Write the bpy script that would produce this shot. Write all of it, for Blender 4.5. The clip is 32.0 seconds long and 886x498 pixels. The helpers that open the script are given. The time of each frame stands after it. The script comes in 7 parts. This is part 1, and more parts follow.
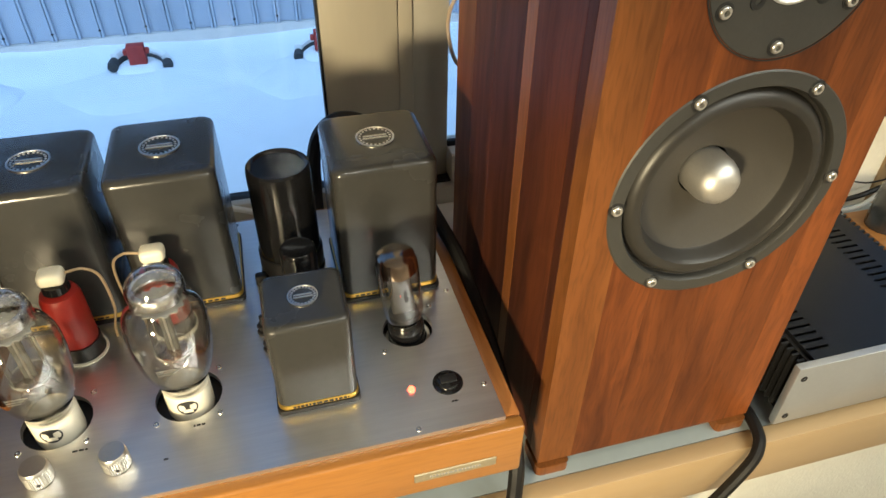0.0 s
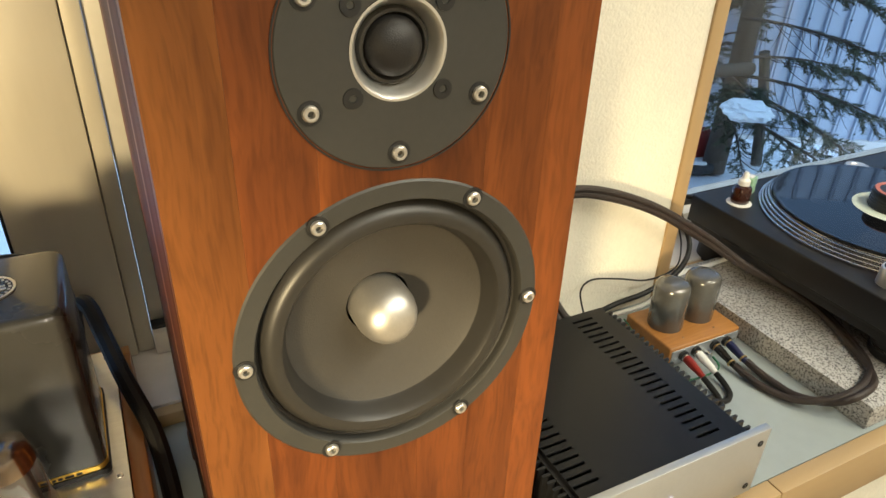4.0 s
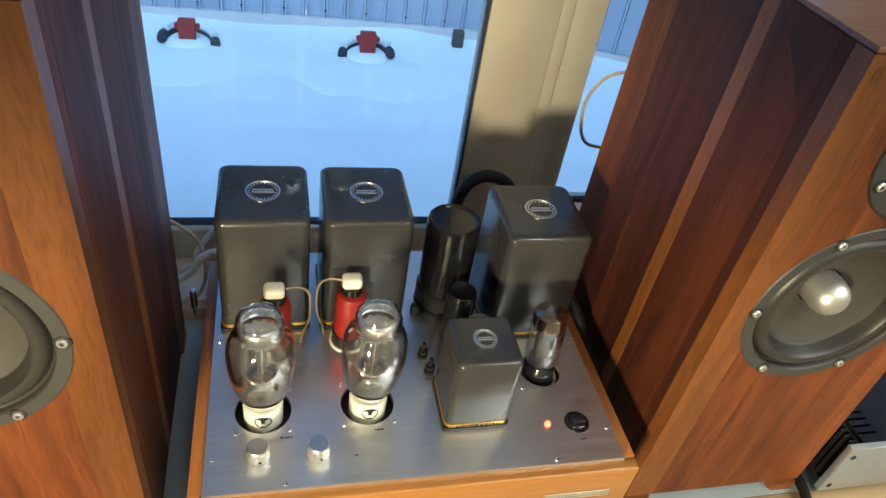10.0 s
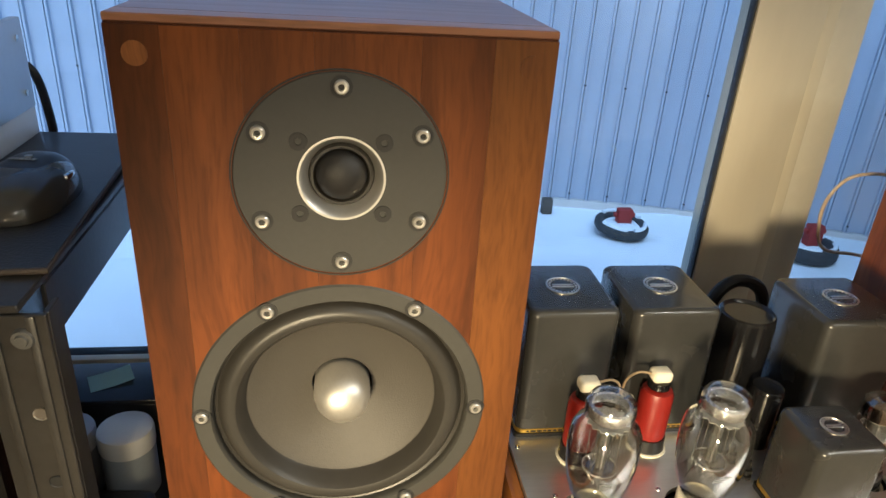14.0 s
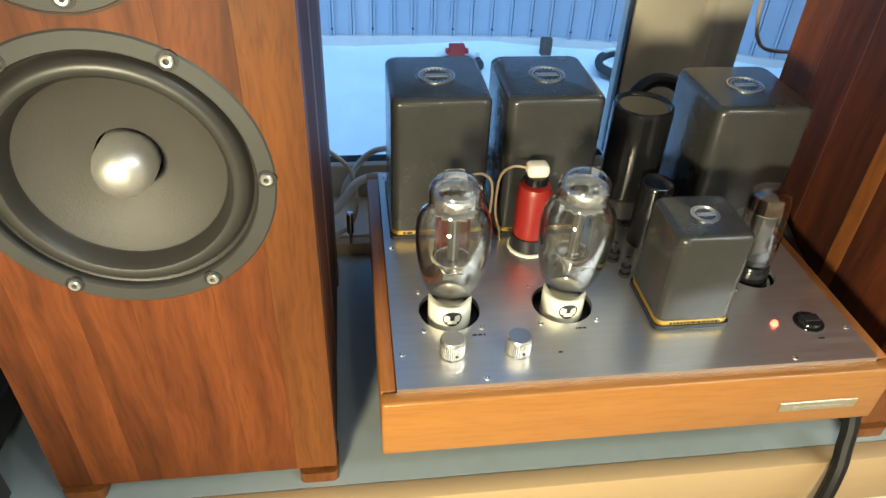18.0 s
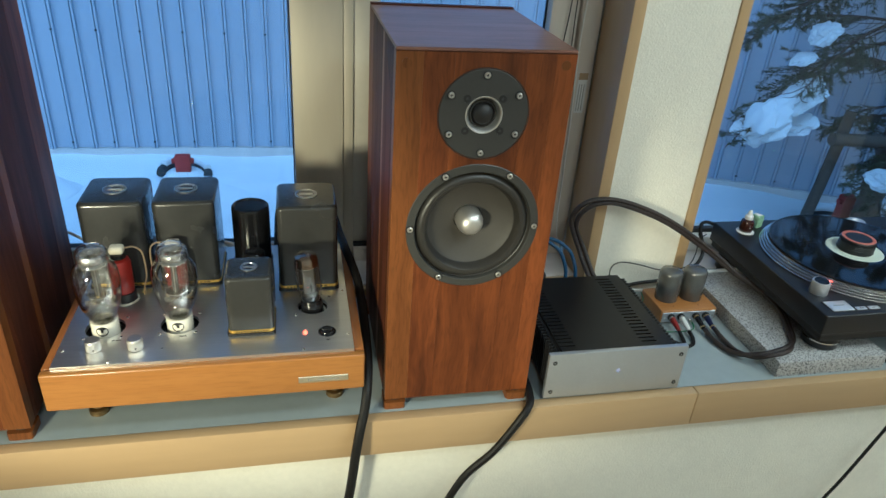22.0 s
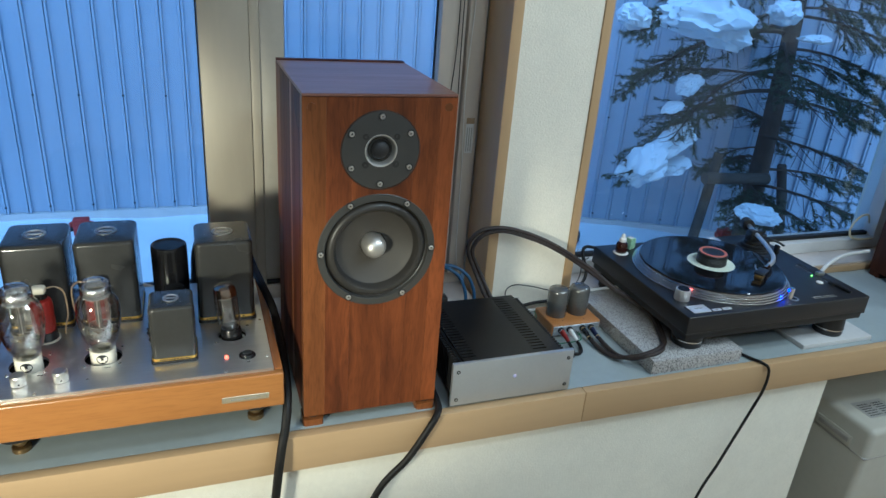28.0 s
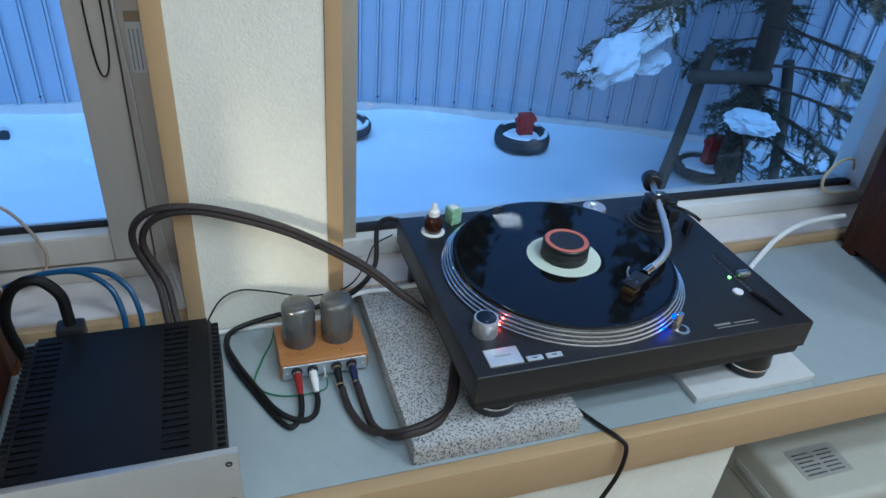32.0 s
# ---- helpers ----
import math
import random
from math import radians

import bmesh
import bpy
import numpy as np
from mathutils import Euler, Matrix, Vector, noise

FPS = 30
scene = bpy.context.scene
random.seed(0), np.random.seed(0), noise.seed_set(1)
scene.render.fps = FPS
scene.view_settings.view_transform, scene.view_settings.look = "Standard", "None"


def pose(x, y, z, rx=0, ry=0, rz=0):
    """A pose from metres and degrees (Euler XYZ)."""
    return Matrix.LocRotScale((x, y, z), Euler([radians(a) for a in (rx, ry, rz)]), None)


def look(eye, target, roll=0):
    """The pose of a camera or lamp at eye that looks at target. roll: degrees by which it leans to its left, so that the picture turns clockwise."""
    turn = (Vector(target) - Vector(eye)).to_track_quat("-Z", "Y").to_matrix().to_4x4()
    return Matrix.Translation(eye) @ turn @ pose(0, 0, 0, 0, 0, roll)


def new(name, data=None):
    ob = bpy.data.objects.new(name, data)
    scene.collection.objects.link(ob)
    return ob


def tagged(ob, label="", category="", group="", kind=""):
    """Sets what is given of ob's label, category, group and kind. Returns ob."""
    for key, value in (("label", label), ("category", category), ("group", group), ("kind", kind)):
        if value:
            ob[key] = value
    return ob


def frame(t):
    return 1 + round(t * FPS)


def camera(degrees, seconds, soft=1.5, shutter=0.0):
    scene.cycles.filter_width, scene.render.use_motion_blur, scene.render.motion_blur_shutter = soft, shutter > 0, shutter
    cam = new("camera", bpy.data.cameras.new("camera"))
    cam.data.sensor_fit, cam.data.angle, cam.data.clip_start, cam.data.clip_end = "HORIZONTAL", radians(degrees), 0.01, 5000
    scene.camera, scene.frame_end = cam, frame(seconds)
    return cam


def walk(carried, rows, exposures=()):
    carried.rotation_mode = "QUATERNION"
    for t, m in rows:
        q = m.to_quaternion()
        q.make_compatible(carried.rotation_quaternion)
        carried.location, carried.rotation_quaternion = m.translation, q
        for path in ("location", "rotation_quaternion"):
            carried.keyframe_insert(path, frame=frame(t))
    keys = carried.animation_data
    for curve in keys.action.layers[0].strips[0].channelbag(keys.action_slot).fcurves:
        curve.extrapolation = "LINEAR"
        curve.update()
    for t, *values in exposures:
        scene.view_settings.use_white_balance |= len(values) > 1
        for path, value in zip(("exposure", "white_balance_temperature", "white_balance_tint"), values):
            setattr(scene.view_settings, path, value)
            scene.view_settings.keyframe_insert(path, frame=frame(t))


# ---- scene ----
cam = camera(65.6, 32.0)
PATH = [
    (0, (0.059, -0.305, 1.296), (0.485, 1.182, 0.027), 0.9),
    (0.5, (0.084, -0.319, 1.272), (0.62, 1.182, 0.064), 0.7),
    (1, (0.126, -0.329, 1.256), (0.722, 1.189, 0.097), -0.2),
    (1.5, (0.16, -0.327, 1.242), (0.802, 1.174, 0.087), -0.8),
    (2, (0.179, -0.314, 1.246), (0.866, 1.171, 0.097), -0.6),
    (2.5, (0.2, -0.305, 1.249), (0.935, 1.19, 0.143), 0.3),
    (3, (0.213, -0.289, 1.253), (0.994, 1.216, 0.193), 1.7),
    (3.5, (0.22, -0.277, 1.255), (1.019, 1.244, 0.23), 2.0),
    (5.5, (0.238, -0.238, 1.296), (1.058, 1.35, 0.398), 4.2),
    (6, (0.229, -0.24, 1.317), (1.058, 1.368, 0.463), 4.9),
    (6.5, (0.216, -0.246, 1.328), (1.047, 1.355, 0.464), 5.3),
    (7, (0.205, -0.254, 1.339), (1.025, 1.335, 0.443), 5.5),
    (7.5, (0.179, -0.262, 1.348), (0.955, 1.29, 0.354), 5.9),
    (8, (0.136, -0.265, 1.361), (0.799, 1.257, 0.247), 6.8),
    (8.5, (0.094, -0.275, 1.371), (0.725, 1.203, 0.18), 8.6),
    (9, (0.041, -0.291, 1.377), (0.61, 1.175, 0.142), 9.4),
    (9.5, (-0.038, -0.307, 1.384), (0.48, 1.167, 0.136), 9.9),
    (10, (-0.111, -0.324, 1.391), (0.355, 1.16, 0.133), 10.3),
    (10.5, (-0.188, -0.328, 1.379), (0.272, 1.172, 0.139), 12.4),
    (11, (-0.248, -0.336, 1.388), (0.12, 1.212, 0.177), 11.2),
    (11.5, (-0.284, -0.342, 1.394), (0.043, 1.257, 0.239), 9.7),
    (12, (-0.314, -0.341, 1.392), (-0.015, 1.327, 0.331), 7.9),
    (12.5, (-0.332, -0.348, 1.381), (-0.042, 1.425, 0.501), 6.7),
    (13, (-0.338, -0.349, 1.359), (-0.025, 1.46, 0.563), 5.9),
    (13.5, (-0.335, -0.335, 1.331), (-0.034, 1.475, 0.535), 4.6),
    (14, (-0.326, -0.328, 1.305), (-0.035, 1.459, 0.456), 3.8),
    (14.5, (-0.324, -0.33, 1.279), (-0.042, 1.437, 0.385), 2.9),
    (15, (-0.325, -0.325, 1.255), (-0.051, 1.416, 0.309), 2.4),
    (15.5, (-0.321, -0.326, 1.234), (-0.061, 1.391, 0.242), 2.1),
    (17.5, (-0.263, -0.321, 1.215), (-0.08, 1.277, 0.028), 2.1),
    (18, (-0.194, -0.336, 1.245), (0.044, 1.241, 0.037), 2.7),
    (18.5, (-0.113, -0.342, 1.281), (0.12, 1.219, 0.052), 2.7),
    (19, (-0.069, -0.365, 1.309), (0.163, 1.152, 0.025), 3.3),
    (19.5, (-0.055, -0.43, 1.326), (0.227, 1.122, 0.097), 4.7),
    (20, (-0.012, -0.517, 1.364), (0.303, 1.083, 0.206), 4.7),
    (20.5, (0.038, -0.618, 1.39), (0.381, 1.042, 0.328), 5.2),
    (21, (0.077, -0.681, 1.403), (0.427, 1.015, 0.402), 5.4),
    (21.5, (0.102, -0.713, 1.412), (0.476, 0.992, 0.435), 4.9),
    (22, (0.129, -0.746, 1.427), (0.534, 0.966, 0.476), 4.3),
    (22.5, (0.118, -0.786, 1.44), (0.581, 0.933, 0.529), 4.0),
    (23, (0.093, -0.846, 1.453), (0.641, 0.869, 0.583), 4.3),
    (23.5, (0.078, -0.892, 1.461), (0.695, 0.829, 0.65), 5.1),
    (24, (0.087, -0.913, 1.462), (0.73, 0.811, 0.677), 5.1),
    (24.5, (0.089, -0.916, 1.462), (0.755, 0.807, 0.696), 4.9),
    (26.5, (0.093, -0.916, 1.454), (0.772, 0.814, 0.716), 4.3),
    (27, (0.097, -0.896, 1.45), (0.776, 0.824, 0.69), 4.5),
    (27.5, (0.085, -0.886, 1.444), (0.746, 0.835, 0.669), 4.4),
    (28, (0.108, -0.867, 1.436), (0.768, 0.848, 0.647), 4.6),
    (28.5, (0.198, -0.782, 1.417), (0.833, 0.929, 0.599), 4.0),
    (29, (0.26, -0.707, 1.407), (0.882, 0.972, 0.517), 4.4),
    (29.5, (0.314, -0.647, 1.404), (1.024, 0.996, 0.512), 4.8),
    (30, (0.403, -0.582, 1.381), (1.166, 1.034, 0.484), 4.3),
    (30.5, (0.526, -0.511, 1.366), (1.26, 1.11, 0.454), 4.1),
    (31, (0.612, -0.482, 1.365), (1.278, 1.11, 0.354), 4.6),
    (31.5, (0.669, -0.475, 1.363), (1.277, 1.107, 0.301), 4.5),
    (32, (0.709, -0.473, 1.361), (1.293, 1.104, 0.278), 5.1),
]
walk(cam, [(t, look(eye, target, roll)) for t, eye, target, roll in PATH],
     exposures=[(0, 0.48, 5750, 4), (1, 0.55, 5850, 4), (2, 0.65, 5950, 5), (3.5, 0.74, 6150, 5), (5.5, 0.85, 6400, 3), (7, 0.84, 6200, 2), (8, 0.62, 5950, 2), (9, 0.45, 5450, 1), (11, 0.42, 5450, 3), (13, 0.42, 5850, 8), (15, 0.48, 5750, 6), (18, 0.5, 5250, 0), (20, 0.30, 5250, 0), (22, 0.07, 4800, -3), (24, 0.04, 4800, 0), (28, 0.03, 4500, 2), (30, 0.22, 4600, 3), (32, 0.12, 4450, 5)])

# ---- light ----
world = bpy.data.worlds.new("sky")
scene.world = world
world.use_nodes = True
wn = world.node_tree.nodes
sky = wn.new("ShaderNodeTexSky")
sky.sky_type = "NISHITA"
sky.sun_disc = False
sky.sun_elevation = radians(42)
sky.sun_rotation = radians(200)
sky.dust_density = 0.6
sky.ozone_density = 3.0
wn["Background"].inputs["Strength"].default_value = 0.15
world.node_tree.links.new(sky.outputs[0], wn["Background"].inputs[0])


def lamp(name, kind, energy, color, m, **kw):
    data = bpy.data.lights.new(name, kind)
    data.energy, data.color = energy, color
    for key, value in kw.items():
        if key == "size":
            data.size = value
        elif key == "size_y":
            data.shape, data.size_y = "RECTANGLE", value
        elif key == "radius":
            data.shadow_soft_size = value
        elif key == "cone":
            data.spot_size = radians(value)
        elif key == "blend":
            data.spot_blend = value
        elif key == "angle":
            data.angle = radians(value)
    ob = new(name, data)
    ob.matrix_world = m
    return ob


lamp("sun", "SUN", 2.6, (0.48, 0.71, 1.0), look((-2, -6, 12), (0, 4, 0)), angle=60)
# a low desk lamp in the room, and a group of unseen warm ceiling lamps
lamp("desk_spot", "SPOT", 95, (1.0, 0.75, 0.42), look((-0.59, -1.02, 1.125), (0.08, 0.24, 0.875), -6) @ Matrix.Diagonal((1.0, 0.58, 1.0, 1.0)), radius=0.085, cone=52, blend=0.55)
# the first lamp is added as fill, to lift the mullion's shadow
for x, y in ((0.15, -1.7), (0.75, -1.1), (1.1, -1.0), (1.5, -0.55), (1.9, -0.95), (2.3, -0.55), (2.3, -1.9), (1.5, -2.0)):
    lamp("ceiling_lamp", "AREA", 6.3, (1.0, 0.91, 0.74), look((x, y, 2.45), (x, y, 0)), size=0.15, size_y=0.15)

# the turntable's strobe light and its pop-up light
lamp("strobe_light", "POINT", 0.012, (1.0, 0.06, 0.03), pose(0.9940, 0.0905, 0.8640), radius=0.002)
lamp("popup_light", "POINT", 0.010, (0.02, 0.05, 1.0), pose(1.1945, 0.0455, 0.8745), radius=0.002)

# ---- materials ----
def rgba(c):
    return (c[0], c[1], c[2], 1.0)


def mat(name, color, rough=0.5, metal=0.0, vary=0.12, scale=30.0, bump=0.0, bump_scale=200.0, coat=0.0, stretch=(1, 1, 1), rough_vary=0.1, spec=0.5, sheen=0.0):
    """A surface with a two-scale mottling in colour and roughness and a fine relief."""
    m = bpy.data.materials.new(name)
    m.use_nodes = True
    nt = m.node_tree
    n, ln = nt.nodes, nt.links
    b = n["Principled BSDF"]
    b.inputs["Roughness"].default_value, b.inputs["Metallic"].default_value = rough, metal
    b.inputs["Coat Weight"].default_value = coat
    b.inputs["Specular IOR Level"].default_value = spec
    tc = n.new("ShaderNodeTexCoord")
    mp = n.new("ShaderNodeMapping")
    mp.inputs["Scale"].default_value = stretch
    ln.new(tc.outputs["Object"], mp.inputs[0])
    na, nb = n.new("ShaderNodeTexNoise"), n.new("ShaderNodeTexNoise")
    na.inputs["Scale"].default_value, nb.inputs["Scale"].default_value = scale, scale * 7
    na.inputs["Detail"].default_value = nb.inputs["Detail"].default_value = 4
    ln.new(mp.outputs[0], na.inputs[0]), ln.new(mp.outputs[0], nb.inputs[0])
    add = n.new("ShaderNodeMath")
    add.operation = "ADD"
    ln.new(na.outputs[0], add.inputs[0]), ln.new(nb.outputs[0], add.inputs[1])
    ramp = n.new("ShaderNodeMapRange")
    ramp.inputs[1].default_value, ramp.inputs[2].default_value = 0.6, 1.4
    ramp.inputs[3].default_value, ramp.inputs[4].default_value = 1 - vary, 1 + vary
    ln.new(add.outputs[0], ramp.inputs[0])
    mul = n.new("ShaderNodeVectorMath")
    mul.operation = "SCALE"
    mul.inputs[0].default_value = color
    ln.new(ramp.outputs[0], mul.inputs["Scale"])
    ln.new(mul.outputs[0], b.inputs["Base Color"])
    rr = n.new("ShaderNodeMapRange")
    rr.inputs[3].default_value, rr.inputs[4].default_value = max(0.02, rough * (1 - rough_vary)), min(1, rough * (1 + rough_vary))
    ln.new(na.outputs[0], rr.inputs[0]), ln.new(rr.outputs[0], b.inputs["Roughness"])
    if bump:
        nc, bp = n.new("ShaderNodeTexNoise"), n.new("ShaderNodeBump")
        nc.inputs["Scale"].default_value = bump_scale
        nc.inputs["Detail"].default_value = 3
        bp.inputs["Strength"].default_value, bp.inputs["Distance"].default_value = bump, 0.002
        ln.new(mp.outputs[0], nc.inputs[0]), ln.new(nc.outputs[0], bp.inputs["Height"]), ln.new(bp.outputs[0], b.inputs["Normal"])
    return m


def wood(name, dark, light, axis=2, scale=1.0, rough=0.38, coat=0.15, figure=1.0):
    """Grain that runs along one axis, with bands, fine pores and a tone of its own for each board."""
    m = bpy.data.materials.new(name)
    m.use_nodes = True
    nt = m.node_tree
    n, ln = nt.nodes, nt.links
    b = n["Principled BSDF"]
    b.inputs["Coat Weight"].default_value, b.inputs["Coat Roughness"].default_value = coat, 0.25
    b.inputs["Specular IOR Level"].default_value = 0.24
    tc, info = n.new("ShaderNodeTexCoord"), n.new("ShaderNodeObjectInfo")
    shift = n.new("ShaderNodeVectorMath")
    shift.operation = "MULTIPLY_ADD"
    comb = n.new("ShaderNodeCombineXYZ")
    for k in range(3):
        ln.new(info.outputs["Random"], comb.inputs[k])
    shift.inputs[1].default_value = (3.7, 5.1, 2.3)
    ln.new(comb.outputs[0], shift.inputs[0]), ln.new(tc.outputs["Object"], shift.inputs[2])

    # slow wander of the grain across the board
    wander, pull = n.new("ShaderNodeTexNoise"), n.new("ShaderNodeVectorMath")
    wander.inputs["Scale"].default_value, wander.inputs["Detail"].default_value = 9.0, 2.0
    pull.operation = "MULTIPLY_ADD"
    reach = [0.022 * figure] * 3
    reach[axis] = 0.0
    pull.inputs[1].default_value = reach
    ln.new(shift.outputs[0], wander.inputs[0])
    ln.new(wander.outputs["Color"], pull.inputs[0]), ln.new(shift.outputs[0], pull.inputs[2])

    def noise_at(s, detail, dist, rough_n=0.55):
        mp, t = n.new("ShaderNodeMapping"), n.new("ShaderNodeTexNoise")
        sc = [s, s, s]
        sc[axis] = s * 0.09
        mp.inputs["Scale"].default_value = sc
        t.inputs["Scale"].default_value, t.inputs["Detail"].default_value = scale, detail
        t.inputs["Distortion"].default_value, t.inputs["Roughness"].default_value = dist, rough_n
        ln.new(pull.outputs[0], mp.inputs[0]), ln.new(mp.outputs[0], t.inputs[0])
        return t.outputs[0]

    broad, mid, fine = noise_at(13, 3, 1.4 * figure), noise_at(70, 4, 0.8 * figure), noise_at(520, 2, 0.0)
    r1 = n.new("ShaderNodeValToRGB")
    r1.color_ramp.elements[0].position, r1.color_ramp.elements[1].position = 0.37, 0.64
    r1.color_ramp.elements[0].color, r1.color_ramp.elements[1].color = rgba(dark), rgba(light)
    mixv = n.new("ShaderNodeMath")
    mixv.operation = "MULTIPLY_ADD"
    mixv.inputs[1].default_value = 0.62
    half = n.new("ShaderNodeMath")
    half.operation = "MULTIPLY"
    half.inputs[1].default_value = 0.38
    ln.new(mid, half.inputs[0]), ln.new(broad, mixv.inputs[0]), ln.new(half.outputs[0], mixv.inputs[2])
    ln.new(mixv.outputs[0], r1.inputs[0])
    pores = n.new("ShaderNodeMapRange")
    pores.inputs[1].default_value, pores.inputs[2].default_value = 0.30, 0.55
    pores.inputs[3].default_value, pores.inputs[4].default_value = 1 - 0.22 * figure, 1.04
    ln.new(fine, pores.inputs[0])
    tone = n.new("ShaderNodeMapRange")
    tone.inputs[3].default_value, tone.inputs[4].default_value = 0.84, 1.12
    ln.new(info.outputs["Random"], tone.inputs[0])
    pm = n.new("ShaderNodeMath")
    pm.operation = "MULTIPLY"
    ln.new(pores.outputs[0], pm.inputs[0]), ln.new(tone.outputs[0], pm.inputs[1])
    mul = n.new("ShaderNodeVectorMath")
    mul.operation = "SCALE"
    ln.new(r1.outputs[0], mul.inputs[0]), ln.new(pm.outputs[0], mul.inputs["Scale"])
    ln.new(mul.outputs[0], b.inputs["Base Color"])
    rr = n.new("ShaderNodeMapRange")
    rr.inputs[3].default_value, rr.inputs[4].default_value = rough * 1.2, rough * 0.85
    ln.new(mid, rr.inputs[0]), ln.new(rr.outputs[0], b.inputs["Roughness"])
    bp = n.new("ShaderNodeBump")
    bp.inputs["Strength"].default_value, bp.inputs["Distance"].default_value = 0.08, 0.0006
    ln.new(fine, bp.inputs["Height"]), ln.new(bp.outputs[0], b.inputs["Normal"])
    return m


def glass(name, tint=(1, 1, 1), gloss=1.0, rough=0.0):
    """Thin clear glass: straight through, with a mirror sheen at grazing angles."""
    m = bpy.data.materials.new(name)
    m.use_nodes = True
    nt = m.node_tree
    n, ln = nt.nodes, nt.links
    n.remove(n["Principled BSDF"])
    tr, gl, mix, fr = n.new("ShaderNodeBsdfTransparent"), n.new("ShaderNodeBsdfGlossy"), n.new("ShaderNodeMixShader"), n.new("ShaderNodeLayerWeight")
    tr.inputs[0].default_value = rgba(tint)
    gl.inputs["Roughness"].default_value = rough
    p5, off = n.new("ShaderNodeMath"), n.new("ShaderNodeMath")
    p5.operation, off.operation = "POWER", "MULTIPLY_ADD"
    p5.inputs[1].default_value = 5.0
    off.inputs[1].default_value, off.inputs[2].default_value = 0.96, 0.04
    fr.inputs["Blend"].default_value = 0.5
    ln.new(fr.outputs["Facing"], p5.inputs[0]), ln.new(p5.outputs[0], off.inputs[0])
    k = n.new("ShaderNodeMath")
    k.operation = "MULTIPLY"
    k.inputs[1].default_value = gloss
    ln.new(off.outputs[0], k.inputs[0]), ln.new(k.outputs[0], mix.inputs[0])
    k.use_clamp = True
    ln.new(tr.outputs[0], mix.inputs[1]), ln.new(gl.outputs[0], mix.inputs[2])
    ln.new(mix.outputs[0], n["Material Output"].inputs[0])
    return m


def speckle(name, base, dots, rough=0.35):
    """Granite: pale ground with dark and mid grains."""
    m = mat(name, base, rough, vary=0.08, scale=25)
    nt = m.node_tree
    n, ln = nt.nodes, nt.links
    b = n["Principled BSDF"]
    old = b.inputs["Base Color"].links[0].from_socket
    tc = n.new("ShaderNodeTexCoord")
    prev = old
    for sc, thr, col in dots:
        v = n.new("ShaderNodeTexNoise")
        v.inputs["Scale"].default_value, v.inputs["Detail"].default_value = sc, 1.5
        cr = n.new("ShaderNodeMapRange")
        cr.inputs[1].default_value, cr.inputs[2].default_value = thr, thr + 0.03
        mx = n.new("ShaderNodeMix")
        mx.data_type = "RGBA"
        ln.new(tc.outputs["Object"], v.inputs[0]), ln.new(v.outputs[0], cr.inputs[0]), ln.new(cr.outputs[0], mx.inputs[0])
        ln.new(prev, mx.inputs[6])
        mx.inputs[7].default_value = rgba(col)
        prev = mx.outputs[2]
    ln.new(prev, b.inputs["Base Color"])
    return m


def glow(name, color, strength, base=(0.1, 0.02, 0.01)):
    m = mat(name, base, 0.3)
    b = m.node_tree.nodes["Principled BSDF"]
    b.inputs["Emission Color"].default_value, b.inputs["Emission Strength"].default_value = rgba(color), strength
    return m


WALNUT = wood("walnut", (0.070, 0.0195, 0.0055), (0.215, 0.0620, 0.0140), scale=0.75, rough=0.46, coat=0.03, figure=1.0)
# dark boards' wood, darkened further for the shade on the cabinet sides
WALNUT_DARK_SHADED = wood("dark_shaded_walnut", (0.030, 0.0085, 0.0048), (0.094, 0.025, 0.0078), scale=0.75, rough=0.55, coat=0.0)
WALNUT_LIGHT = wood("light_walnut", (0.120, 0.041, 0.0105), (0.215, 0.078, 0.0190), scale=0.75, coat=0.04)
WALNUT_SAP = wood("walnut_sapwood", (0.15, 0.050, 0.014), (0.30, 0.112, 0.032), rough=0.5, coat=0.0)
# paler and greyer than the fronts: window sheen put into the wood
WALNUT_TOP_SHEEN = wood("walnut_top_sheen", (0.165, 0.080, 0.057), (0.275, 0.142, 0.102), axis=0, scale=0.8, rough=0.32, coat=0.25, figure=0.9)
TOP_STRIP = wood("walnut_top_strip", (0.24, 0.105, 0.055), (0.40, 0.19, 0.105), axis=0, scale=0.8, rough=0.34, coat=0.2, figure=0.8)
CHERRY = wood("lacquered_cherry", (0.33, 0.140, 0.029), (0.40, 0.178, 0.041), axis=0, scale=0.7, rough=0.3, coat=0.5, figure=0.5)
CHERRY_SIDE = wood("lacquered_cherry_side", (0.28, 0.103, 0.026), (0.35, 0.136, 0.036), axis=1, scale=0.7, rough=0.3, coat=0.5, figure=0.5)
BEECH = wood("phono_wood", (0.30, 0.125, 0.030), (0.43, 0.20, 0.058), axis=0, scale=0.8, rough=0.35, coat=0.3, figure=0.5)
TRIM = mat("tan_trim", (0.44, 0.305, 0.155), 0.42, vary=0.05, scale=10, stretch=(0.12, 1, 1), coat=0.1, bump=0.04, bump_scale=300)
TRIM_UP = mat("tan_trim_upright", (0.50, 0.345, 0.175), 0.42, vary=0.06, scale=10, stretch=(1, 1, 0.12), coat=0.1, bump=0.04, bump_scale=300)
LAMINATE = mat("grey_laminate", (0.32, 0.36, 0.365), 0.33, vary=0.06, scale=9, bump=0.03)
PAPER = mat("wallpaper", (0.83, 0.785, 0.655), 0.85, vary=0.05, scale=18, bump=0.55, bump_scale=260)
PLASTER = mat("room_plaster", (0.82, 0.77, 0.67), 0.9, vary=0.06, scale=3, bump=0.1, bump_scale=80)
FLOORING = mat("floor_vinyl", (0.42, 0.34, 0.24), 0.5, vary=0.12, scale=4)
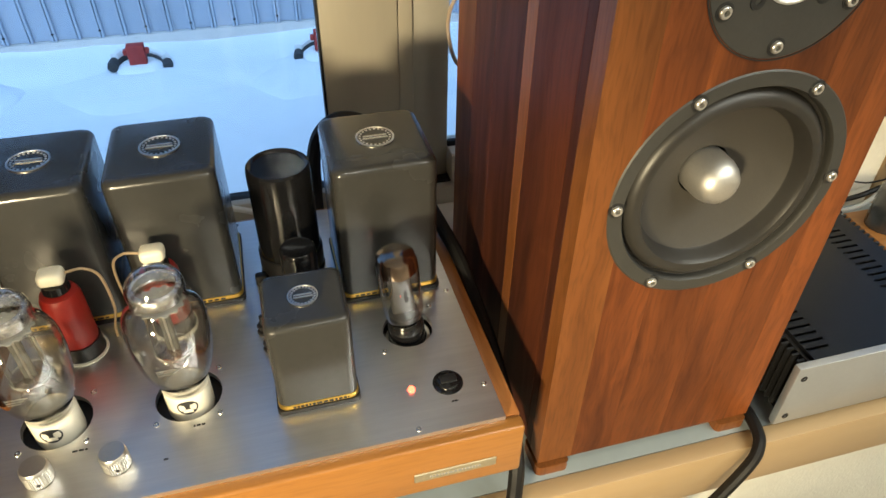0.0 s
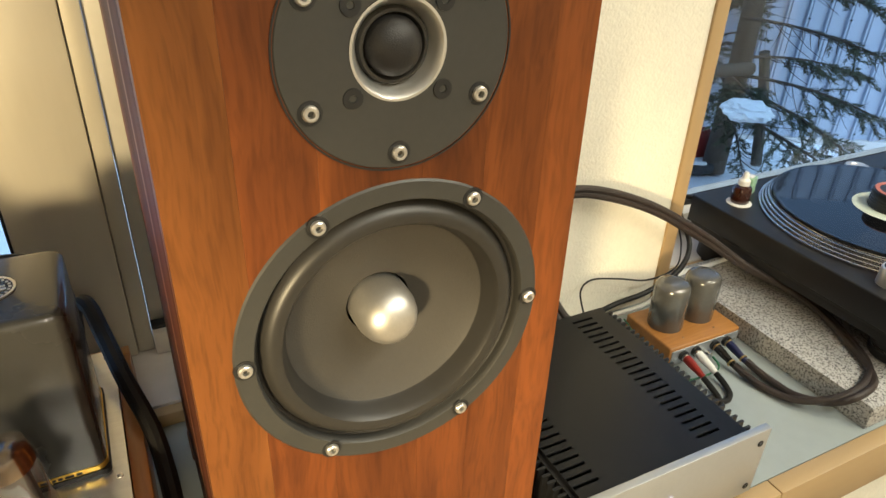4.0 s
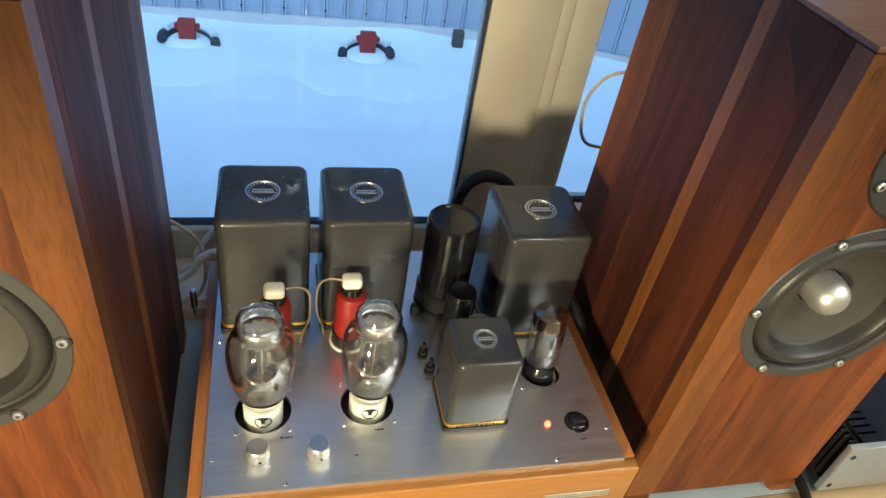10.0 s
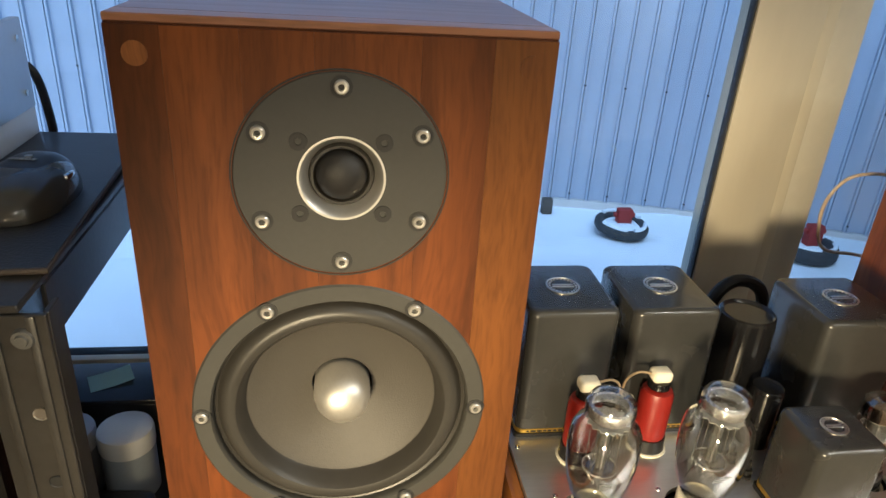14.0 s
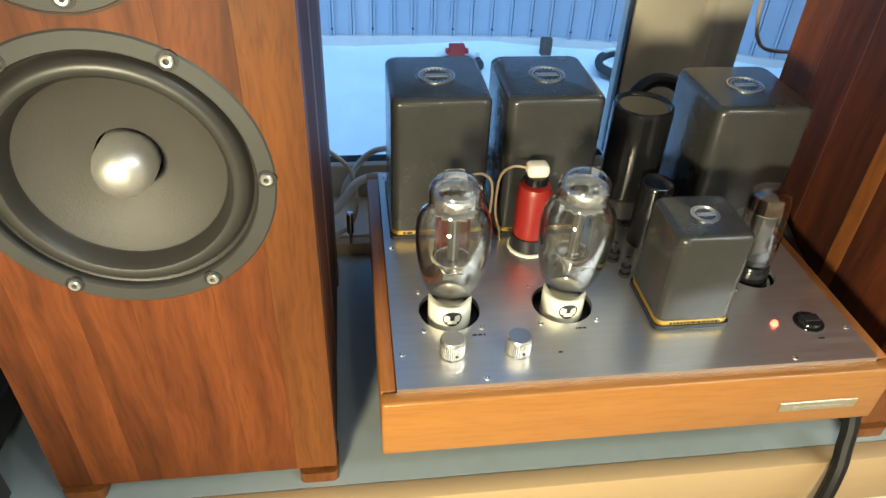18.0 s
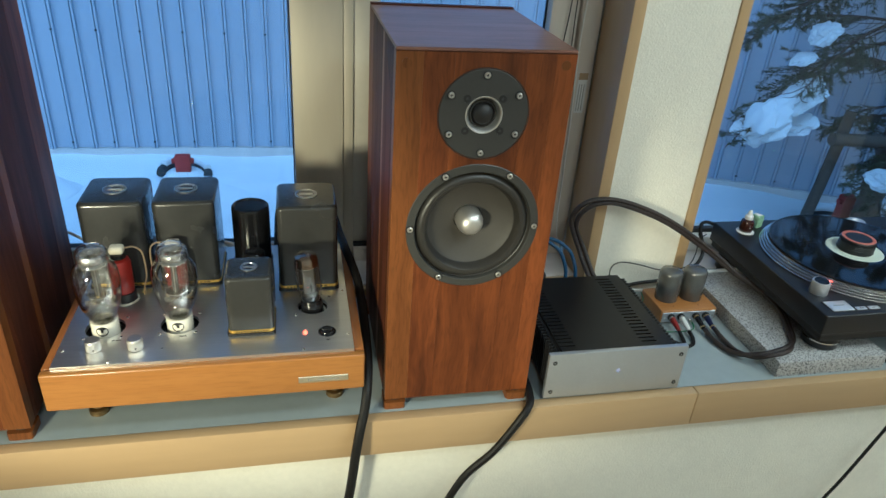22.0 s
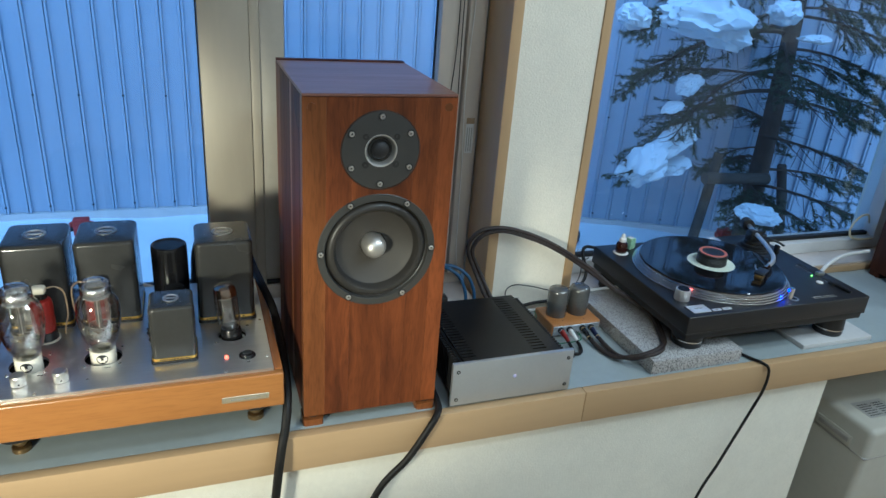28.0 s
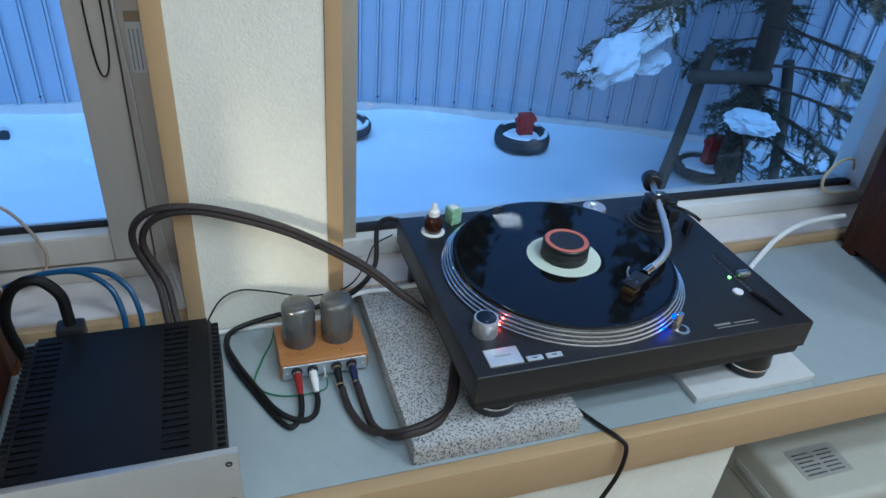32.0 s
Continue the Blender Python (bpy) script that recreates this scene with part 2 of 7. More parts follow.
ALU_BEIGE = mat("beige_aluminium", (0.50, 0.455, 0.36), 0.42, vary=0.05, scale=12, stretch=(1, 1, 0.15), metal=0.25)
# beige frame made paler, in place of light the lamps don't give it
ALU_LIT = mat("lit_sash", (0.64, 0.58, 0.50), 0.42, vary=0.05, scale=12, stretch=(1, 1, 0.15), metal=0.1)
# same sash metal with shade put into its colour, for the left stile
ALU_SHADE = mat("shaded_aluminium", (0.48, 0.45, 0.38), 0.45, vary=0.05, scale=12, metal=0.25)
WHITE_FRAME = mat("white_frame", (0.70, 0.70, 0.68), 0.4, vary=0.04, scale=10)
LEDGE = mat("pale_ledge", (0.62, 0.58, 0.55), 0.4, vary=0.07, scale=7)
RUBBER = mat("black_rubber", (0.012, 0.012, 0.013), 0.6, vary=0.2, scale=40)
BLACK_PLASTIC = mat("black_plastic", (0.014, 0.014, 0.015), 0.35, vary=0.2, scale=60, bump=0.05, bump_scale=700)
BLACK_GLOSS = mat("black_gloss", (0.008, 0.008, 0.009), 0.16, vary=0.2, scale=30)
BLACK_METAL = mat("black_metal", (0.020, 0.020, 0.021), 0.38, metal=0.3, vary=0.15, scale=40, bump=0.06, bump_scale=1200)
FLANGE = mat("satin_black_flange", (0.042, 0.041, 0.037), 0.48, vary=0.08, scale=40, bump=0.05, bump_scale=900)
CONE = mat("grey_cone", (0.050, 0.045, 0.038), 0.58, vary=0.08, scale=60, bump=0.12, bump_scale=900)
SURROUND = mat("rubber_surround", (0.028, 0.026, 0.023), 0.40, vary=0.1, scale=30)
DOME = mat("silk_dome", (0.012, 0.011, 0.011), 0.5, vary=0.1, scale=200, bump=0.2, bump_scale=1500)
PLUG_ALU = mat("turned_plug", (0.66, 0.64, 0.60), 0.44, metal=0.9, vary=0.06, scale=80)
DARK_ANODE = mat("carbon_anode", (0.040, 0.038, 0.036), 0.45, metal=0.4, vary=0.15, scale=60)
SATIN = mat("satin_aluminium", (0.72, 0.70, 0.66), 0.33, metal=1.0, vary=0.05, scale=60)
CHROME = mat("bright_steel", (0.80, 0.78, 0.74), 0.14, metal=1.0, vary=0.05, scale=50)
BRUSHED = mat("brushed_plate", (0.82, 0.81, 0.79), 0.33, metal=0.95, vary=0.07, scale=8, stretch=(1, 30, 1), bump=0.05, bump_scale=60, rough_vary=0.25)
COVER = mat("black_crackle_cover", (0.007, 0.0075, 0.009), 0.30, vary=0.15, scale=40, bump=0.08, bump_scale=900, spec=0.28)
ZINC = mat("zinc_screw", (0.66, 0.64, 0.60), 0.30, metal=0.8, vary=0.05, scale=60)
HORN = mat("matt_silver_horn", (0.70, 0.69, 0.66), 0.36, metal=0.85, vary=0.03, scale=60)
SILVER_PANEL = mat("anodised_panel", (0.50, 0.53, 0.57), 0.36, metal=0.75, vary=0.04, scale=30)
TRAFO = mat("grey_enamel", (0.034, 0.034, 0.032), 0.26, vary=0.08, scale=20, bump=0.04, bump_scale=250, coat=0.2, rough_vary=0.2)
GOLD = mat("gold_band", (0.80, 0.52, 0.10), 0.32, metal=0.9, vary=0.12, scale=80)
PALE_BRASS = mat("pale_brass", (0.70, 0.63, 0.45), 0.34, metal=0.85, vary=0.12, scale=60)
PLATTER = mat("turned_aluminium", (0.84, 0.83, 0.81), 0.24, metal=1.0, vary=0.05, scale=60)
BUTTON = mat("silver_button", (0.76, 0.78, 0.82), 0.35, metal=0.6, vary=0.04, scale=60)
BRASS = mat("brass", (0.70, 0.52, 0.24), 0.3, metal=1.0, vary=0.1, scale=60)
DULL_BRASS = mat("dull_brass", (0.26, 0.18, 0.08), 0.42, metal=0.9, vary=0.12, scale=60)
CERAMIC = mat("cream_ceramic", (0.78, 0.74, 0.62), 0.25, vary=0.04, scale=40, coat=0.4)
TUBE_GLASS = glass("tube_glass", (0.985, 0.985, 0.975), 3.4)
DARK_GETTER = mat("dark_getter", (0.34, 0.26, 0.20), 0.13, metal=1.0, vary=0.3, scale=120)
PANE = glass("window_glass", (0.93, 0.96, 0.97), 1.0)
GETTER = mat("silver_getter", (0.78, 0.79, 0.81), 0.22, metal=0.9, vary=0.5, scale=160, bump=1.0, bump_scale=230)
ANODE = mat("grey_anode", (0.13, 0.128, 0.12), 0.5, metal=0.5, vary=0.1, scale=60)
SMOKED = glass("smoked_glass", (0.74, 0.72, 0.66), 1.8)
MICA = mat("mica", (0.40, 0.40, 0.37), 0.3, vary=0.1, scale=80)
RED_CAP = mat("red_plastic", (0.23, 0.014, 0.009), 0.38, vary=0.08, scale=60)
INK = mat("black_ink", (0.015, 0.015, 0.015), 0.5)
GREY_INK = mat("grey_ink", (0.32, 0.31, 0.29), 0.5)
FAINT_INK = mat("faint_print", (0.12, 0.12, 0.11), 0.6)
# the pillar's wallpaper, darkened to offset the desk lamp's strong light there
WALL_PAPER = mat("dimmed_wallpaper", (0.76, 0.735, 0.625), 0.85, vary=0.05, scale=18, bump=0.45, bump_scale=260)
GRANITE = speckle("granite", (0.47, 0.465, 0.455), [(300, 0.55, (0.29, 0.28, 0.265)), (420, 0.57, (0.09, 0.088, 0.09))])
MARBLE = mat("white_board", (0.54, 0.54, 0.53), 0.35, vary=0.05, scale=15)
SNOW = mat("snow", (0.84, 0.87, 0.90), 0.7, vary=0.05, scale=1.6, bump=0.35, bump_scale=14)
STEEL_SHEET = mat("steel_sheet", (0.41, 0.455, 0.545), 0.45, metal=0.15, vary=0.06, scale=1.5, stretch=(1, 1, 0.2))
TYRE = mat("old_tyre", (0.040, 0.042, 0.046), 0.8, vary=0.25, scale=30, bump=0.3, bump_scale=80)
RED_PAINT = mat("red_paint", (0.30, 0.030, 0.025), 0.6, vary=0.25, scale=20)
BARK = mat("bark", (0.080, 0.062, 0.048), 0.9, vary=0.35, scale=14, bump=0.8, bump_scale=60, stretch=(1, 1, 0.3))
NEEDLES = mat("spruce_needles", (0.066, 0.075, 0.040), 0.7, vary=0.35, scale=6)
STAKE = mat("weathered_pole", (0.085, 0.070, 0.056), 0.85, vary=0.25, scale=10, bump=0.4, bump_scale=60)
CHROME_TUBE = mat("satin_chrome_tube", (0.74, 0.74, 0.75), 0.40, metal=0.8, vary=0.04, scale=40)
VINYL_GROOVED = mat("grooved_vinyl", (0.005, 0.005, 0.006), 0.035, vary=0.2, scale=30)
VINYL = mat("vinyl", (0.006, 0.006, 0.007), 0.10, vary=0.2, scale=30)
PLINTH = mat("black_plinth", (0.012, 0.0125, 0.015), 0.40, vary=0.12, scale=40, bump=0.05, bump_scale=1400)
CABLE = mat("black_cable", (0.008, 0.0075, 0.0075), 0.5, vary=0.2, scale=60, bump=0.15, bump_scale=900, spec=0.3)
CABLE_BROWN = mat("brown_braided_cable", (0.028, 0.019, 0.016), 0.5, vary=0.25, scale=160, bump=0.4, bump_scale=900)
CABLE_WHITE = mat("white_cable", (0.76, 0.75, 0.71), 0.45, vary=0.06, scale=60)
CABLE_BLUE = mat("blue_cable", (0.014, 0.062, 0.15), 0.35, vary=0.15, scale=120)
CABLE_GREEN = mat("green_wire", (0.02, 0.14, 0.06), 0.45)
CABLE_CLEAR = mat("clear_speaker_wire", (0.62, 0.50, 0.38), 0.18, metal=0.3, vary=0.35, scale=160, coat=0.6)
CABLE_TAN = mat("tan_wire", (0.36, 0.26, 0.15), 0.5)
CABLE_YELLOW = mat("pale_yellow_wire", (0.66, 0.58, 0.36), 0.4)
CREAM = mat("cream_plastic", (0.80, 0.74, 0.58), 0.4, vary=0.05, scale=60)
GREY_CAN = mat("dull_tin_can", (0.15, 0.15, 0.145), 0.2, metal=0.5, vary=0.12, scale=40, coat=0.2)
AMBER = mat("amber_glass", (0.034, 0.008, 0.004), 0.10, coat=0.5)
WHITE_PLASTIC = mat("white_plastic", (0.78, 0.78, 0.76), 0.4, vary=0.03)
LABEL_WHITE = mat("record_label", (0.66, 0.72, 0.60), 0.6, vary=0.04)
PINK = mat("rose_ring", (0.50, 0.15, 0.10), 0.5, vary=0.1)
GREEN_CUBE = mat("green_cube", (0.36, 0.58, 0.38), 0.12, vary=0.6, scale=60)
LEATHER = mat("black_leatherette", (0.026, 0.026, 0.028), 0.40, vary=0.2, scale=50, bump=0.2, bump_scale=500)
RACK_STEEL = mat("black_rack_steel", (0.034, 0.031, 0.027), 0.32, vary=0.25, scale=30, bump=0.05, bump_scale=200)
HEATER = mat("beige_enamel", (0.42, 0.41, 0.35), 0.35, vary=0.04, scale=8, coat=0.2)
STICKER = mat("silver_sticker", (0.36, 0.36, 0.34), 0.4, metal=0.3, vary=0.06)
NOTE = mat("green_note", (0.50, 0.72, 0.62), 0.8, vary=0.03)
LED_RED = glow("red_lamp", (1.0, 0.10, 0.04), 5.0)
LED_GREEN = glow("green_lamp", (0.35, 1.0, 0.1), 4.0)
LED_BLUE = glow("blue_lamp", (0.01, 0.03, 1.0), 8.0)
LED_WHITE = glow("white_lamp", (0.8, 0.9, 1.0), 0.35)


# ---- building tools ----
def box(bm, x0, x1, y0, y1, z0, z1, bevel=0.0, seg=2):
    r = bmesh.ops.create_cube(bm, size=1)
    vs = r["verts"]
    bmesh.ops.scale(bm, verts=vs, vec=(x1 - x0, y1 - y0, z1 - z0))
    bmesh.ops.translate(bm, verts=vs, vec=((x0 + x1) / 2, (y0 + y1) / 2, (z0 + z1) / 2))
    if bevel:
        es = list({e for v in vs for e in v.link_edges})
        bmesh.ops.bevel(bm, geom=es, offset=bevel, segments=seg, profile=0.5, affect="EDGES", clamp_overlap=True)
    return bm


def lathe(bm, prof, seg=32, axis="z", at=(0, 0, 0)):
    """Turns a profile of (radius, height) round an axis through a place."""
    rings = []
    for r, h in prof:
        ring = []
        for k in range(1 if r < 1e-6 else seg):
            a = 2 * math.pi * k / seg
            c, s = r * math.cos(a), r * math.sin(a)
            p = (c, s, h) if axis == "z" else (c, h, s) if axis == "y" else (h, c, s)
            ring.append(bm.verts.new((p[0] + at[0], p[1] + at[1], p[2] + at[2])))
        rings.append(ring)
    for a, b in zip(rings, rings[1:]):
        for k in range(seg):
            f = [a[k % len(a)], a[(k + 1) % len(a)], b[(k + 1) % len(b)], b[k % len(b)]]
            f = list(dict.fromkeys(f))
            if len(f) > 2:
                bm.faces.new(f)
    return bm


def cyl(bm, r, z0, z1, seg=24, axis="z", at=(0, 0, 0), bevel=0.0):
    b = min(bevel, r * 0.6, abs(z1 - z0) * 0.45)
    s = 1 if z1 > z0 else -1
    prof = [(0, z0), (r - b, z0), (r, z0 + s * b), (r, z1 - s * b), (r - b, z1), (0, z1)] if b else [(0, z0), (r, z0), (r, z1), (0, z1)]
    return lathe(bm, prof, seg, axis, at)


def smooth_path(pts, steps=10):
    pts = [Vector(p) for p in pts]
    out = []
    for i in range(len(pts) - 1):
        p0, p1, p2, p3 = pts[max(i - 1, 0)], pts[i], pts[i + 1], pts[min(i + 2, len(pts) - 1)]
        for k in range(steps):
            t = k / steps
            out.append(0.5 * ((2 * p1) + (p2 - p0) * t + (2 * p0 - 5 * p1 + 4 * p2 - p3) * t * t + (3 * p1 - p0 - 3 * p2 + p3) * t ** 3))
    out.append(pts[-1])
    return out


def tube(bm, pts, r, seg=10, steps=10, r_end=None):
    path = smooth_path(pts, steps) if steps else [Vector(p) for p in pts]
    up = Vector((0.13, 0.21, 0.97))
    rings = []
    for i, p in enumerate(path):
        d = (path[min(i + 1, len(path) - 1)] - path[max(i - 1, 0)]).normalized()
        a = d.cross(up)
        if a.length < 0.05:
            a = d.cross(Vector((1, 0, 0)))
        a.normalize()
        b = d.cross(a).normalized()
        up = b if b.dot(up) > 0 else -b
        q = r if r_end is None else r + (r_end - r) * i / (len(path) - 1)
        rings.append([bm.verts.new(p + q * (math.cos(2 * math.pi * k / seg) * a + math.sin(2 * math.pi * k / seg) * b)) for k in range(seg)])
    for a, b in zip(rings, rings[1:]):
        for k in range(seg):
            bm.faces.new((a[k], a[(k + 1) % seg], b[(k + 1) % seg], b[k]))
    bm.faces.new(rings[0]), bm.faces.new(list(reversed(rings[-1])))
    return bm


def prism(bm, outline, h0, h1, axis=2):
    """A flat outline carried from h0 to h1 along an axis."""
    def place(u, v, h):
        return (u, v, h) if axis == 2 else (u, h, v) if axis == 1 else (h, u, v)
    a = [bm.verts.new(place(u, v, h0)) for u, v in outline]
    b = [bm.verts.new(place(u, v, h1)) for u, v in outline]
    bm.faces.new(a), bm.faces.new(b)
    for k in range(len(a)):
        bm.faces.new((a[k], a[(k + 1) % len(a)], b[(k + 1) % len(b)], b[k]))
    return bm


def rounded(x0, x1, y0, y1, r, seg=5):
    out = []
    for cx, cy, a0 in ((x1 - r, y1 - r, 0), (x0 + r, y1 - r, 90), (x0 + r, y0 + r, 180), (x1 - r, y0 + r, 270)):
        for k in range(seg + 1):
            a = radians(a0 + 90 * k / seg)
            out.append((cx + r * math.cos(a), cy + r * math.sin(a)))
    return out


def mesh_of(name, bm, material, flat=False):
    bmesh.ops.recalc_face_normals(bm, faces=bm.faces)
    me = bpy.data.meshes.new(name)
    bm.to_mesh(me)
    bm.free()
    me.materials.append(material)
    if not flat:
        me.shade_smooth()
        me.set_sharp_from_angle(angle=radians(35))
    return me


def part(name, bm, material, parent, label="", flat=False):
    ob = new(name, mesh_of(name, bm, material, flat))
    ob.parent = parent
    if label:
        ob["label"] = label
    return ob


def repeat(name, ob, parent, m):
    """Another object on the same mesh, under the same thing."""
    o = new(name, ob.data)
    o.parent = parent
    o.matrix_basis = m
    return o


def thing(name, label, category, at=(0, 0, 0), rz=0, group="", kind=""):
    ob = new(name)
    ob.matrix_basis = pose(*at, 0, 0, rz)
    ob.empty_display_size = 0.05
    return tagged(ob, label, category, group, kind)


def solid(name, bm, material, label, category, group="", kind="", flat=False):
    return tagged(new(name, mesh_of(name, bm, material, flat)), label, category, group, kind)


def B():
    return bmesh.new()


def bars(name, parent, material, x, y, z, w, h, n, seed, axis="y"):
    """Unreadable small print: short bars in a row, on a front (axis y) or on a top (axis z)."""
    rnd = random.Random(seed)
    bm = B()
    u = 0.0
    while u < w:
        d = rnd.uniform(0.5, 1.5) * w / n * 0.75
        d = min(d, w - u)
        if axis == "y":
            box(bm, x + u, x + u + d, y - 0.0003, y + 0.0003, z, z + h)
        else:
            box(bm, x + u, x + u + d, y, y + h, z - 0.0003, z + 0.0003)
        u += d + w / n * 0.3
    return part(name, bm, material, parent)


SILL = 0.75

# ---- the room and the window wall ----
def structure(name, bm, material, label, category, flat=False):
    return solid(name, bm, material, label, category, kind="structure", flat=flat)


structure("floor", box(B(), -2.6, 3.6, -3.4, 0.5, -0.1, 0.0), FLOORING, "brown vinyl floor of the room", "floor")
structure("ceiling", box(B(), -2.6, 3.6, -3.4, 0.5, 2.5, 2.6), PLASTER, "plain pale ceiling", "ceiling")
structure("wall_south", box(B(), -2.6, 3.6, -3.5, -3.4, 0.0, 2.5), PLASTER, "plain pale wall behind the viewer", "wall")
structure("wall_west", box(B(), -2.7, -2.6, -3.4, 0.5, 0.0, 2.5), PLASTER, "plain pale side wall", "wall")
structure("wall_east", box(B(), 3.6, 3.7, -3.4, 0.5, 0.0, 2.5), PLASTER, "plain pale side wall", "wall")
structure("wall_under_sill", box(B(), -2.6, 1.325, -0.004, 0.40, 0.0, 0.72), WALL_PAPER, "white textured wallpaper on the wall under the sill", "wall")
structure("recess_roof", box(B(), 1.325, 3.6, 0.0, 0.30, 0.700, 0.7215), PLASTER, "underside of the sill over the recess", "panel")
structure("recess_back", box(B(), 1.325, 3.6, 0.30, 0.40, 0.0, 0.72), PLASTER, "back wall of the recess under the sill", "wall")
structure("wall_header", box(B(), -2.6, 3.6, 0.34, 0.50, 2.05, 2.5), PAPER, "white wall above the windows", "wall")
structure("wall_outer_west", box(B(), -2.6, -1.35, 0.34, 0.50, 0.72, 2.05), PAPER, "white wall beside the window", "wall")
structure("wall_outer_east", box(B(), 1.91, 3.6, 0.32, 0.50, 0.72, 2.05), PAPER, "white wall beside the window", "wall")

sill = thing("window_sill", "deep sill with a grey-blue laminate top and a tan wooden front edge", "window sill", kind="structure")
bm = B()
box(bm, -2.6, 1.4296, 0.0, 0.318, 0.722, SILL)
part("laminate_top", bm, LAMINATE, sill)
bm = B()
box(bm, 1.4304, 3.6, 0.0, 0.318, 0.722, SILL)
part("laminate_top", bm, LAMINATE, sill)
for x0, x1 in ((-2.6, 0.7238), (0.7246, 3.6)):
    bm = B()
    box(bm, x0, x1, -0.0185, -0.0004, 0.687, SILL + 0.0004, 0.0015)
    part("front_edge", bm, TRIM, sill, "tan wooden front edge")

# raised ledge between the sill and the frames
for name, x0, x1 in (("ledge_west", -1.35, 0.645), ("ledge_east", 0.849, 1.91)):
    ledge = thing(name, "pale raised ledge with a tan wooden nosing below the window", "ledge", kind="structure")
    bm = B()
    box(bm, x0, x1, 0.320, 0.45, 0.72, 0.769, 0.001)
    part("ledge_top", bm, LEDGE, ledge)
    bm = B()
    box(bm, x0, x1, 0.306, 0.3195, SILL + 0.0005, 0.7665, 0.0015)
    part("nosing", bm, TRIM, ledge)


def frame_bar(parent, name, x0, x1, y0, y1, z0, z1, material, bevel=0.002):
    return part(name, box(B(), x0, x1, y0, y1, z0, z1, bevel), material, parent)


win1 = thing("window_1", "fixed window pane in a beige aluminium frame with a black gasket", "window", kind="structure")
frame_bar(win1, "bottom_rail", -1.35, 0.125, 0.400, 0.4115, 0.7695, 0.8150, ALU_BEIGE)
frame_bar(win1, "jamb", -1.35, -1.29, 0.400, 0.49, 0.8155, 2.05, ALU_BEIGE)
frame_bar(win1, "gasket", -1.29, 0.1217, 0.4118, 0.4290, 0.7695, 0.8145, RUBBER)
frame_bar(win1, "gasket", 0.1220, 0.1247, 0.4118, 0.4250, 0.8155, 2.05, RUBBER)
part("pane", box(B(), -1.29, 0.1218, 0.4190, 0.4220, 0.8147, 2.05), PANE, win1)
mull = thing("mullion", "wide beige aluminium mullion between the panes", "mullion", kind="structure")
frame_bar(mull, "post", 0.125, 0.209, 0.410, 0.425, 0.7695, 2.05, ALU_BEIGE)
frame_bar(mull, "backing", 0.126, 0.2094, 0.4253, 0.449, 0.7695, 2.05, ALU_BEIGE)
frame_bar(mull, "step", 0.2095, 0.2266, 0.414, 0.45, 0.7695, 2.05, ALU_BEIGE)

win2 = thing("window_2", "casement window with a grey-beige sash and a black gasket", "window", kind="structure")
frame_bar(win2, "bottom_rail", 0.2270, 0.645, 0.402, 0.47, 0.7695, 0.797, ALU_LIT)
frame_bar(win2, "jamb", 0.6080, 0.6445, 0.390, 0.47, 0.7975, 2.05, ALU_LIT)
frame_bar(win2, "jamb_gap", 0.6060, 0.6078, 0.412, 0.47, 0.7975, 2.05, RUBBER)
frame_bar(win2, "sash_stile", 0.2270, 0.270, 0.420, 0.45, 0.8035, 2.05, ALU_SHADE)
frame_bar(win2, "sash_stile", 0.556, 0.6055, 0.398, 0.432, 0.8035, 2.05, ALU_LIT)
frame_bar(win2, "sash_rail", 0.2705, 0.5555, 0.398, 0.45, 0.8035, 0.843, ALU_LIT)
frame_bar(win2, "sash_gap", 0.2270, 0.606, 0.410, 0.45, 0.7972, 0.8033, RUBBER)
frame_bar(win2, "gasket", 0.2705, 0.5535, 0.420, 0.428, 0.8432, 0.852, RUBBER)
frame_bar(win2, "glazing_bead", 0.2705, 0.5535, 0.400, 0.4195, 0.8432, 0.8455, WHITE_FRAME)
frame_bar(win2, "gasket", 0.5538, 0.5555, 0.420, 0.428, 0.8532, 2.05, RUBBER)
part("pane", box(B(), 0.2705, 0.5555, 0.4285, 0.4315, 0.845, 2.05), PANE, win2)

win3 = thing("window_3", "wide window pane in a white frame with a dark gasket", "window", kind="structure")
frame_bar(win3, "bottom_rail", 0.8495, 1.90, 0.392, 0.46, 0.7695, 0.800, WHITE_FRAME)
frame_bar(win3, "jamb", 0.8495, 0.890, 0.398, 0.46, 0.8005, 2.05, ALU_BEIGE)
frame_bar(win3, "jamb", 1.866, 1.90, 0.392, 0.46, 0.8005, 2.05, WHITE_FRAME)
frame_bar(win3, "gasket", 0.8905, 1.8655, 0.412, 0.428, 0.8003, 0.810, RUBBER)
frame_bar(win3, "gasket", 0.8905, 0.8935, 0.418, 0.428, 0.8102, 2.05, RUBBER)
part("pane", box(B(), 0.8905, 1.8655, 0.4285, 0.4315, 0.802, 2.05), PANE, win3)

pillar = thing("pillar", "wall pillar with off-white textured wallpaper between tan wooden trims", "pillar", kind="structure")
part("core", box(B(), 0.667, 0.829, 0.285, 0.50, SILL + 0.0005, 2.05), PAPER, pillar)
part("trim_board", box(B(), 0.6452, 0.6668, 0.2815, 0.389, SILL + 0.0005, 2.05, 0.0015), TRIM_UP, pillar, "tan wooden corner board")
part("trim_board", box(B(), 0.8292, 0.8488, 0.2815, 0.391, SILL + 0.0005, 2.05, 0.0015), TRIM_UP, pillar, "tan wooden corner board")
part("backing", box(B(), 0.6452, 0.8488, 0.47, 0.50, SILL + 0.0005, 2.05), PLASTER, pillar)

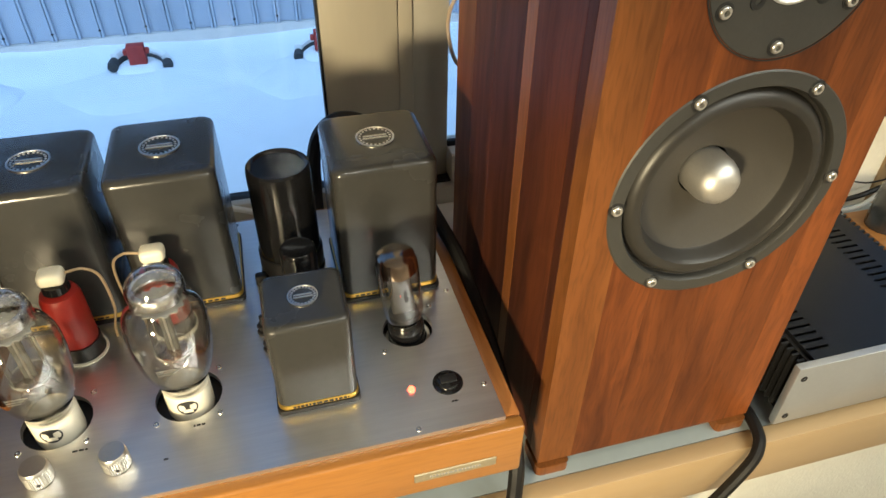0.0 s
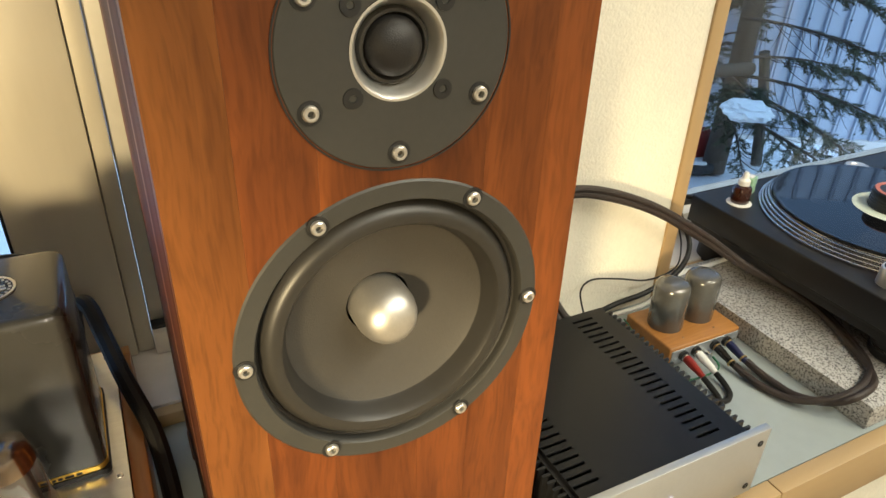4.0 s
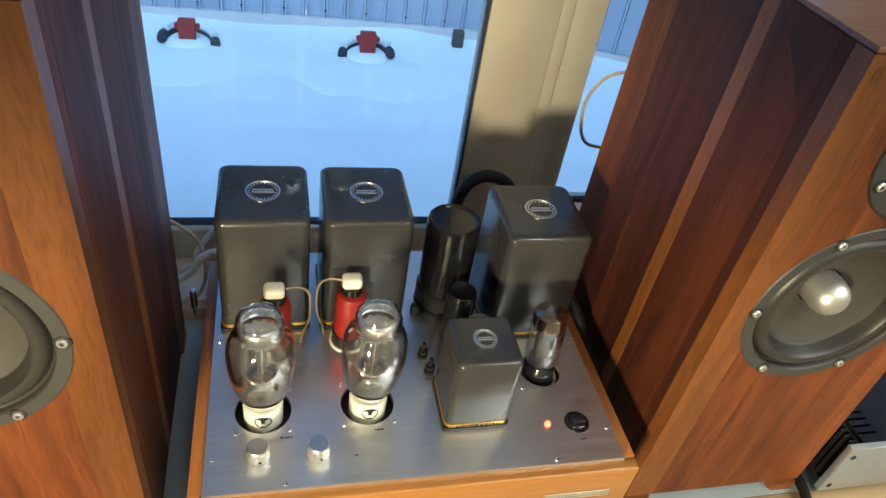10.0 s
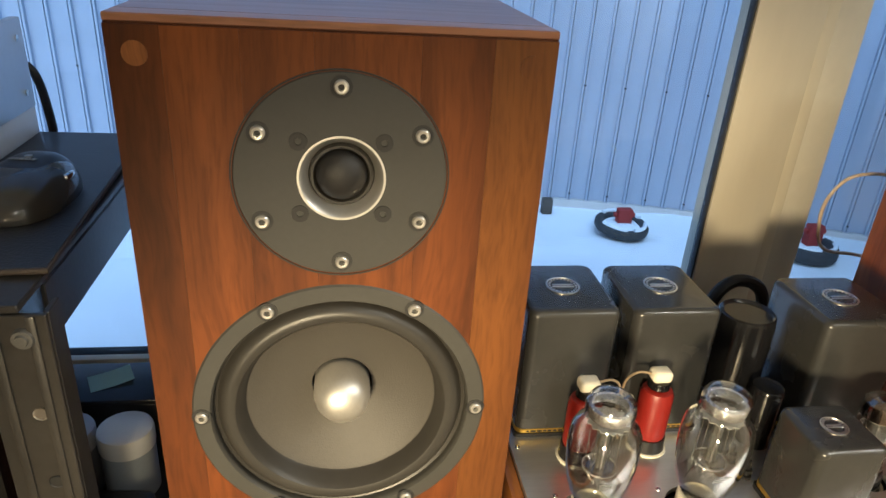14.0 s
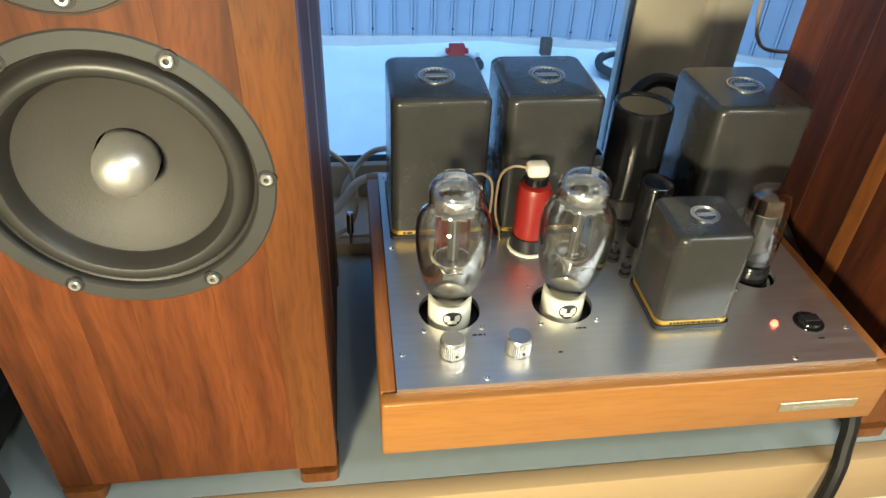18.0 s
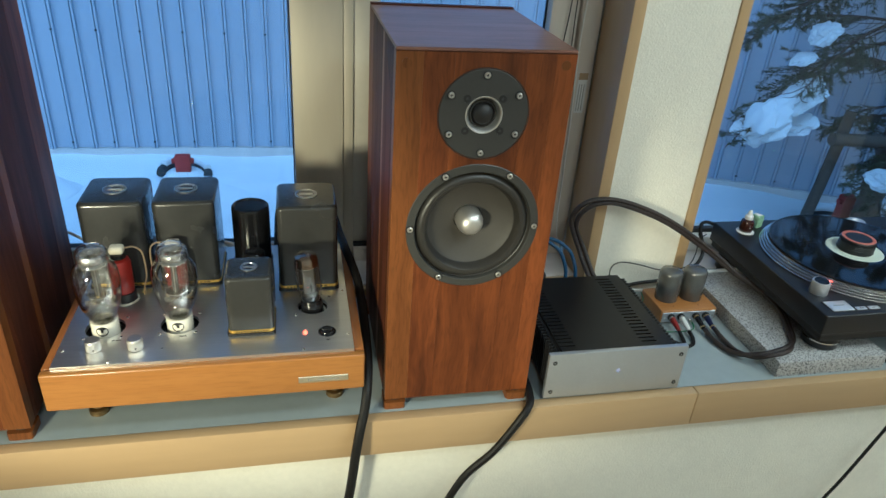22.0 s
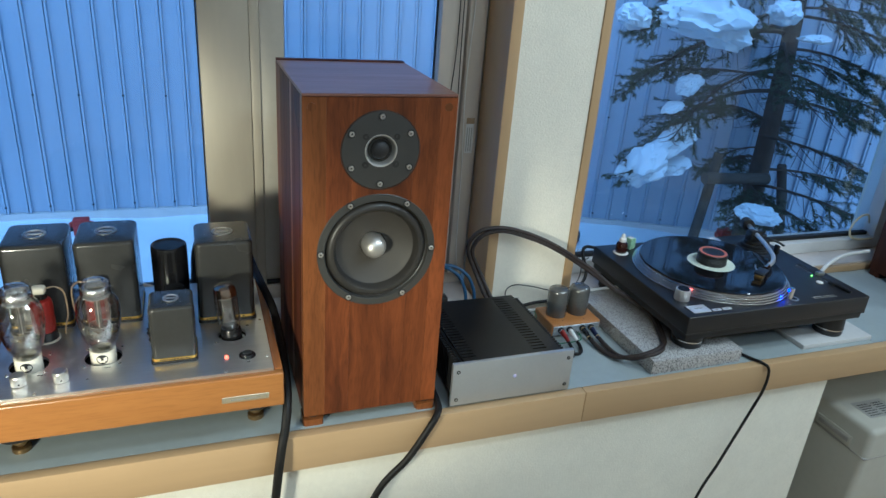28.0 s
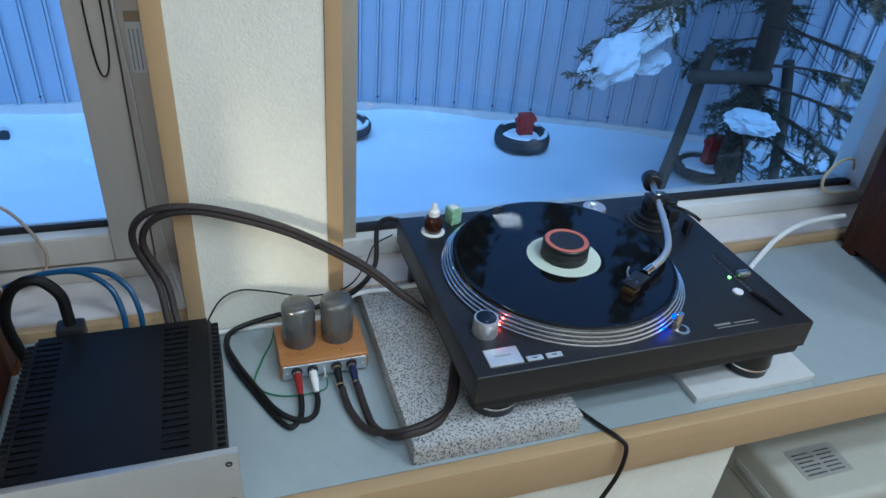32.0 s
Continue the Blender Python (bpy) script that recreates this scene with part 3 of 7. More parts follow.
# ---- outside ----
bm = B()
NX, NY = 90, 60
xs = sorted(set([-400, -120] + [-8 + 16 * i / NX for i in range(NX + 1)] + [120, 400]))
ys = sorted(set([0.5 + 4.2 * i / NY for i in range(NY + 1)] + [7, 15, 60, 400]))
grid = [[bm.verts.new((x, y, -0.42 + (0.040 * noise.noise((x * 1.1, y * 1.1, 0)) + 0.026 * noise.noise((x * 3.3, y * 4, 3)) + 0.012 * noise.noise((x * 5.0, y * 9, 7)) if abs(x) < 9 and y < 5 else 0))) for x in xs] for y in ys]
for j in range(len(ys) - 1):
    for i in range(len(xs) - 1):
        bm.faces.new((grid[j][i], grid[j][i + 1], grid[j + 1][i + 1], grid[j + 1][i]))
structure("ground", bm, SNOW, "trodden snow covering the yard outside the windows", "snow")

# the sheet-metal fence, straight and then bending towards the house
FENCE = smooth_path([(-7.5, 4.12, 0), (-3, 4.12, 0), (0.4, 4.12, 0), (1.7, 3.93, 0), (2.9, 3.50, 0), (3.7, 3.14, 0), (4.6, 2.64, 0), (6.0, 1.80, 0), (8.0, 0.5, 0)], 60)
acc = [0.0]
for p, q in zip(FENCE, FENCE[1:]):
    acc.append(acc[-1] + (q - p).length)


def on_fence(s):
    k = int(np.searchsorted(acc, s)) - 1
    k = max(0, min(k, len(FENCE) - 2))
    u = (s - acc[k]) / (acc[k + 1] - acc[k])
    d = (FENCE[k + 1] - FENCE[k]).normalized()
    return FENCE[k].lerp(FENCE[k + 1], u), Vector((-d.y, d.x, 0))


fence = thing("sheet_fence", "pale blue-grey ribbed steel sheet fence beyond the snowy yard", "fence", kind="structure")
PITCH = 0.131
RIB = [(0.0, 0.0), (0.092, 0.0), (0.096, -0.024), (0.108, -0.024), (0.1115, 0.0), (0.1145, -0.024), (0.1270, -0.024), (0.131, 0.0)]
count = int(acc[-1] / PITCH)
for i in range(count):
    bm = B()
    low, high = [], []
    for u, d in RIB:
        p, nrm = on_fence(i * PITCH + u)
        v = p - nrm * (-d)
        low.append(bm.verts.new((v.x, v.y, -0.375)))
        high.append(bm.verts.new((v.x, v.y, 2.6)))
    for k in range(len(RIB) - 1):
        bm.faces.new((low[k], low[k + 1], high[k + 1], high[k]))
    ob = part("panel", bm, STEEL_SHEET, fence, flat=True)
bm = B()
for i in range(0, count):
    p, nrm = on_fence(i * PITCH + 0.07)
    q, _ = on_fence(i * PITCH + 0.07 + PITCH)
    for a, b in ((p, q),):
        prismv = [a + nrm * 0.02, b + nrm * 0.02, b - nrm * 0.03, a - nrm * 0.03]
        lo = [bm.verts.new((v.x, v.y, -0.46)) for v in prismv]
        hi = [bm.verts.new((v.x, v.y, -0.378)) for v in prismv]
        bm.faces.new(hi)
        for k in range(4):
            bm.faces.new((lo[k], lo[(k + 1) % 4], hi[(k + 1) % 4], hi[k]))
part("base_rail", bm, LEDGE, fence)
bm = B()
for i in range(0, count, 2):
    for u in (0.1115,):
        p, nrm = on_fence(i * PITCH + u)
        for z in (-0.33, 0.42, 1.18):
            c = p - nrm * 0.0270
            t_ = Vector((nrm.y, -nrm.x, 0))
            q = [c + t_ * (0.008 * math.cos(radians(a))) + Vector((0, 0, z + 0.008 * math.sin(radians(a)))) for a in range(0, 360, 60)]
            f_ = [bm.verts.new(v) for v in q]
            g_ = [bm.verts.new(v + nrm * 0.006) for v in q]
            bm.faces.new(f_)
            for k in range(6):
                bm.faces.new((f_[k], f_[(k + 1) % 6], g_[(k + 1) % 6], g_[k]))
tagged(part("fence_bolts", bm, TYRE, fence, "dark bolt heads"), kind="stuff")

# ---- loudspeakers ----
SW, SD, SH = 0.211, 0.275, 0.512   # width, depth, height over the sill
FOOT = 0.016


def baffle_stave(x0, x1, z0, z1, holes, y0=0.0, y1=0.018, step=0.003):
    """A board of the front with round openings cut through it."""
    bm = B()
    n = max(2, int((x1 - x0) / step))
    cols = [x0 + (x1 - x0) * k / n for k in range(n + 1)]

    def spans(x):
        cuts = []
        for cx, cz, r in holes:
            d = r * r - (x - cx) ** 2
            h = math.sqrt(d) if d > 0 else 0.0
            cuts.append((min(max(cz - h, z0), z1), min(max(cz + h, z0), z1)))
        cuts.sort()
        edge = [z0]
        for a, b in cuts:
            edge += [a, b]
        return edge + [z1]
    for y, flip in ((y0, False), (y1, True)):
        rows = [[bm.verts.new((x, y, z)) for z in spans(x)] for x in cols]
        for a, b in zip(rows, rows[1:]):
            for k in range(0, len(a) - 1, 2):
                q = [a[k], b[k], b[k + 1], a[k + 1]]
                if (q[0].co - q[3].co).length + (q[1].co - q[2].co).length > 1e-6:
                    bm.faces.new(q)
    for xa in (x0, x1):
        e = spans(xa)
        for k in range(0, len(e) - 1, 2):
            if e[k + 1] - e[k] > 1e-5:
                bm.faces.new([bm.verts.new(p) for p in ((xa, y0, e[k]), (xa, y0, e[k + 1]), (xa, y1, e[k + 1]), (xa, y1, e[k]))])
    bm.faces.new([bm.verts.new(p) for p in ((x0, y0, z1), (x1, y0, z1), (x1, y1, z1), (x0, y1, z1))])
    bm.faces.new([bm.verts.new(p) for p in ((x0, y0, z0), (x1, y0, z0), (x1, y1, z0), (x0, y1, z0))])
    bmesh.ops.remove_doubles(bm, verts=bm.verts, dist=1e-6)
    return bm


def islands(bm):
    """The separate pieces of a board that openings cut apart."""
    out, seen = [], set()
    for v in bm.verts:
        if v in seen:
            continue
        group, stack = [], [v]
        seen.add(v)
        while stack:
            u = stack.pop()
            group.append(u)
            for e in u.link_edges:
                w = e.other_vert(u)
                if w not in seen:
                    seen.add(w)
                    stack.append(w)
        new_bm = B()
        copy = {u: new_bm.verts.new(u.co) for u in group}
        for f in {f for u in group for f in u.link_faces}:
            new_bm.faces.new([copy[u] for u in f.verts])
        out.append(new_bm)
    bm.free()
    return out


SCREW = RECESS = None


def screws(parent, name, cx, cz, r, angles, y, label):
    global SCREW, RECESS
    if SCREW is None:
        bm = B()
        lathe(bm, [(0, 0.0018), (0.0016, 0.0018), (0.0017, -0.0011), (0.0029, -0.0012), (0.0036, -0.0005), (0.0038, 0.0012), (0.0038, 0.003)], 16, "y")
        SCREW = mesh_of("screw", bm, ZINC)
        RECESS = mesh_of("screw_recess", lathe(B(), [(0.0036, -0.0003), (0.0056, -0.0003), (0.0058, 0.0008)], 16, "y"), INK)
    for a in angles:
        ob = new(name, SCREW)
        ob.parent = parent
        ob.matrix_basis = pose(cx + r * math.cos(radians(a)), y - 0.0012, cz + r * math.sin(radians(a)))
        ob["label"] = label
        ring = new("screw_recess", RECESS)
        ring.parent = ob
        ring.matrix_basis = pose(0, 0.0012, 0)


def loudspeaker(at, mirrored, label):
    s = thing("loudspeaker", label, "loudspeaker", at, group="pair of loudspeakers")
    top = SH
    tz, wz = 1.1855 - SILL, 1.0380 - SILL
    cx = SW / 2
    holes = [(cx, wz, 0.0790), (cx, tz, 0.030)]
    # front boards, a broad figured one and paler edge boards
    edges = [(0.0, 0.0313, WALNUT_LIGHT), (0.0314, 0.0670, WALNUT), (0.0671, 0.118, WALNUT), (0.1181, 0.152, WALNUT), (0.1521, 0.187, WALNUT), (0.1871, SW, WALNUT)]
    if mirrored:
        edges = [(SW - b, SW - a, m) for a, b, m in reversed(edges)]
    for a, b, m in edges:
        for piece in islands(baffle_stave(a, b, FOOT, top - 0.0048, holes)):
            part("front_stave", piece, m, s)
    for px in (0.0125, SW - 0.0125):
        part("wood_plug", cyl(B(), 0.0058, -0.0004, 0.002, 20, "y", (px, 0, top - 0.0175)), WALNUT_SAP if mirrored and px < 0.1 else WALNUT_LIGHT, s, "round wooden plug")
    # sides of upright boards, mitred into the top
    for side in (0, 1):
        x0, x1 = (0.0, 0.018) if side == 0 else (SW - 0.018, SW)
        ybs = [(0.0185, 0.030, WALNUT_DARK_SHADED), (0.0302, 0.098, WALNUT_DARK_SHADED), (0.0982, 0.116, WALNUT_LIGHT), (0.1162, 0.175, WALNUT_DARK_SHADED), (0.1752, 0.225, WALNUT_DARK_SHADED), (0.2252, SD, WALNUT)]
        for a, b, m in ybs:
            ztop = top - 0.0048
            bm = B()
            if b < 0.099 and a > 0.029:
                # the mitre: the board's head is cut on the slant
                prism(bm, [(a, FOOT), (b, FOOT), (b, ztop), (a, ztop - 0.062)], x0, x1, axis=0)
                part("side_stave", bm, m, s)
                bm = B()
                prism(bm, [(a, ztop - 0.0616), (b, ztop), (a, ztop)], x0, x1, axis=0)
                part("mitre_piece", bm, WALNUT_DARK_SHADED, s)
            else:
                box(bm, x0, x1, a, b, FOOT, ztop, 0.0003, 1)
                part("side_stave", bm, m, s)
    part("back_panel", box(B(), 0.0185, SW - 0.0185, SD - 0.018, SD - 0.0005, FOOT, top - 0.005), WALNUT_DARK_SHADED, s)
    part("bottom_panel", box(B(), 0.0185, SW - 0.0185, 0.0185, SD - 0.0185, FOOT, FOOT + 0.018), WALNUT_DARK_SHADED, s)
    # top of boards across, with a thin dark joint under it
    part("top_joint", box(B(), 0.0004, SW - 0.0004, 0.0004, SD - 0.0004, top - 0.0047, top - 0.0040), WALNUT_DARK_SHADED, s)
    yy = [0.0, 0.0185, 0.2615] if mirrored else [0.0, 0.2615]
    for k, (a, b) in enumerate(zip(yy, yy[1:])):
        part("top_board", box(B(), 0.0, SW, a + 0.0001, b - 0.0001, top - 0.0039, top, 0.0006, 1), TOP_STRIP if mirrored and k == 0 else WALNUT_TOP_SHEEN, s)
    part("rear_lip", box(B(), 0.0, SW, 0.2617, SD, top - 0.0039, top + 0.0018, 0.0008, 1), WALNUT_DARK_SHADED, s, "dark raised strip along the rear edge of the top")
    # feet
    for fx in (-0.001, SW - 0.030):
        for fy in (-0.003, SD - 0.034):
            foot = part("foot", prism(B(), rounded(fx, fx + 0.031, fy, fy + 0.034, 0.005), 0.0, 0.0115), WALNUT_LIGHT, s)
            part("felt_pad", cyl(B(), 0.011, 0.0115, FOOT, 20, "z", (fx + 0.0155, fy + 0.017, 0)), RUBBER, s)
    # woofer
    w = part("woofer", lathe(B(), [(0.0751, 0.015), (0.0751, 0.0005), (0.0754, -0.0016), (0.0764, -0.0030), (0.0853, -0.0030), (0.0866, -0.0018), (0.0866, 0.0036)], 72, "y", (cx, 0.0020, wz)), FLANGE, s, "satin black woofer frame")
    part("surround", lathe(B(), [(0.0750, 0.003), (0.0731, 0.0042), (0.0715, 0.0012), (0.0690, -0.0016), (0.0659, -0.0026), (0.0623, -0.0016), (0.0598, 0.0018), (0.0585, 0.0090), (0.0572, 0.0112)], 72, "y", (cx, 0.0020, wz)), SURROUND, w, "black rubber surround")
    part("cone", lathe(B(), [(0.0573, 0.0058), (0.0557, 0.0070), (0.0460, 0.0115), (0.0347, 0.0160), (0.0245, 0.0195), (0.0189, 0.0215)], 72, "y", (cx, 0.0070, wz)), CONE, w, "dark grey paper cone")
    part("pole_gap", lathe(B(), [(0.0190, 0.0214), (0.0188, 0.034), (0.0000, 0.034)], 40, "y", (cx, 0.0070, wz)), RUBBER, w)
    part("phase_plug", lathe(B(), [(0.0172, 0.033), (0.0176, 0.018), (0.0174, 0.009), (0.0161, 0.0035), (0.0138, -0.0010), (0.0102, -0.0042), (0.0056, -0.0060), (0.0000, -0.0066)], 40, "y", (cx, 0.0070, wz)), PLUG_ALU, w, "bullet-shaped satin aluminium phase plug")
    screws(w, "screw", cx, wz, 0.0810, range(0, 360, 60), -0.0010, "bright steel socket screw")
    # tweeter
    t = part("tweeter", lathe(B(), [(0.0222, 0.003), (0.0222, -0.0022), (0.0228, -0.0028), (0.0535, -0.0028), (0.0545, -0.0018), (0.0545, 0.0036)], 72, "y", (cx, 0.0022, tz)), FLANGE, s, "satin black tweeter plate")
    part("rebate_line", lathe(B(), [(0.0545, -0.0020), (0.0546, -0.0027), (0.0554, -0.0027), (0.0555, 0.0)], 72, "y", (cx, 0.0022, tz)), INK, t)
    part("horn_ring", lathe(B(), [(0.0226, -0.0031), (0.0214, -0.0031), (0.0204, -0.0022), (0.0190, 0.0010), (0.0177, 0.0038), (0.0170, 0.0050)], 56, "y", (cx, 0.0022, tz)), HORN, t, "satin silver horn ring")
    part("dome_surround", lathe(B(), [(0.0171, 0.0072), (0.0160, 0.0048), (0.0146, 0.0048), (0.0133, 0.0074)], 48, "y", (cx, -0.0003, tz)), SURROUND, t)
    part("dome", lathe(B(), [(0.0134, 0.0076), (0.0128, 0.0040), (0.0108, 0.0012), (0.0078, -0.0008), (0.004, -0.0020), (0.0, -0.0024)], 48, "y", (cx, -0.0003, tz)), DOME, t, "black silk dome")
    screws(t, "screw", cx, tz, 0.0468, range(30, 390, 60), -0.0006, "bright steel socket screw")
    for a in (42, 138, 222, 318):
        ob = part("small_screw", lathe(B(), [(0, 0.0002), (0.0016, 0.0001), (0.0018, -0.0004), (0.0046, -0.0004), (0.0048, 0.0004)], 16, "y", (cx + 0.0287 * math.cos(radians(a)), -0.0007, tz + 0.0287 * math.sin(radians(a)))), INK, t, "small black screw")
    return s


loudspeaker((0.2385, 0.0075, SILL), False, "tall reddish walnut loudspeaker with woofer and tweeter, standing on the sill")
loudspeaker((-0.4315, 0.0075, SILL), True, "tall reddish walnut loudspeaker beside the black rack, standing on the sill")

# ---- valve amplifier ----
AX0, AX1, AY0, AY1 = -0.1845, 0.2060, -0.0235, 0.288
AZ0, AZ1, PZ = 0.8165, 0.8720, 0.8760
amp = thing("valve_amplifier", "valve amplifier with cherry wood frame and brushed steel top", "amplifier")
part("front_rail", box(B(), AX0, AX1, AY0, AY0 + 0.0125, AZ0, AZ1, 0.0028, 3), CHERRY, amp)
part("rear_rail", box(B(), AX0, AX1, AY1 - 0.0125, AY1, AZ0, AZ1, 0.0016), CHERRY, amp)
part("side_rail", box(B(), AX0, AX0 + 0.0112, AY0 + 0.0127, AY1 - 0.0127, AZ0, AZ1, 0.0016), CHERRY_SIDE, amp)
part("side_rail", box(B(), AX1 - 0.0125, AX1, AY0 + 0.0127, AY1 - 0.0127, AZ0, AZ1, 0.0016), CHERRY_SIDE, amp)
part("bottom_plate", box(B(), AX0 + 0.012, AX1 - 0.013, AY0 + 0.013, AY1 - 0.013, AZ0 + 0.004, AZ0 + 0.006), BLACK_METAL, amp)
PX0, PX1, PY0, PY1 = AX0 + 0.0116, AX1 - 0.0129, AY0 + 0.0100, AY1 - 0.008
TUBES = [(-0.126, 0.066), (-0.0335, 0.067)]
RECT = (0.143, 0.093)


def plate_with_holes(x0, x1, y0, y1, z0, z1, holes, step=0.0015):
    """A sheet with round openings."""
    bm = B()
    n = int((x1 - x0) / step)
    cols = sorted(set([x0 + (x1 - x0) * k / n for k in range(n + 1)] + [h[0] + s * h[2] * 0.99999 for h in holes for s in (-1, 1)]))

    def spans(x):
        edge = [y0]
        for cx, cy, r in sorted(holes, key=lambda h: h[1]):
            d = r * r - (x - cx) ** 2
            if d > 0:
                h = math.sqrt(d)
                edge += [cy - h, cy + h]
        return edge + [y1]
    for a, b in zip(cols, cols[1:]):
        mid = spans((a + b) / 2)
        sa, sb = spans(a), spans(b)

        def fitted(sp, x):
            if len(sp) == len(mid):
                return sp
            out = [y0]
            for cx, cy, r in sorted(holes, key=lambda h: h[1]):
                if abs((a + b) / 2 - cx) < r:
                    d = max(r * r - (x - cx) ** 2, 0)
                    out += [cy - math.sqrt(d), cy + math.sqrt(d)]
            return out + [y1]
        sa, sb = fitted(sa, a), fitted(sb, b)
        for k in range(0, len(mid), 2):
            bm.faces.new([bm.verts.new(p) for p in ((a, sa[k], z1), (b, sb[k], z1), (b, sb[k + 1], z1), (a, sa[k + 1], z1))])
            if k + 2 < len(mid):
                for u in (k + 1, k + 2):
                    bm.faces.new([bm.verts.new(p) for p in ((a, sa[u], z1), (b, sb[u], z1), (b, sb[u], z0), (a, sa[u], z0))])
    for ya in (y0, y1):
        bm.faces.new([bm.verts.new(p) for p in ((x0, ya, z0), (x1, ya, z0), (x1, ya, z1), (x0, ya, z1))])
    for xa in (x0, x1):
        bm.faces.new([bm.verts.new(p) for p in ((xa, y0, z0), (xa, y1, z0), (xa, y1, z1), (xa, y0, z1))])
    bmesh.ops.remove_doubles(bm, verts=bm.verts, dist=1e-5)
    return bm


part("top_plate", plate_with_holes(PX0, PX1, PY0, PY1, AZ1 - 0.001, PZ, [(x, y, 0.0245) for x, y in TUBES] + [(*RECT, 0.021)]), BRUSHED, amp, "brushed steel top plate")
for x, y in TUBES + [RECT]:
    part("socket_well", lathe(B(), [(0.026, AZ1 - 0.0012), (0.026, PZ - 0.012), (0.0, PZ - 0.012)], 32, "z", (x, y, 0)), BLACK_METAL, amp, "dark sunken valve socket")
bm = B()
lathe(bm, [(0, 0.0003), (0.0008, 0.0003), (0.0009, 0.0008), (0.0020, 0.0007), (0.0024, 0.0)], 12)
PLATE_SCREW = mesh_of("plate_screw", bm, PLATTER)
spots = [(PX0 + 0.006, 0.020), (PX0 + 0.006, 0.150), (PX0 + 0.006, 0.27), (PX1 - 0.006, 0.020), (PX1 - 0.006, 0.13), (PX1 - 0.006, 0.27), (-0.108, PY0 + 0.005), (0.128, PY0 + 0.005), (0.01, PY1 - 0.005), (0.119, 0.072), (0.167, 0.115)]
for x, y in TUBES:
    spots += [(x + sx * 0.0225, y + sy * 0.0225) for sx in (-1, 1) for sy in (-1, 1)]
for x, y in spots:
    ob = new("plate_screw", PLATE_SCREW)
    ob.parent = amp
    ob.matrix_basis = pose(x, y, PZ, 0, 0, 37 * x * 100)


def knob(x, y):
    bm = B()
    pts = []
    for k in range(72):
        a = 2 * math.pi * k / 72
        r = 0.0095 if k % 2 else 0.0091
        pts.append((x + r * math.cos(a), y + r * math.sin(a)))
    prism(bm, pts, PZ + 0.0008, PZ + 0.0125)
    k = part("knob", bm, SATIN, amp, "knurled aluminium knob")
    part("knob_top", lathe(B(), [(0.0093, PZ + 0.0125), (0.0091, PZ + 0.0145), (0.0083, PZ + 0.0155), (0.0, PZ + 0.0154)], 40, "z", (x, y, 0)), SATIN, k)
    part("set_screw", cyl(B(), 0.0012, 0, 0.001, 10, "y", (x + 0.002, y - 0.0096, PZ + 0.005)), INK, k)


knob(-0.130, 0.0185), knob(-0.0805, 0.0170)
# switch and lamp
sw = part("power_switch", lathe(B(), [(0.0, PZ + 0.0045), (0.0075, PZ + 0.0045), (0.0088, PZ + 0.0036), (0.0092, PZ + 0.0015), (0.0118, PZ + 0.001), (0.0120, PZ)], 32, "z", (0.160, 0.028, 0)), BLACK_GLOSS, amp, "round black rocker switch")
part("rocker", box(B(), 0.1535, 0.1665, 0.024, 0.032, PZ + 0.0044, PZ + 0.0062, 0.001), BLACK_PLASTIC, sw)
part("pilot_lamp", lathe(B(), [(0.0, PZ + 0.003), (0.0022, PZ + 0.0024), (0.0030, PZ)], 16, "z", (0.131, 0.0285, 0)), LED_RED, amp, "small lit red lamp")
# name plate
npl = part("name_plate", box(B(), 0.120, 0.1845, AY0 - 0.0012, AY0 + 0.0002, 0.833, 0.843, 0.0011, 1), PALE_BRASS, amp, "pale brass name plate")
bars("plate_lettering", npl, GREY_INK, 0.132, AY0 - 0.0014, 0.8370, 0.040, 0.0020, 14, 4)
for k, (x, y, w) in enumerate([(-0.112, 0.035, 0.010), (-0.030, 0.036, 0.008), (0.158, 0.009, 0.005), (-0.05, 0.012, 0.003)]):
    bars("plate_mark", amp, INK, x, y, PZ + 0.0002, w, 0.0013, 3, k, "z")


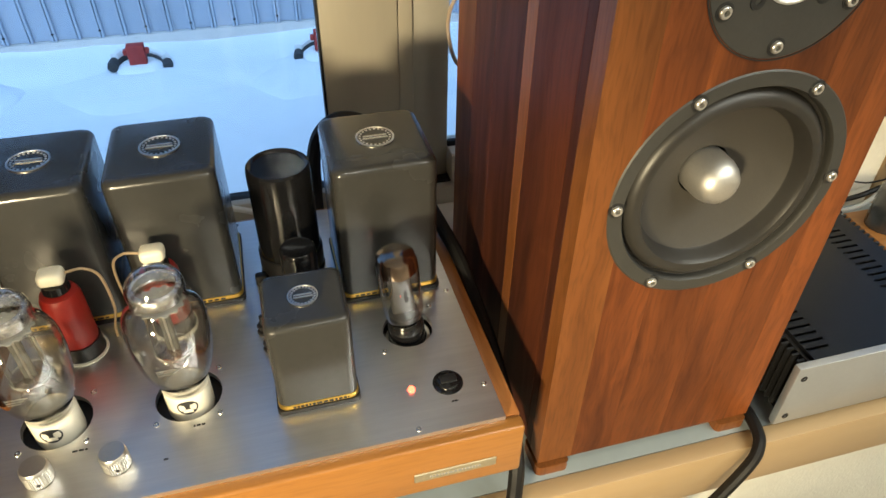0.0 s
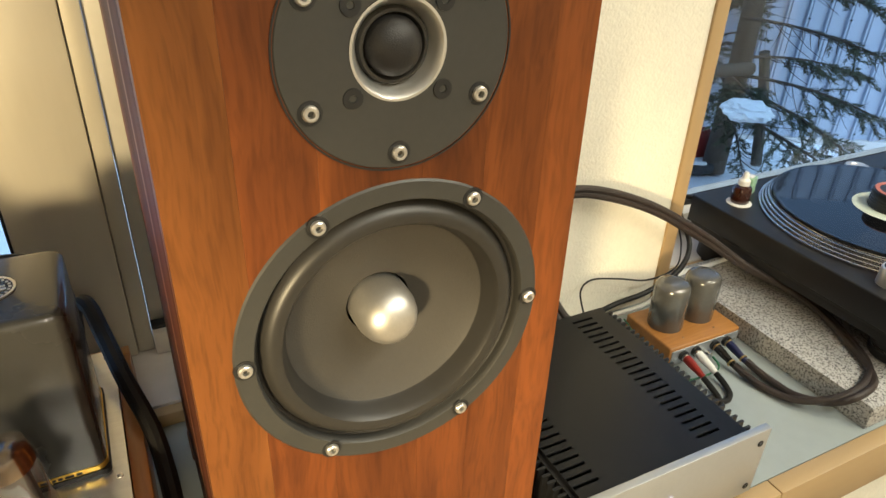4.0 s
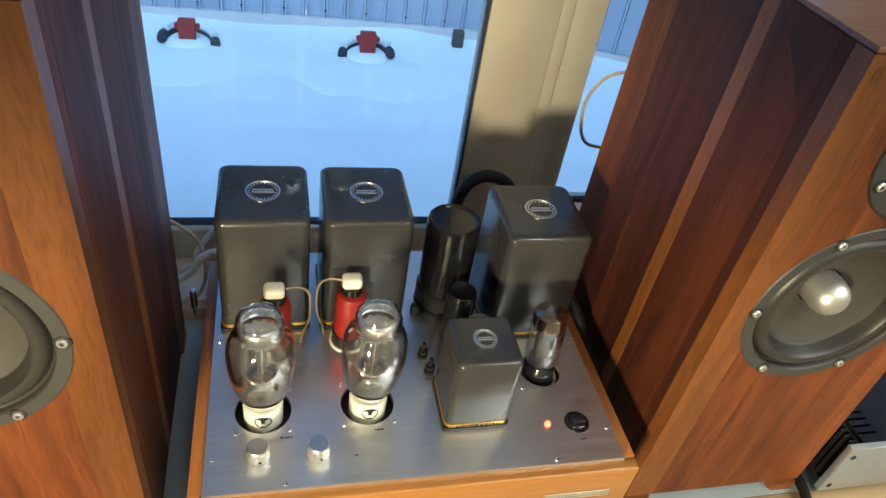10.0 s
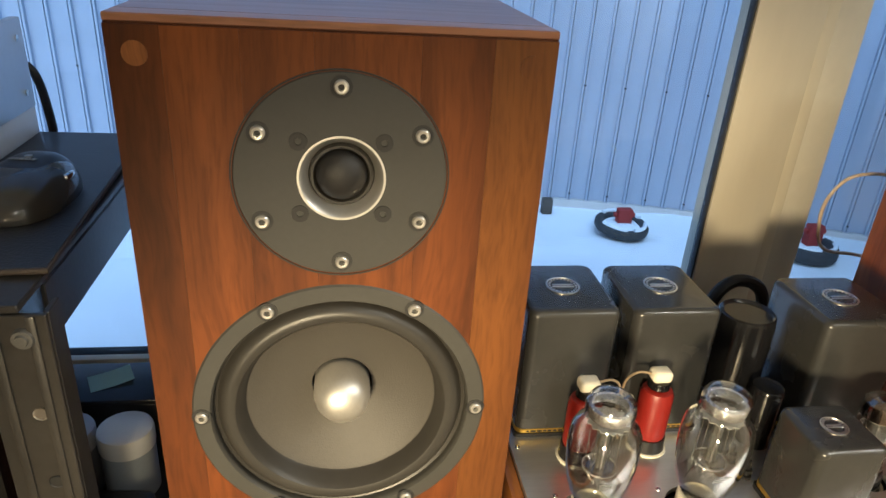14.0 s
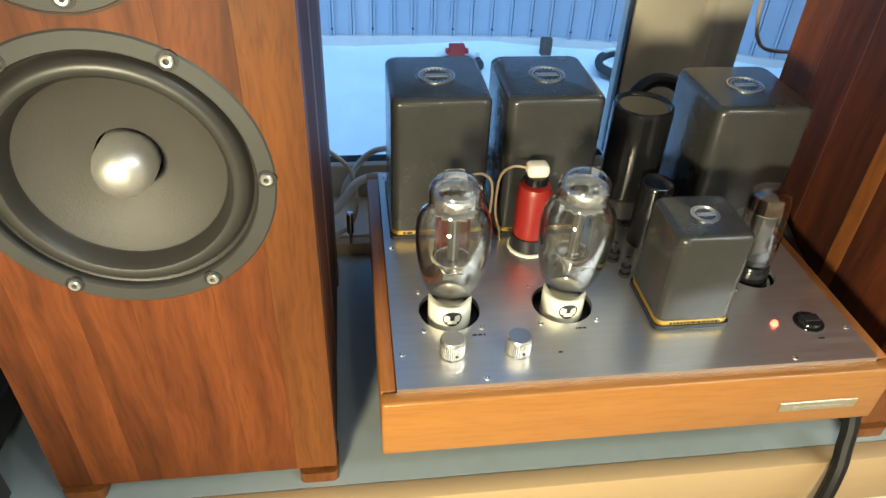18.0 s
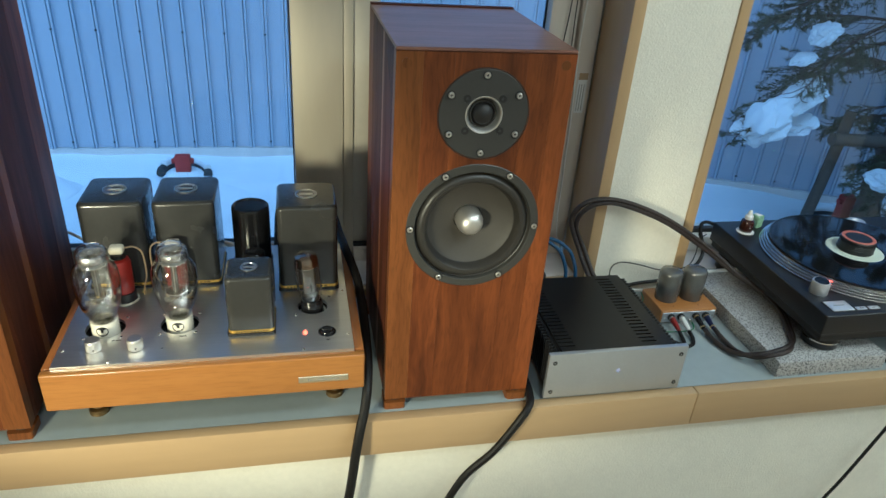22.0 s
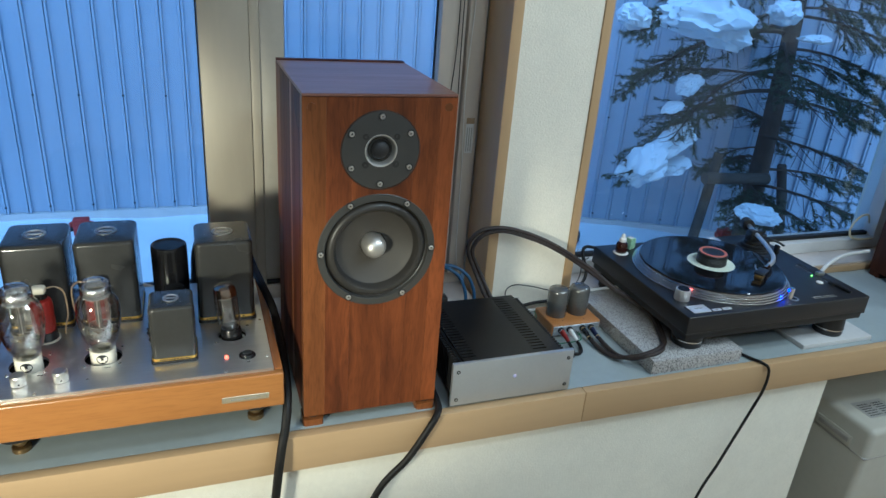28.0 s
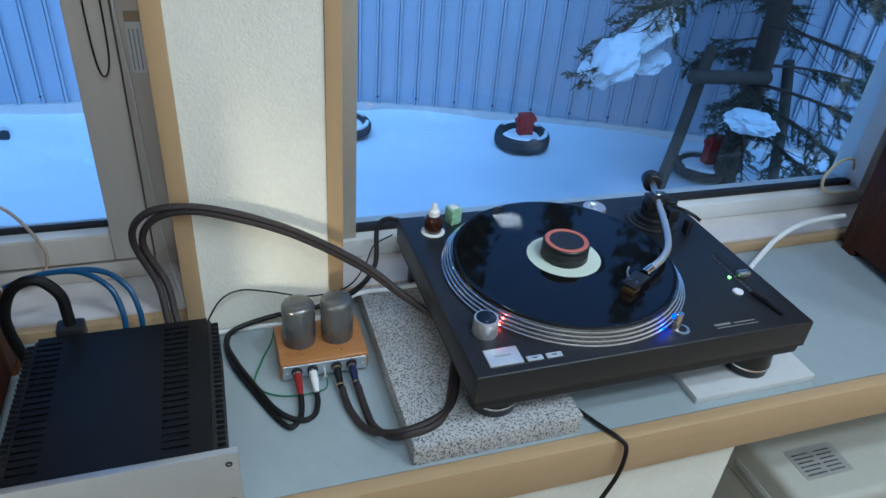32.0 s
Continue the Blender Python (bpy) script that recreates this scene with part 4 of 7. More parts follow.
def transformer(x0, x1, y0, y1, top, seed, wide=0.006):
    """A can with rounded edges over a dark base, a gold band and a badge."""
    bm = B()
    r = wide
    outline = rounded(x0, x1, y0, y1, r * 1.4, 6)
    cx, cy = (x0 + x1) / 2, (y0 + y1) / 2

    def ring(inset, z):
        return [bm.verts.new((cx + (px - cx) * (1 - inset / (x1 - x0) * 2), cy + (py - cy) * (1 - inset / (y1 - y0) * 2), z)) for px, py in outline]
    levels = [(0.0, PZ + 0.004)]
    for k in range(6):
        a = radians(90 * k / 5)
        levels.append((r * (1 - math.cos(a)), top - r + r * math.sin(a)))
    rings = [ring(i, z) for i, z in levels]
    for a, b in zip(rings, rings[1:]):
        for k in range(len(a)):
            bm.faces.new((a[k], a[(k + 1) % len(a)], b[(k + 1) % len(b)], b[k]))
    bm.faces.new(rings[-1])
    t = part("transformer", bm, TRAFO, amp, "grey enamelled transformer can with a badge")
    part("base_flange", prism(B(), rounded(x0 - 0.0015, x1 + 0.0015, y0 - 0.0015, y1 + 0.0015, 0.005), PZ, PZ + 0.0042), BLACK_METAL, t)
    part("gold_band", prism(B(), rounded(x0 - 0.0005, x1 + 0.0005, y0 - 0.0005, y1 + 0.0005, r * 1.4, 6), PZ + 0.0044, PZ + 0.0085), GOLD, t, "gold foil band")
    bars("band_lettering", t, INK, x0 + 0.01, y0 - 0.0008, PZ + 0.0055, (x1 - x0) * 0.7, 0.0016, 12, seed)
    br = 0.0155 if x1 - x0 > 0.07 else 0.0105
    bd = part("badge", lathe(B(), [(br, top - 0.0003), (br, top + 0.0008), (br * 0.93, top + 0.0010), (br * 0.90, top + 0.0005), (br * 0.70, top + 0.0005), (0.0, top + 0.0005)], 40, "z", (cx, cy, 0)), TRAFO, t, "round badge with raised rim")
    part("badge_rim", lathe(B(), [(br, top - 0.0003), (br + 0.0003, top + 0.0011), (br * 0.93, top + 0.0013), (br * 0.91, top + 0.0006)], 40, "z", (cx, cy, 0)), SATIN, bd)
    bm = B()
    for u in range(22):
        a = 2 * math.pi * u / 22
        box(bm, cx + br * 0.80 * math.cos(a) - 0.0008, cx + br * 0.80 * math.cos(a) + 0.0008, cy + br * 0.80 * math.sin(a) - 0.0008, cy + br * 0.80 * math.sin(a) + 0.0008, top + 0.0003, top + 0.0009)
    part("badge_lettering", bm, SATIN, bd)
    bm = B()
    for v, w in ((0.10, 0.62), (-0.13, 0.66)):
        box(bm, cx - br * w, cx + br * w, cy + br * v - br * 0.05, cy + br * v + br * 0.05, top + 0.0003, top + 0.0011)
    part("badge_lettering", bm, SATIN, bd)
    return t


transformer(-0.1655, -0.0825, 0.164, 0.258, 1.0105, 1)
transformer(-0.0700, 0.0125, 0.163, 0.257, 1.0105, 2)
transformer(0.0970, 0.1815, 0.137, 0.227, 1.0105, 3)
transformer(0.0320, 0.0910, 0.0300, 0.0885, 0.9635, 4, 0.005)
# capacitors
can = part("capacitor", lathe(B(), [(0.0290, PZ), (0.0290, PZ + 0.004), (0.0268, PZ + 0.006), (0.0268, 0.984), (0.0262, 0.988), (0.0245, 0.9895), (0.0225, 0.9885), (0.0215, 0.9870), (0.0, 0.9870)], 48, "z", (0.0590, 0.196, 0)), BLACK_GLOSS, amp, "tall glossy black capacitor can")
part("clamp_ring", lathe(B(), [(0.0272, 0.884), (0.0285, 0.885), (0.0285, 0.902), (0.0272, 0.903)], 40, "z", (0.0590, 0.196, 0)), BLACK_METAL, can)
part("clamp_lug", box(B(), 0.024, 0.034, 0.176, 0.184, PZ, PZ + 0.012, 0.002), BLACK_METAL, can)
part("capacitor", lathe(B(), [(0.0150, PZ), (0.0150, 0.934), (0.0146, 0.938), (0.0136, 0.9392), (0.0120, 0.9384), (0.0, 0.9384)], 32, "z", (0.0640, 0.1455, 0)), BLACK_GLOSS, amp, "small black capacitor can")
part("capacitor", lathe(B(), [(0.0140, PZ), (0.0140, 0.9205), (0.0134, 0.924), (0.0125, 0.9250), (0.0112, 0.9243), (0.0, 0.9243)], 32, "z", (0.0770, 0.1150, 0)), GREY_CAN, amp, "small grey capacitor can")
for x, y in ((0.0265, 0.1190), (0.0300, 0.0985)):
    post = part("terminal_post", lathe(B(), [(0.0055, PZ), (0.0055, PZ + 0.003), (0.0030, PZ + 0.0035), (0.0030, PZ + 0.006), (0.0050, PZ + 0.0065), (0.0050, PZ + 0.0095), (0.0022, PZ + 0.010), (0.0022, PZ + 0.019), (0.0, PZ + 0.0195)], 6, "z", (x, y, 0)), BLACK_METAL, amp, "dark threaded terminal post")


def driver_valve(x, y, lean):
    """A red valve with a black base, a cream top cap and its lead."""
    v = part("driver_valve", lathe(B(), [(0.0142, PZ + 0.014), (0.0150, PZ + 0.018), (0.0150, PZ + 0.059), (0.0132, PZ + 0.064), (0.0, PZ + 0.068)], 28, "z", (x, y, 0)), RED_CAP, amp, "red shielded valve")
    part("valve_base", lathe(B(), [(0.0168, PZ), (0.0168, PZ + 0.0015), (0.0162, PZ + 0.002), (0.0158, PZ + 0.0145), (0.0, PZ + 0.0146)], 28, "z", (x, y, 0)), BLACK_PLASTIC, v)
    part("valve_collar", lathe(B(), [(0.0186, PZ), (0.0186, PZ + 0.0012), (0.0168, PZ + 0.0016)], 28, "z", (x, y, 0)), CERAMIC, v)
    part("valve_neck", lathe(B(), [(0.0100, PZ + 0.0670), (0.0094, PZ + 0.0735), (0.0, PZ + 0.074)], 20, "z", (x, y, 0)), BLACK_GLOSS, v)
    cap = part("top_cap", box(B(), x - 0.0095, x + 0.0090, y - 0.0078, y + 0.0078, PZ + 0.0735, PZ + 0.0850, 0.0042, 4), CREAM, v, "cream plastic top cap")
    part("lead", tube(B(), [(x + lean * 0.0098, y, PZ + 0.081), (x + lean * 0.022, y + 0.001, PZ + 0.0815), (x + lean * 0.0310, y + 0.003, PZ + 0.070), (x + lean * 0.0315, y + 0.006, PZ + 0.036), (x + lean * 0.0255, y + 0.010, PZ + 0.012), (x + lean * 0.0240, y + 0.010, PZ)], 0.0011, 8), CABLE_TAN, v, "thin tan lead")


driver_valve(-0.1150, 0.136, 1), driver_valve(-0.0445, 0.146, -1)


def power_valve(x, y, turn, lean):
    v = thing("power_valve", "clear glass power valve on a cream ceramic base, in its socket", "valve", (x, y, PZ - 0.0118), group="power valves")
    v.matrix_basis = pose(x, y, PZ - 0.0118, 0, lean, 0)
    part("ceramic_base", lathe(B(), [(0.0, 0.0), (0.0168, 0.0), (0.0172, 0.002), (0.0172, 0.0252), (0.0168, 0.0264), (0.0148, 0.0266)], 40, "z"), CERAMIC, v, "cream ceramic base with a dark emblem")
    bm = B()
    pts = []
    for k in range(16):
        a = 2 * math.pi * k / 16
        pts.append((0.0078 * math.cos(a), 0.0172 + 0.0074 * math.sin(a)))
    for r1, zoff in ((0.01735, 0),):
        vs = [bm.verts.new((r1 * math.sin(u / r1), -r1 * math.cos(u / r1), z)) for u, z in pts]
        c = bm.verts.new((0, -r1 - 0.0001, 0.0172))
        for k in range(16):
            bm.faces.new((c, vs[k], vs[(k + 1) % 16]))
    e = part("emblem", bm, INK, v)
    bm = B()
    box(bm, -0.0036, 0.0036, -0.01765, -0.0175, 0.0125, 0.0160, 0.0001, 1)
    for ex in (-0.0040, 0.0020):
        box(bm, ex, ex + 0.0020, -0.01765, -0.0175, 0.0185, 0.0205, 0.0001, 1)
    part("emblem_mark", bm, CERAMIC, v)
    outer = [(0.0150, 0.0262), (0.0158, 0.0300), (0.0178, 0.0350), (0.0203, 0.0400), (0.0226, 0.0455), (0.0247, 0.0530), (0.0262, 0.0610), (0.0275, 0.0720), (0.0281, 0.0830), (0.0279, 0.0920), (0.0268, 0.1000), (0.0240, 0.1060), (0.0206, 0.1100), (0.0191, 0.1135), (0.0190, 0.1180), (0.0192, 0.1225), (0.0184, 0.1268), (0.0160, 0.1308), (0.0115, 0.1340), (0.0055, 0.1354), (0.0, 0.1356)]
    part("bulb", lathe(B(), outer, 48, "z"), TUBE_GLASS, v, "clear shouldered glass bulb")
    part("inner_wall", lathe(B(), [(max(r - 0.0011, 0.0), h - (0.001 if r < 0.002 else 0.0)) for r, h in outer[:-3]], 48, "z"), TUBE_GLASS, v)

    def turned(bm):
        bmesh.ops.rotate(bm, verts=bm.verts, cent=(0, 0, 0), matrix=Matrix.Rotation(radians(turn), 3, "Z"))
        return bm
    # inside: a thin flat anode on wires, a glass press below, and a silvered crown with teeth
    part("anode", turned(prism(B(), rounded(-0.0042, 0.0042, -0.0018, 0.0018, 0.0015), 0.064, 0.1083)), ANODE, v, "thin grey metal anode")
    part("anode_edge", turned(box(B(), -0.0008, 0.0008, -0.0024, 0.0024, 0.063, 0.108, 0.0003, 1)), SATIN, v)
    bm = B()
    prism(bm, [(0.0172 * (1 if k % 4 < 2 else 0.88) * math.cos(2 * math.pi * k / 56), 0.0172 * (1 if k % 4 < 2 else 0.88) * math.sin(2 * math.pi * k / 56)) for k in range(56)], 0.1084, 0.1092)
    part("mica_disc", bm, MICA, v, "pale toothed mica disc")
    part("silvered_crown", lathe(B(), [(0.0160, 0.1142), (0.0174, 0.1150), (0.0179, 0.1180), (0.0180, 0.1215), (0.0172, 0.1236), (0.0150, 0.1246), (0.0136, 0.1240)], 40, "z"), GETTER, v, "crumpled silver crown under the glass top")
    part("glass_press", lathe(B(), [(0.0140, 0.0400), (0.0120, 0.0480), (0.0075, 0.0540), (0.0085, 0.0600), (0.0135, 0.0640), (0.0130, 0.0646), (0.0070, 0.0620)], 28, "z"), TUBE_GLASS, v)
    part("mica_disc", turned(prism(B(), rounded(-0.0130, 0.0130, -0.0085, 0.0085, 0.007), 0.0630, 0.0634)), TUBE_GLASS, v)
    bm = B()
    for sx, sy in ((-1, -1), (1, -1), (-1, 1), (1, 1)):
        tube(bm, [(0.004 * sx, 0.003 * sy, 0.050), (0.008 * sx, 0.004 * sy, 0.058), (0.0112 * sx, 0.0045 * sy, 0.064), (0.0112 * sx, 0.0045 * sy, 0.109)], 0.00035, 6, 4)
    part("support_wire", turned(bm), ANODE, v)
    part("dish_rim", lathe(B(), [(0.0132, 0.0636), (0.0138, 0.0642), (0.0136, 0.0650), (0.0130, 0.0646)], 40, "z"), MICA, v, "pale rim of the glass dish")
    bm = B()
    for k in range(6):
        a = radians(60 * k + 20)
        tube(bm, [(0.006 * math.cos(a), 0.006 * math.sin(a), 0.062), (0.0095 * math.cos(a), 0.0095 * math.sin(a), 0.058), (0.0085 * math.cos(a + 0.5), 0.0085 * math.sin(a + 0.5), 0.053), (0.005 * math.cos(a), 0.005 * math.sin(a), 0.047)], 0.0007, 6, 4)
    part("lead_hook", bm, CHROME, v)
    part("smoked_neck", lathe(B(), [(0.0138, 0.0266), (0.0146, 0.0300), (0.0166, 0.0350), (0.0190, 0.0400), (0.0213, 0.0455)], 36, "z"), SMOKED, v, "smoky lower glass")
    bm = B()
    for k in range(3):
        box(bm, -0.010, -0.010 + 0.014 - k * 0.003, -0.0262 + k * 0.0006, -0.0261 + k * 0.0006, 0.0690 - k * 0.0028, 0.0702 - k * 0.0028)
    part("bulb_print", bm, FAINT_INK, v)
    return v


power_valve(*TUBES[0], 12, 0), power_valve(*TUBES[1], -8, 0.7)

rv = thing("rectifier_valve", "straight glass rectifier valve on a black base, plugged into the amplifier", "valve", (RECT[0], RECT[1], PZ - 0.0118))
rv.matrix_basis = pose(RECT[0], RECT[1], PZ - 0.0118, 0, -5, 0)
part("valve_base", lathe(B(), [(0.0, 0.0), (0.0150, 0.0), (0.0155, 0.002), (0.0155, 0.018), (0.0145, 0.0235), (0.0128, 0.026)], 32, "z"), BLACK_GLOSS, rv)
part("socket_ring", lathe(B(), [(0.0190, 0.0005), (0.0190, 0.0030), (0.0166, 0.0034), (0.0160, 0.0005)], 32, "z"), CERAMIC, rv, "cream socket ring")
part("bulb", lathe(B(), [(0.0135, 0.0255), (0.0150, 0.030), (0.0165, 0.036), (0.0168, 0.075), (0.0165, 0.088), (0.0148, 0.0950), (0.0104, 0.0985), (0.004, 0.0995), (0.0, 0.0996)], 40, "z"), TUBE_GLASS, rv)
part("silvered_top", lathe(B(), [(0.0162, 0.0810), (0.0158, 0.0878), (0.0142, 0.0938), (0.0099, 0.0973), (0.004, 0.0982), (0.0, 0.0983)], 36, "z"), DARK_GETTER, rv, "bronze-silver mirrored top")
part("anode", prism(B(), rounded(-0.0095, 0.0095, -0.0046, 0.0046, 0.003), 0.036, 0.076), DARK_ANODE, rv)
for ax in (-0.0088, 0.0088):
    part("support_wire", cyl(B(), 0.0005, 0.030, 0.079, 8, "z", (ax, 0, 0)), SATIN, rv)
part("mica_disc", lathe(B(), [(0.0, 0.0785), (0.0132, 0.0785), (0.0132, 0.079), (0.0, 0.079)], 24, "z"), MICA, rv)
part("mica_disc", lathe(B(), [(0.0, 0.0330), (0.0125, 0.0330), (0.0125, 0.0335), (0.0, 0.0335)], 24, "z"), DARK_ANODE, rv)
# amplifier feet
for x, y in ((-0.150, 0.050), (0.170, 0.050), (-0.150, 0.235), (0.170, 0.235)):
    ft = part("foot", lathe(B(), [(0.0, 0.8204), (0.031, 0.8202), (0.0335, 0.817), (0.0335, 0.790), (0.030, 0.782), (0.012, 0.776), (0.0, 0.776)], 36, "z", (x, y, 0)), RUBBER, amp, "round black isolation foot")
    part("spike", lathe(B(), [(0.0, 0.7762), (0.010, 0.7760), (0.011, 0.772), (0.011, 0.764), (0.005, 0.7575), (0.0, 0.7570)], 24, "z", (x, y, 0)), DULL_BRASS, ft, "brass spike")
    part("spike_cup", lathe(B(), [(0.0, 0.7572), (0.011, 0.7572), (0.0125, 0.756), (0.0125, SILL), (0.0, SILL)], 24, "z", (x, y, 0)), DULL_BRASS, ft, "brass cup")

# ---- solid-state amplifier ----
ss = thing("power_amplifier", "black slotted metal amplifier with a silver front panel", "amplifier")
SX0, SX1, SY0, SY1 = 0.4835, 0.684, 0.0035, 0.207
SZ0, SZ1 = 0.7565, 0.8325


def slotted_top(x0, x1, y0, y1, z0, z1, columns, n, half, w=0.0016):
    """A sheet cover with rows of slots cut through."""
    bm = B()
    ys_ = [y0 + 0.012 + (y1 - y0 - 0.024) * k / (n - 1) for k in range(n)]
    xs_ = sorted([x0, x1] + [c + s * half for c in columns for s in (-1, 1)])
    cuts = sorted([y0, y1] + [y + s * w for y in ys_ for s in (-1, 1)])
    for a, b in zip(xs_, xs_[1:]):
        open_col = any(abs((a + b) / 2 - c) < half for c in columns)
        if not open_col:
            for c, d in zip(cuts, cuts[1:]):
                bm.faces.new([bm.verts.new(p) for p in ((a, c, z1), (b, c, z1), (b, d, z1), (a, d, z1))])
            continue
        for k, (c, d) in enumerate(zip(cuts, cuts[1:])):
            if k % 2 == 0:
                bm.faces.new([bm.verts.new(p) for p in ((a, c, z1), (b, c, z1), (b, d, z1), (a, d, z1))])
            else:
                for yy_ in (c, d):
                    bm.faces.new([bm.verts.new(p) for p in ((a, yy_, z1), (b, yy_, z1), (b, yy_, z1 - 0.0015), (a, yy_, z1 - 0.0015))])
    for p in (((x0, y0), (x1, y0)), ((x1, y0), (x1, y1)), ((x1, y1), (x0, y1)), ((x0, y1), (x0, y0))):
        bm.faces.new([bm.verts.new(q) for q in ((*p[0], z0), (*p[1], z0), (*p[1], z1), (*p[0], z1))])
    bmesh.ops.remove_doubles(bm, verts=bm.verts, dist=1e-6)
    return bm


part("cover", slotted_top(SX0 + 0.012, SX1 - 0.012, SY0, SY1, SZ0 + 0.004, SZ1, [0.5085, 0.6385], 21, 0.0125), COVER, ss, "black slotted steel cover", flat=True)
# added ink-black sheet that gives the slots a dark inside
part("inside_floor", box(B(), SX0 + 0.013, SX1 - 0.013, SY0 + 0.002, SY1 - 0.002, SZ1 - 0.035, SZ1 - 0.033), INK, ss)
for sx in (0, 1):
    x0 = SX0 if sx == 0 else SX1 - 0.0118
    sink = part("heat_sink", box(B(), x0 + (0.008 if sx == 0 else 0), x0 + (0.0118 if sx == 0 else 0.004), SY0 + 0.001, SY1 - 0.001, SZ0 + 0.004, SZ1 - 0.004), BLACK_METAL, ss, "black finned heat sink")
    bm = box(B(), x0 if sx == 0 else x0 + 0.004, x0 + 0.008 if sx == 0 else x0 + 0.0118, -0.0012, 0.0012, SZ0 + 0.004, SZ1 - 0.0045)
    fin = mesh_of("fin", bm, BLACK_METAL)
    for k in range(27):
        o = new("fin", fin)
        o.parent = sink
        o.matrix_basis = pose(0, SY0 + 0.006 + k * (SY1 - SY0 - 0.012) / 26, 0)
fp = part("front_panel", box(B(), 0.4745, 0.6945, -0.0045, 0.0030, SZ0 - 0.002, SZ1 + 0.001, 0.0008), SILVER_PANEL, ss, "silver anodised front panel")
for x in (0.484, 0.685):
    for z in (SZ0 + 0.009, SZ1 - 0.014):
        part("panel_screw", lathe(B(), [(0, 0.0008), (0.0017, 0.0006), (0.0019, -0.0009), (0.0033, -0.0005), (0.0035, 0.0004)], 14, "y", (x, -0.0046, z)), BLACK_METAL, fp)
part("pilot_lamp", lathe(B(), [(0.0, -0.003), (0.0022, -0.0022), (0.0030, 0.0), (0.0034, 0.0004)], 16, "y", (0.5865, -0.0047, 0.797)), LED_WHITE, fp, "small lit white lamp")
for x, y in ((0.4815 + 0.02, 0.02), (0.660, 0.02), (0.5015, 0.185), (0.660, 0.185)):
    part("foot", cyl(B(), 0.010, SILL, SZ0 + 0.0042, 20, "z", (x, y, 0), 0.001), RUBBER, ss)
part("base", box(B(), SX0 + 0.0125, SX1 - 0.0125, SY0 + 0.001, SY1 - 0.001, SZ0 + 0.001, SZ0 + 0.0038), BLACK_METAL, ss)
for x, m_ in ((0.500, CHROME), (0.582, CHROME), (0.600, CHROME), (0.632, BRASS), (0.648, BRASS)):
    part("rear_socket", cyl(B(), 0.005, 0.0, 0.012, 16, "y", (x, SY1, 0.812)), m_, ss)

# ---- phono stage ----
PH_X = 0.0100   # its place along the sill
ph = thing("phono_stage", "small wooden phono stage with steel front and two grey cans", "phono stage", (PH_X, 0, 0))
HX0, HX1, HY0, HY1 = 0.7395, 0.8490, 0.166, 0.243
part("body", box(B(), HX0, HX1, HY0, HY1, 0.7535, 0.7785, 0.0025, 3), BEECH, ph, "lacquered wooden body")
pf = part("front_plate", box(B(), HX0 + 0.003, HX1 - 0.003, HY0 - 0.0016, HY0 - 0.0001, 0.7545, 0.7745, 0.0004, 1), SILVER_PANEL, ph, "dull steel front plate")
for x in (HX0 + 0.008, HX1 - 0.008):
    part("plate_screw", cyl(B(), 0.0018, -0.0008, 0.0, 10, "y", (x, HY0 - 0.0017, 0.7645)), CHROME, pf)
for x in (0.7685, 0.8165):
    part("grey_can", lathe(B(), [(0.0204, 0.7783), (0.0208, 0.7805), (0.0204, 0.7828), (0.0208, 0.785), (0.0208, 0.828), (0.0203, 0.8325), (0.0186, 0.8360), (0.0155, 0.8378), (0.010, 0.8386), (0.0, 0.8388)], 40, "z", (x, 0.2085, 0)), GREY_CAN, ph, "dull grey valve can")
    part("brass_pin", lathe(B(), [(0.0012, 0.7784), (0.0012, 0.7795), (0, 0.780)], 10, "z", (x + 0.0, 0.1775, 0)), CHROME, ph)
for x in (HX0 + 0.012, HX1 - 0.012):
    for y in (HY0 + 0.012, HY1 - 0.012):
        part("foot", cyl(B(), 0.006, SILL, 0.7537, 14, "z", (x, y, 0)), RUBBER, ph)
JACKS = [(0.7590, "rca"), (0.7780, "rca"), (0.8075, "rca"), (0.8265, "rca")]
for x, _ in JACKS:
    part("socket", lathe(B(), [(0.0066, 0.0), (0.0066, -0.0035), (0.0050, -0.004), (0.0050, 0.0)], 20, "y", (x, HY0 - 0.0016, 0.766)), BLACK_PLASTIC, pf)
part("earth_post", lathe(B(), [(0.0, -0.012), (0.0026, -0.0115), (0.0026, -0.006), (0.0018, -0.0055), (0.0018, 0.0)], 14, "y", (0.7925, HY0 - 0.0016, 0.7625)), CHROME, pf, "bright earth post")


def plug(parent_label, x, material, drop, ring=None, group="phono plugs"):
    p = thing("phono_plug", parent_label, "plug", (x + PH_X, HY0 - 0.0056, 0.766), group=group)
    bm = lathe(B(), [(0.0, 0.0), (0.0044, 0.0), (0.0050, -0.002), (0.0050, -0.012), (0.0044, -0.017), (0.0040, -0.024), (0.0030, -0.031), (0.0, -0.031)], 20, "y")
    bmesh.ops.rotate(bm, verts=bm.verts, cent=(0, 0, 0), matrix=Matrix.Rotation(radians(drop), 3, "X"))
    part("shell", bm, material, p)
    for r0 in ([0.0, 0.0245] if ring else [0.0]):
        bm = lathe(B(), [(0.0046, -r0), (0.0053, -r0 - 0.0004), (0.0053, -r0 - 0.002), (0.0046, -r0 - 0.0024)], 20, "y")
        bmesh.ops.rotate(bm, verts=bm.verts, cent=(0, 0, 0), matrix=Matrix.Rotation(radians(drop), 3, "X"))
        part("ring", bm, BRASS if ring else CHROME, p)


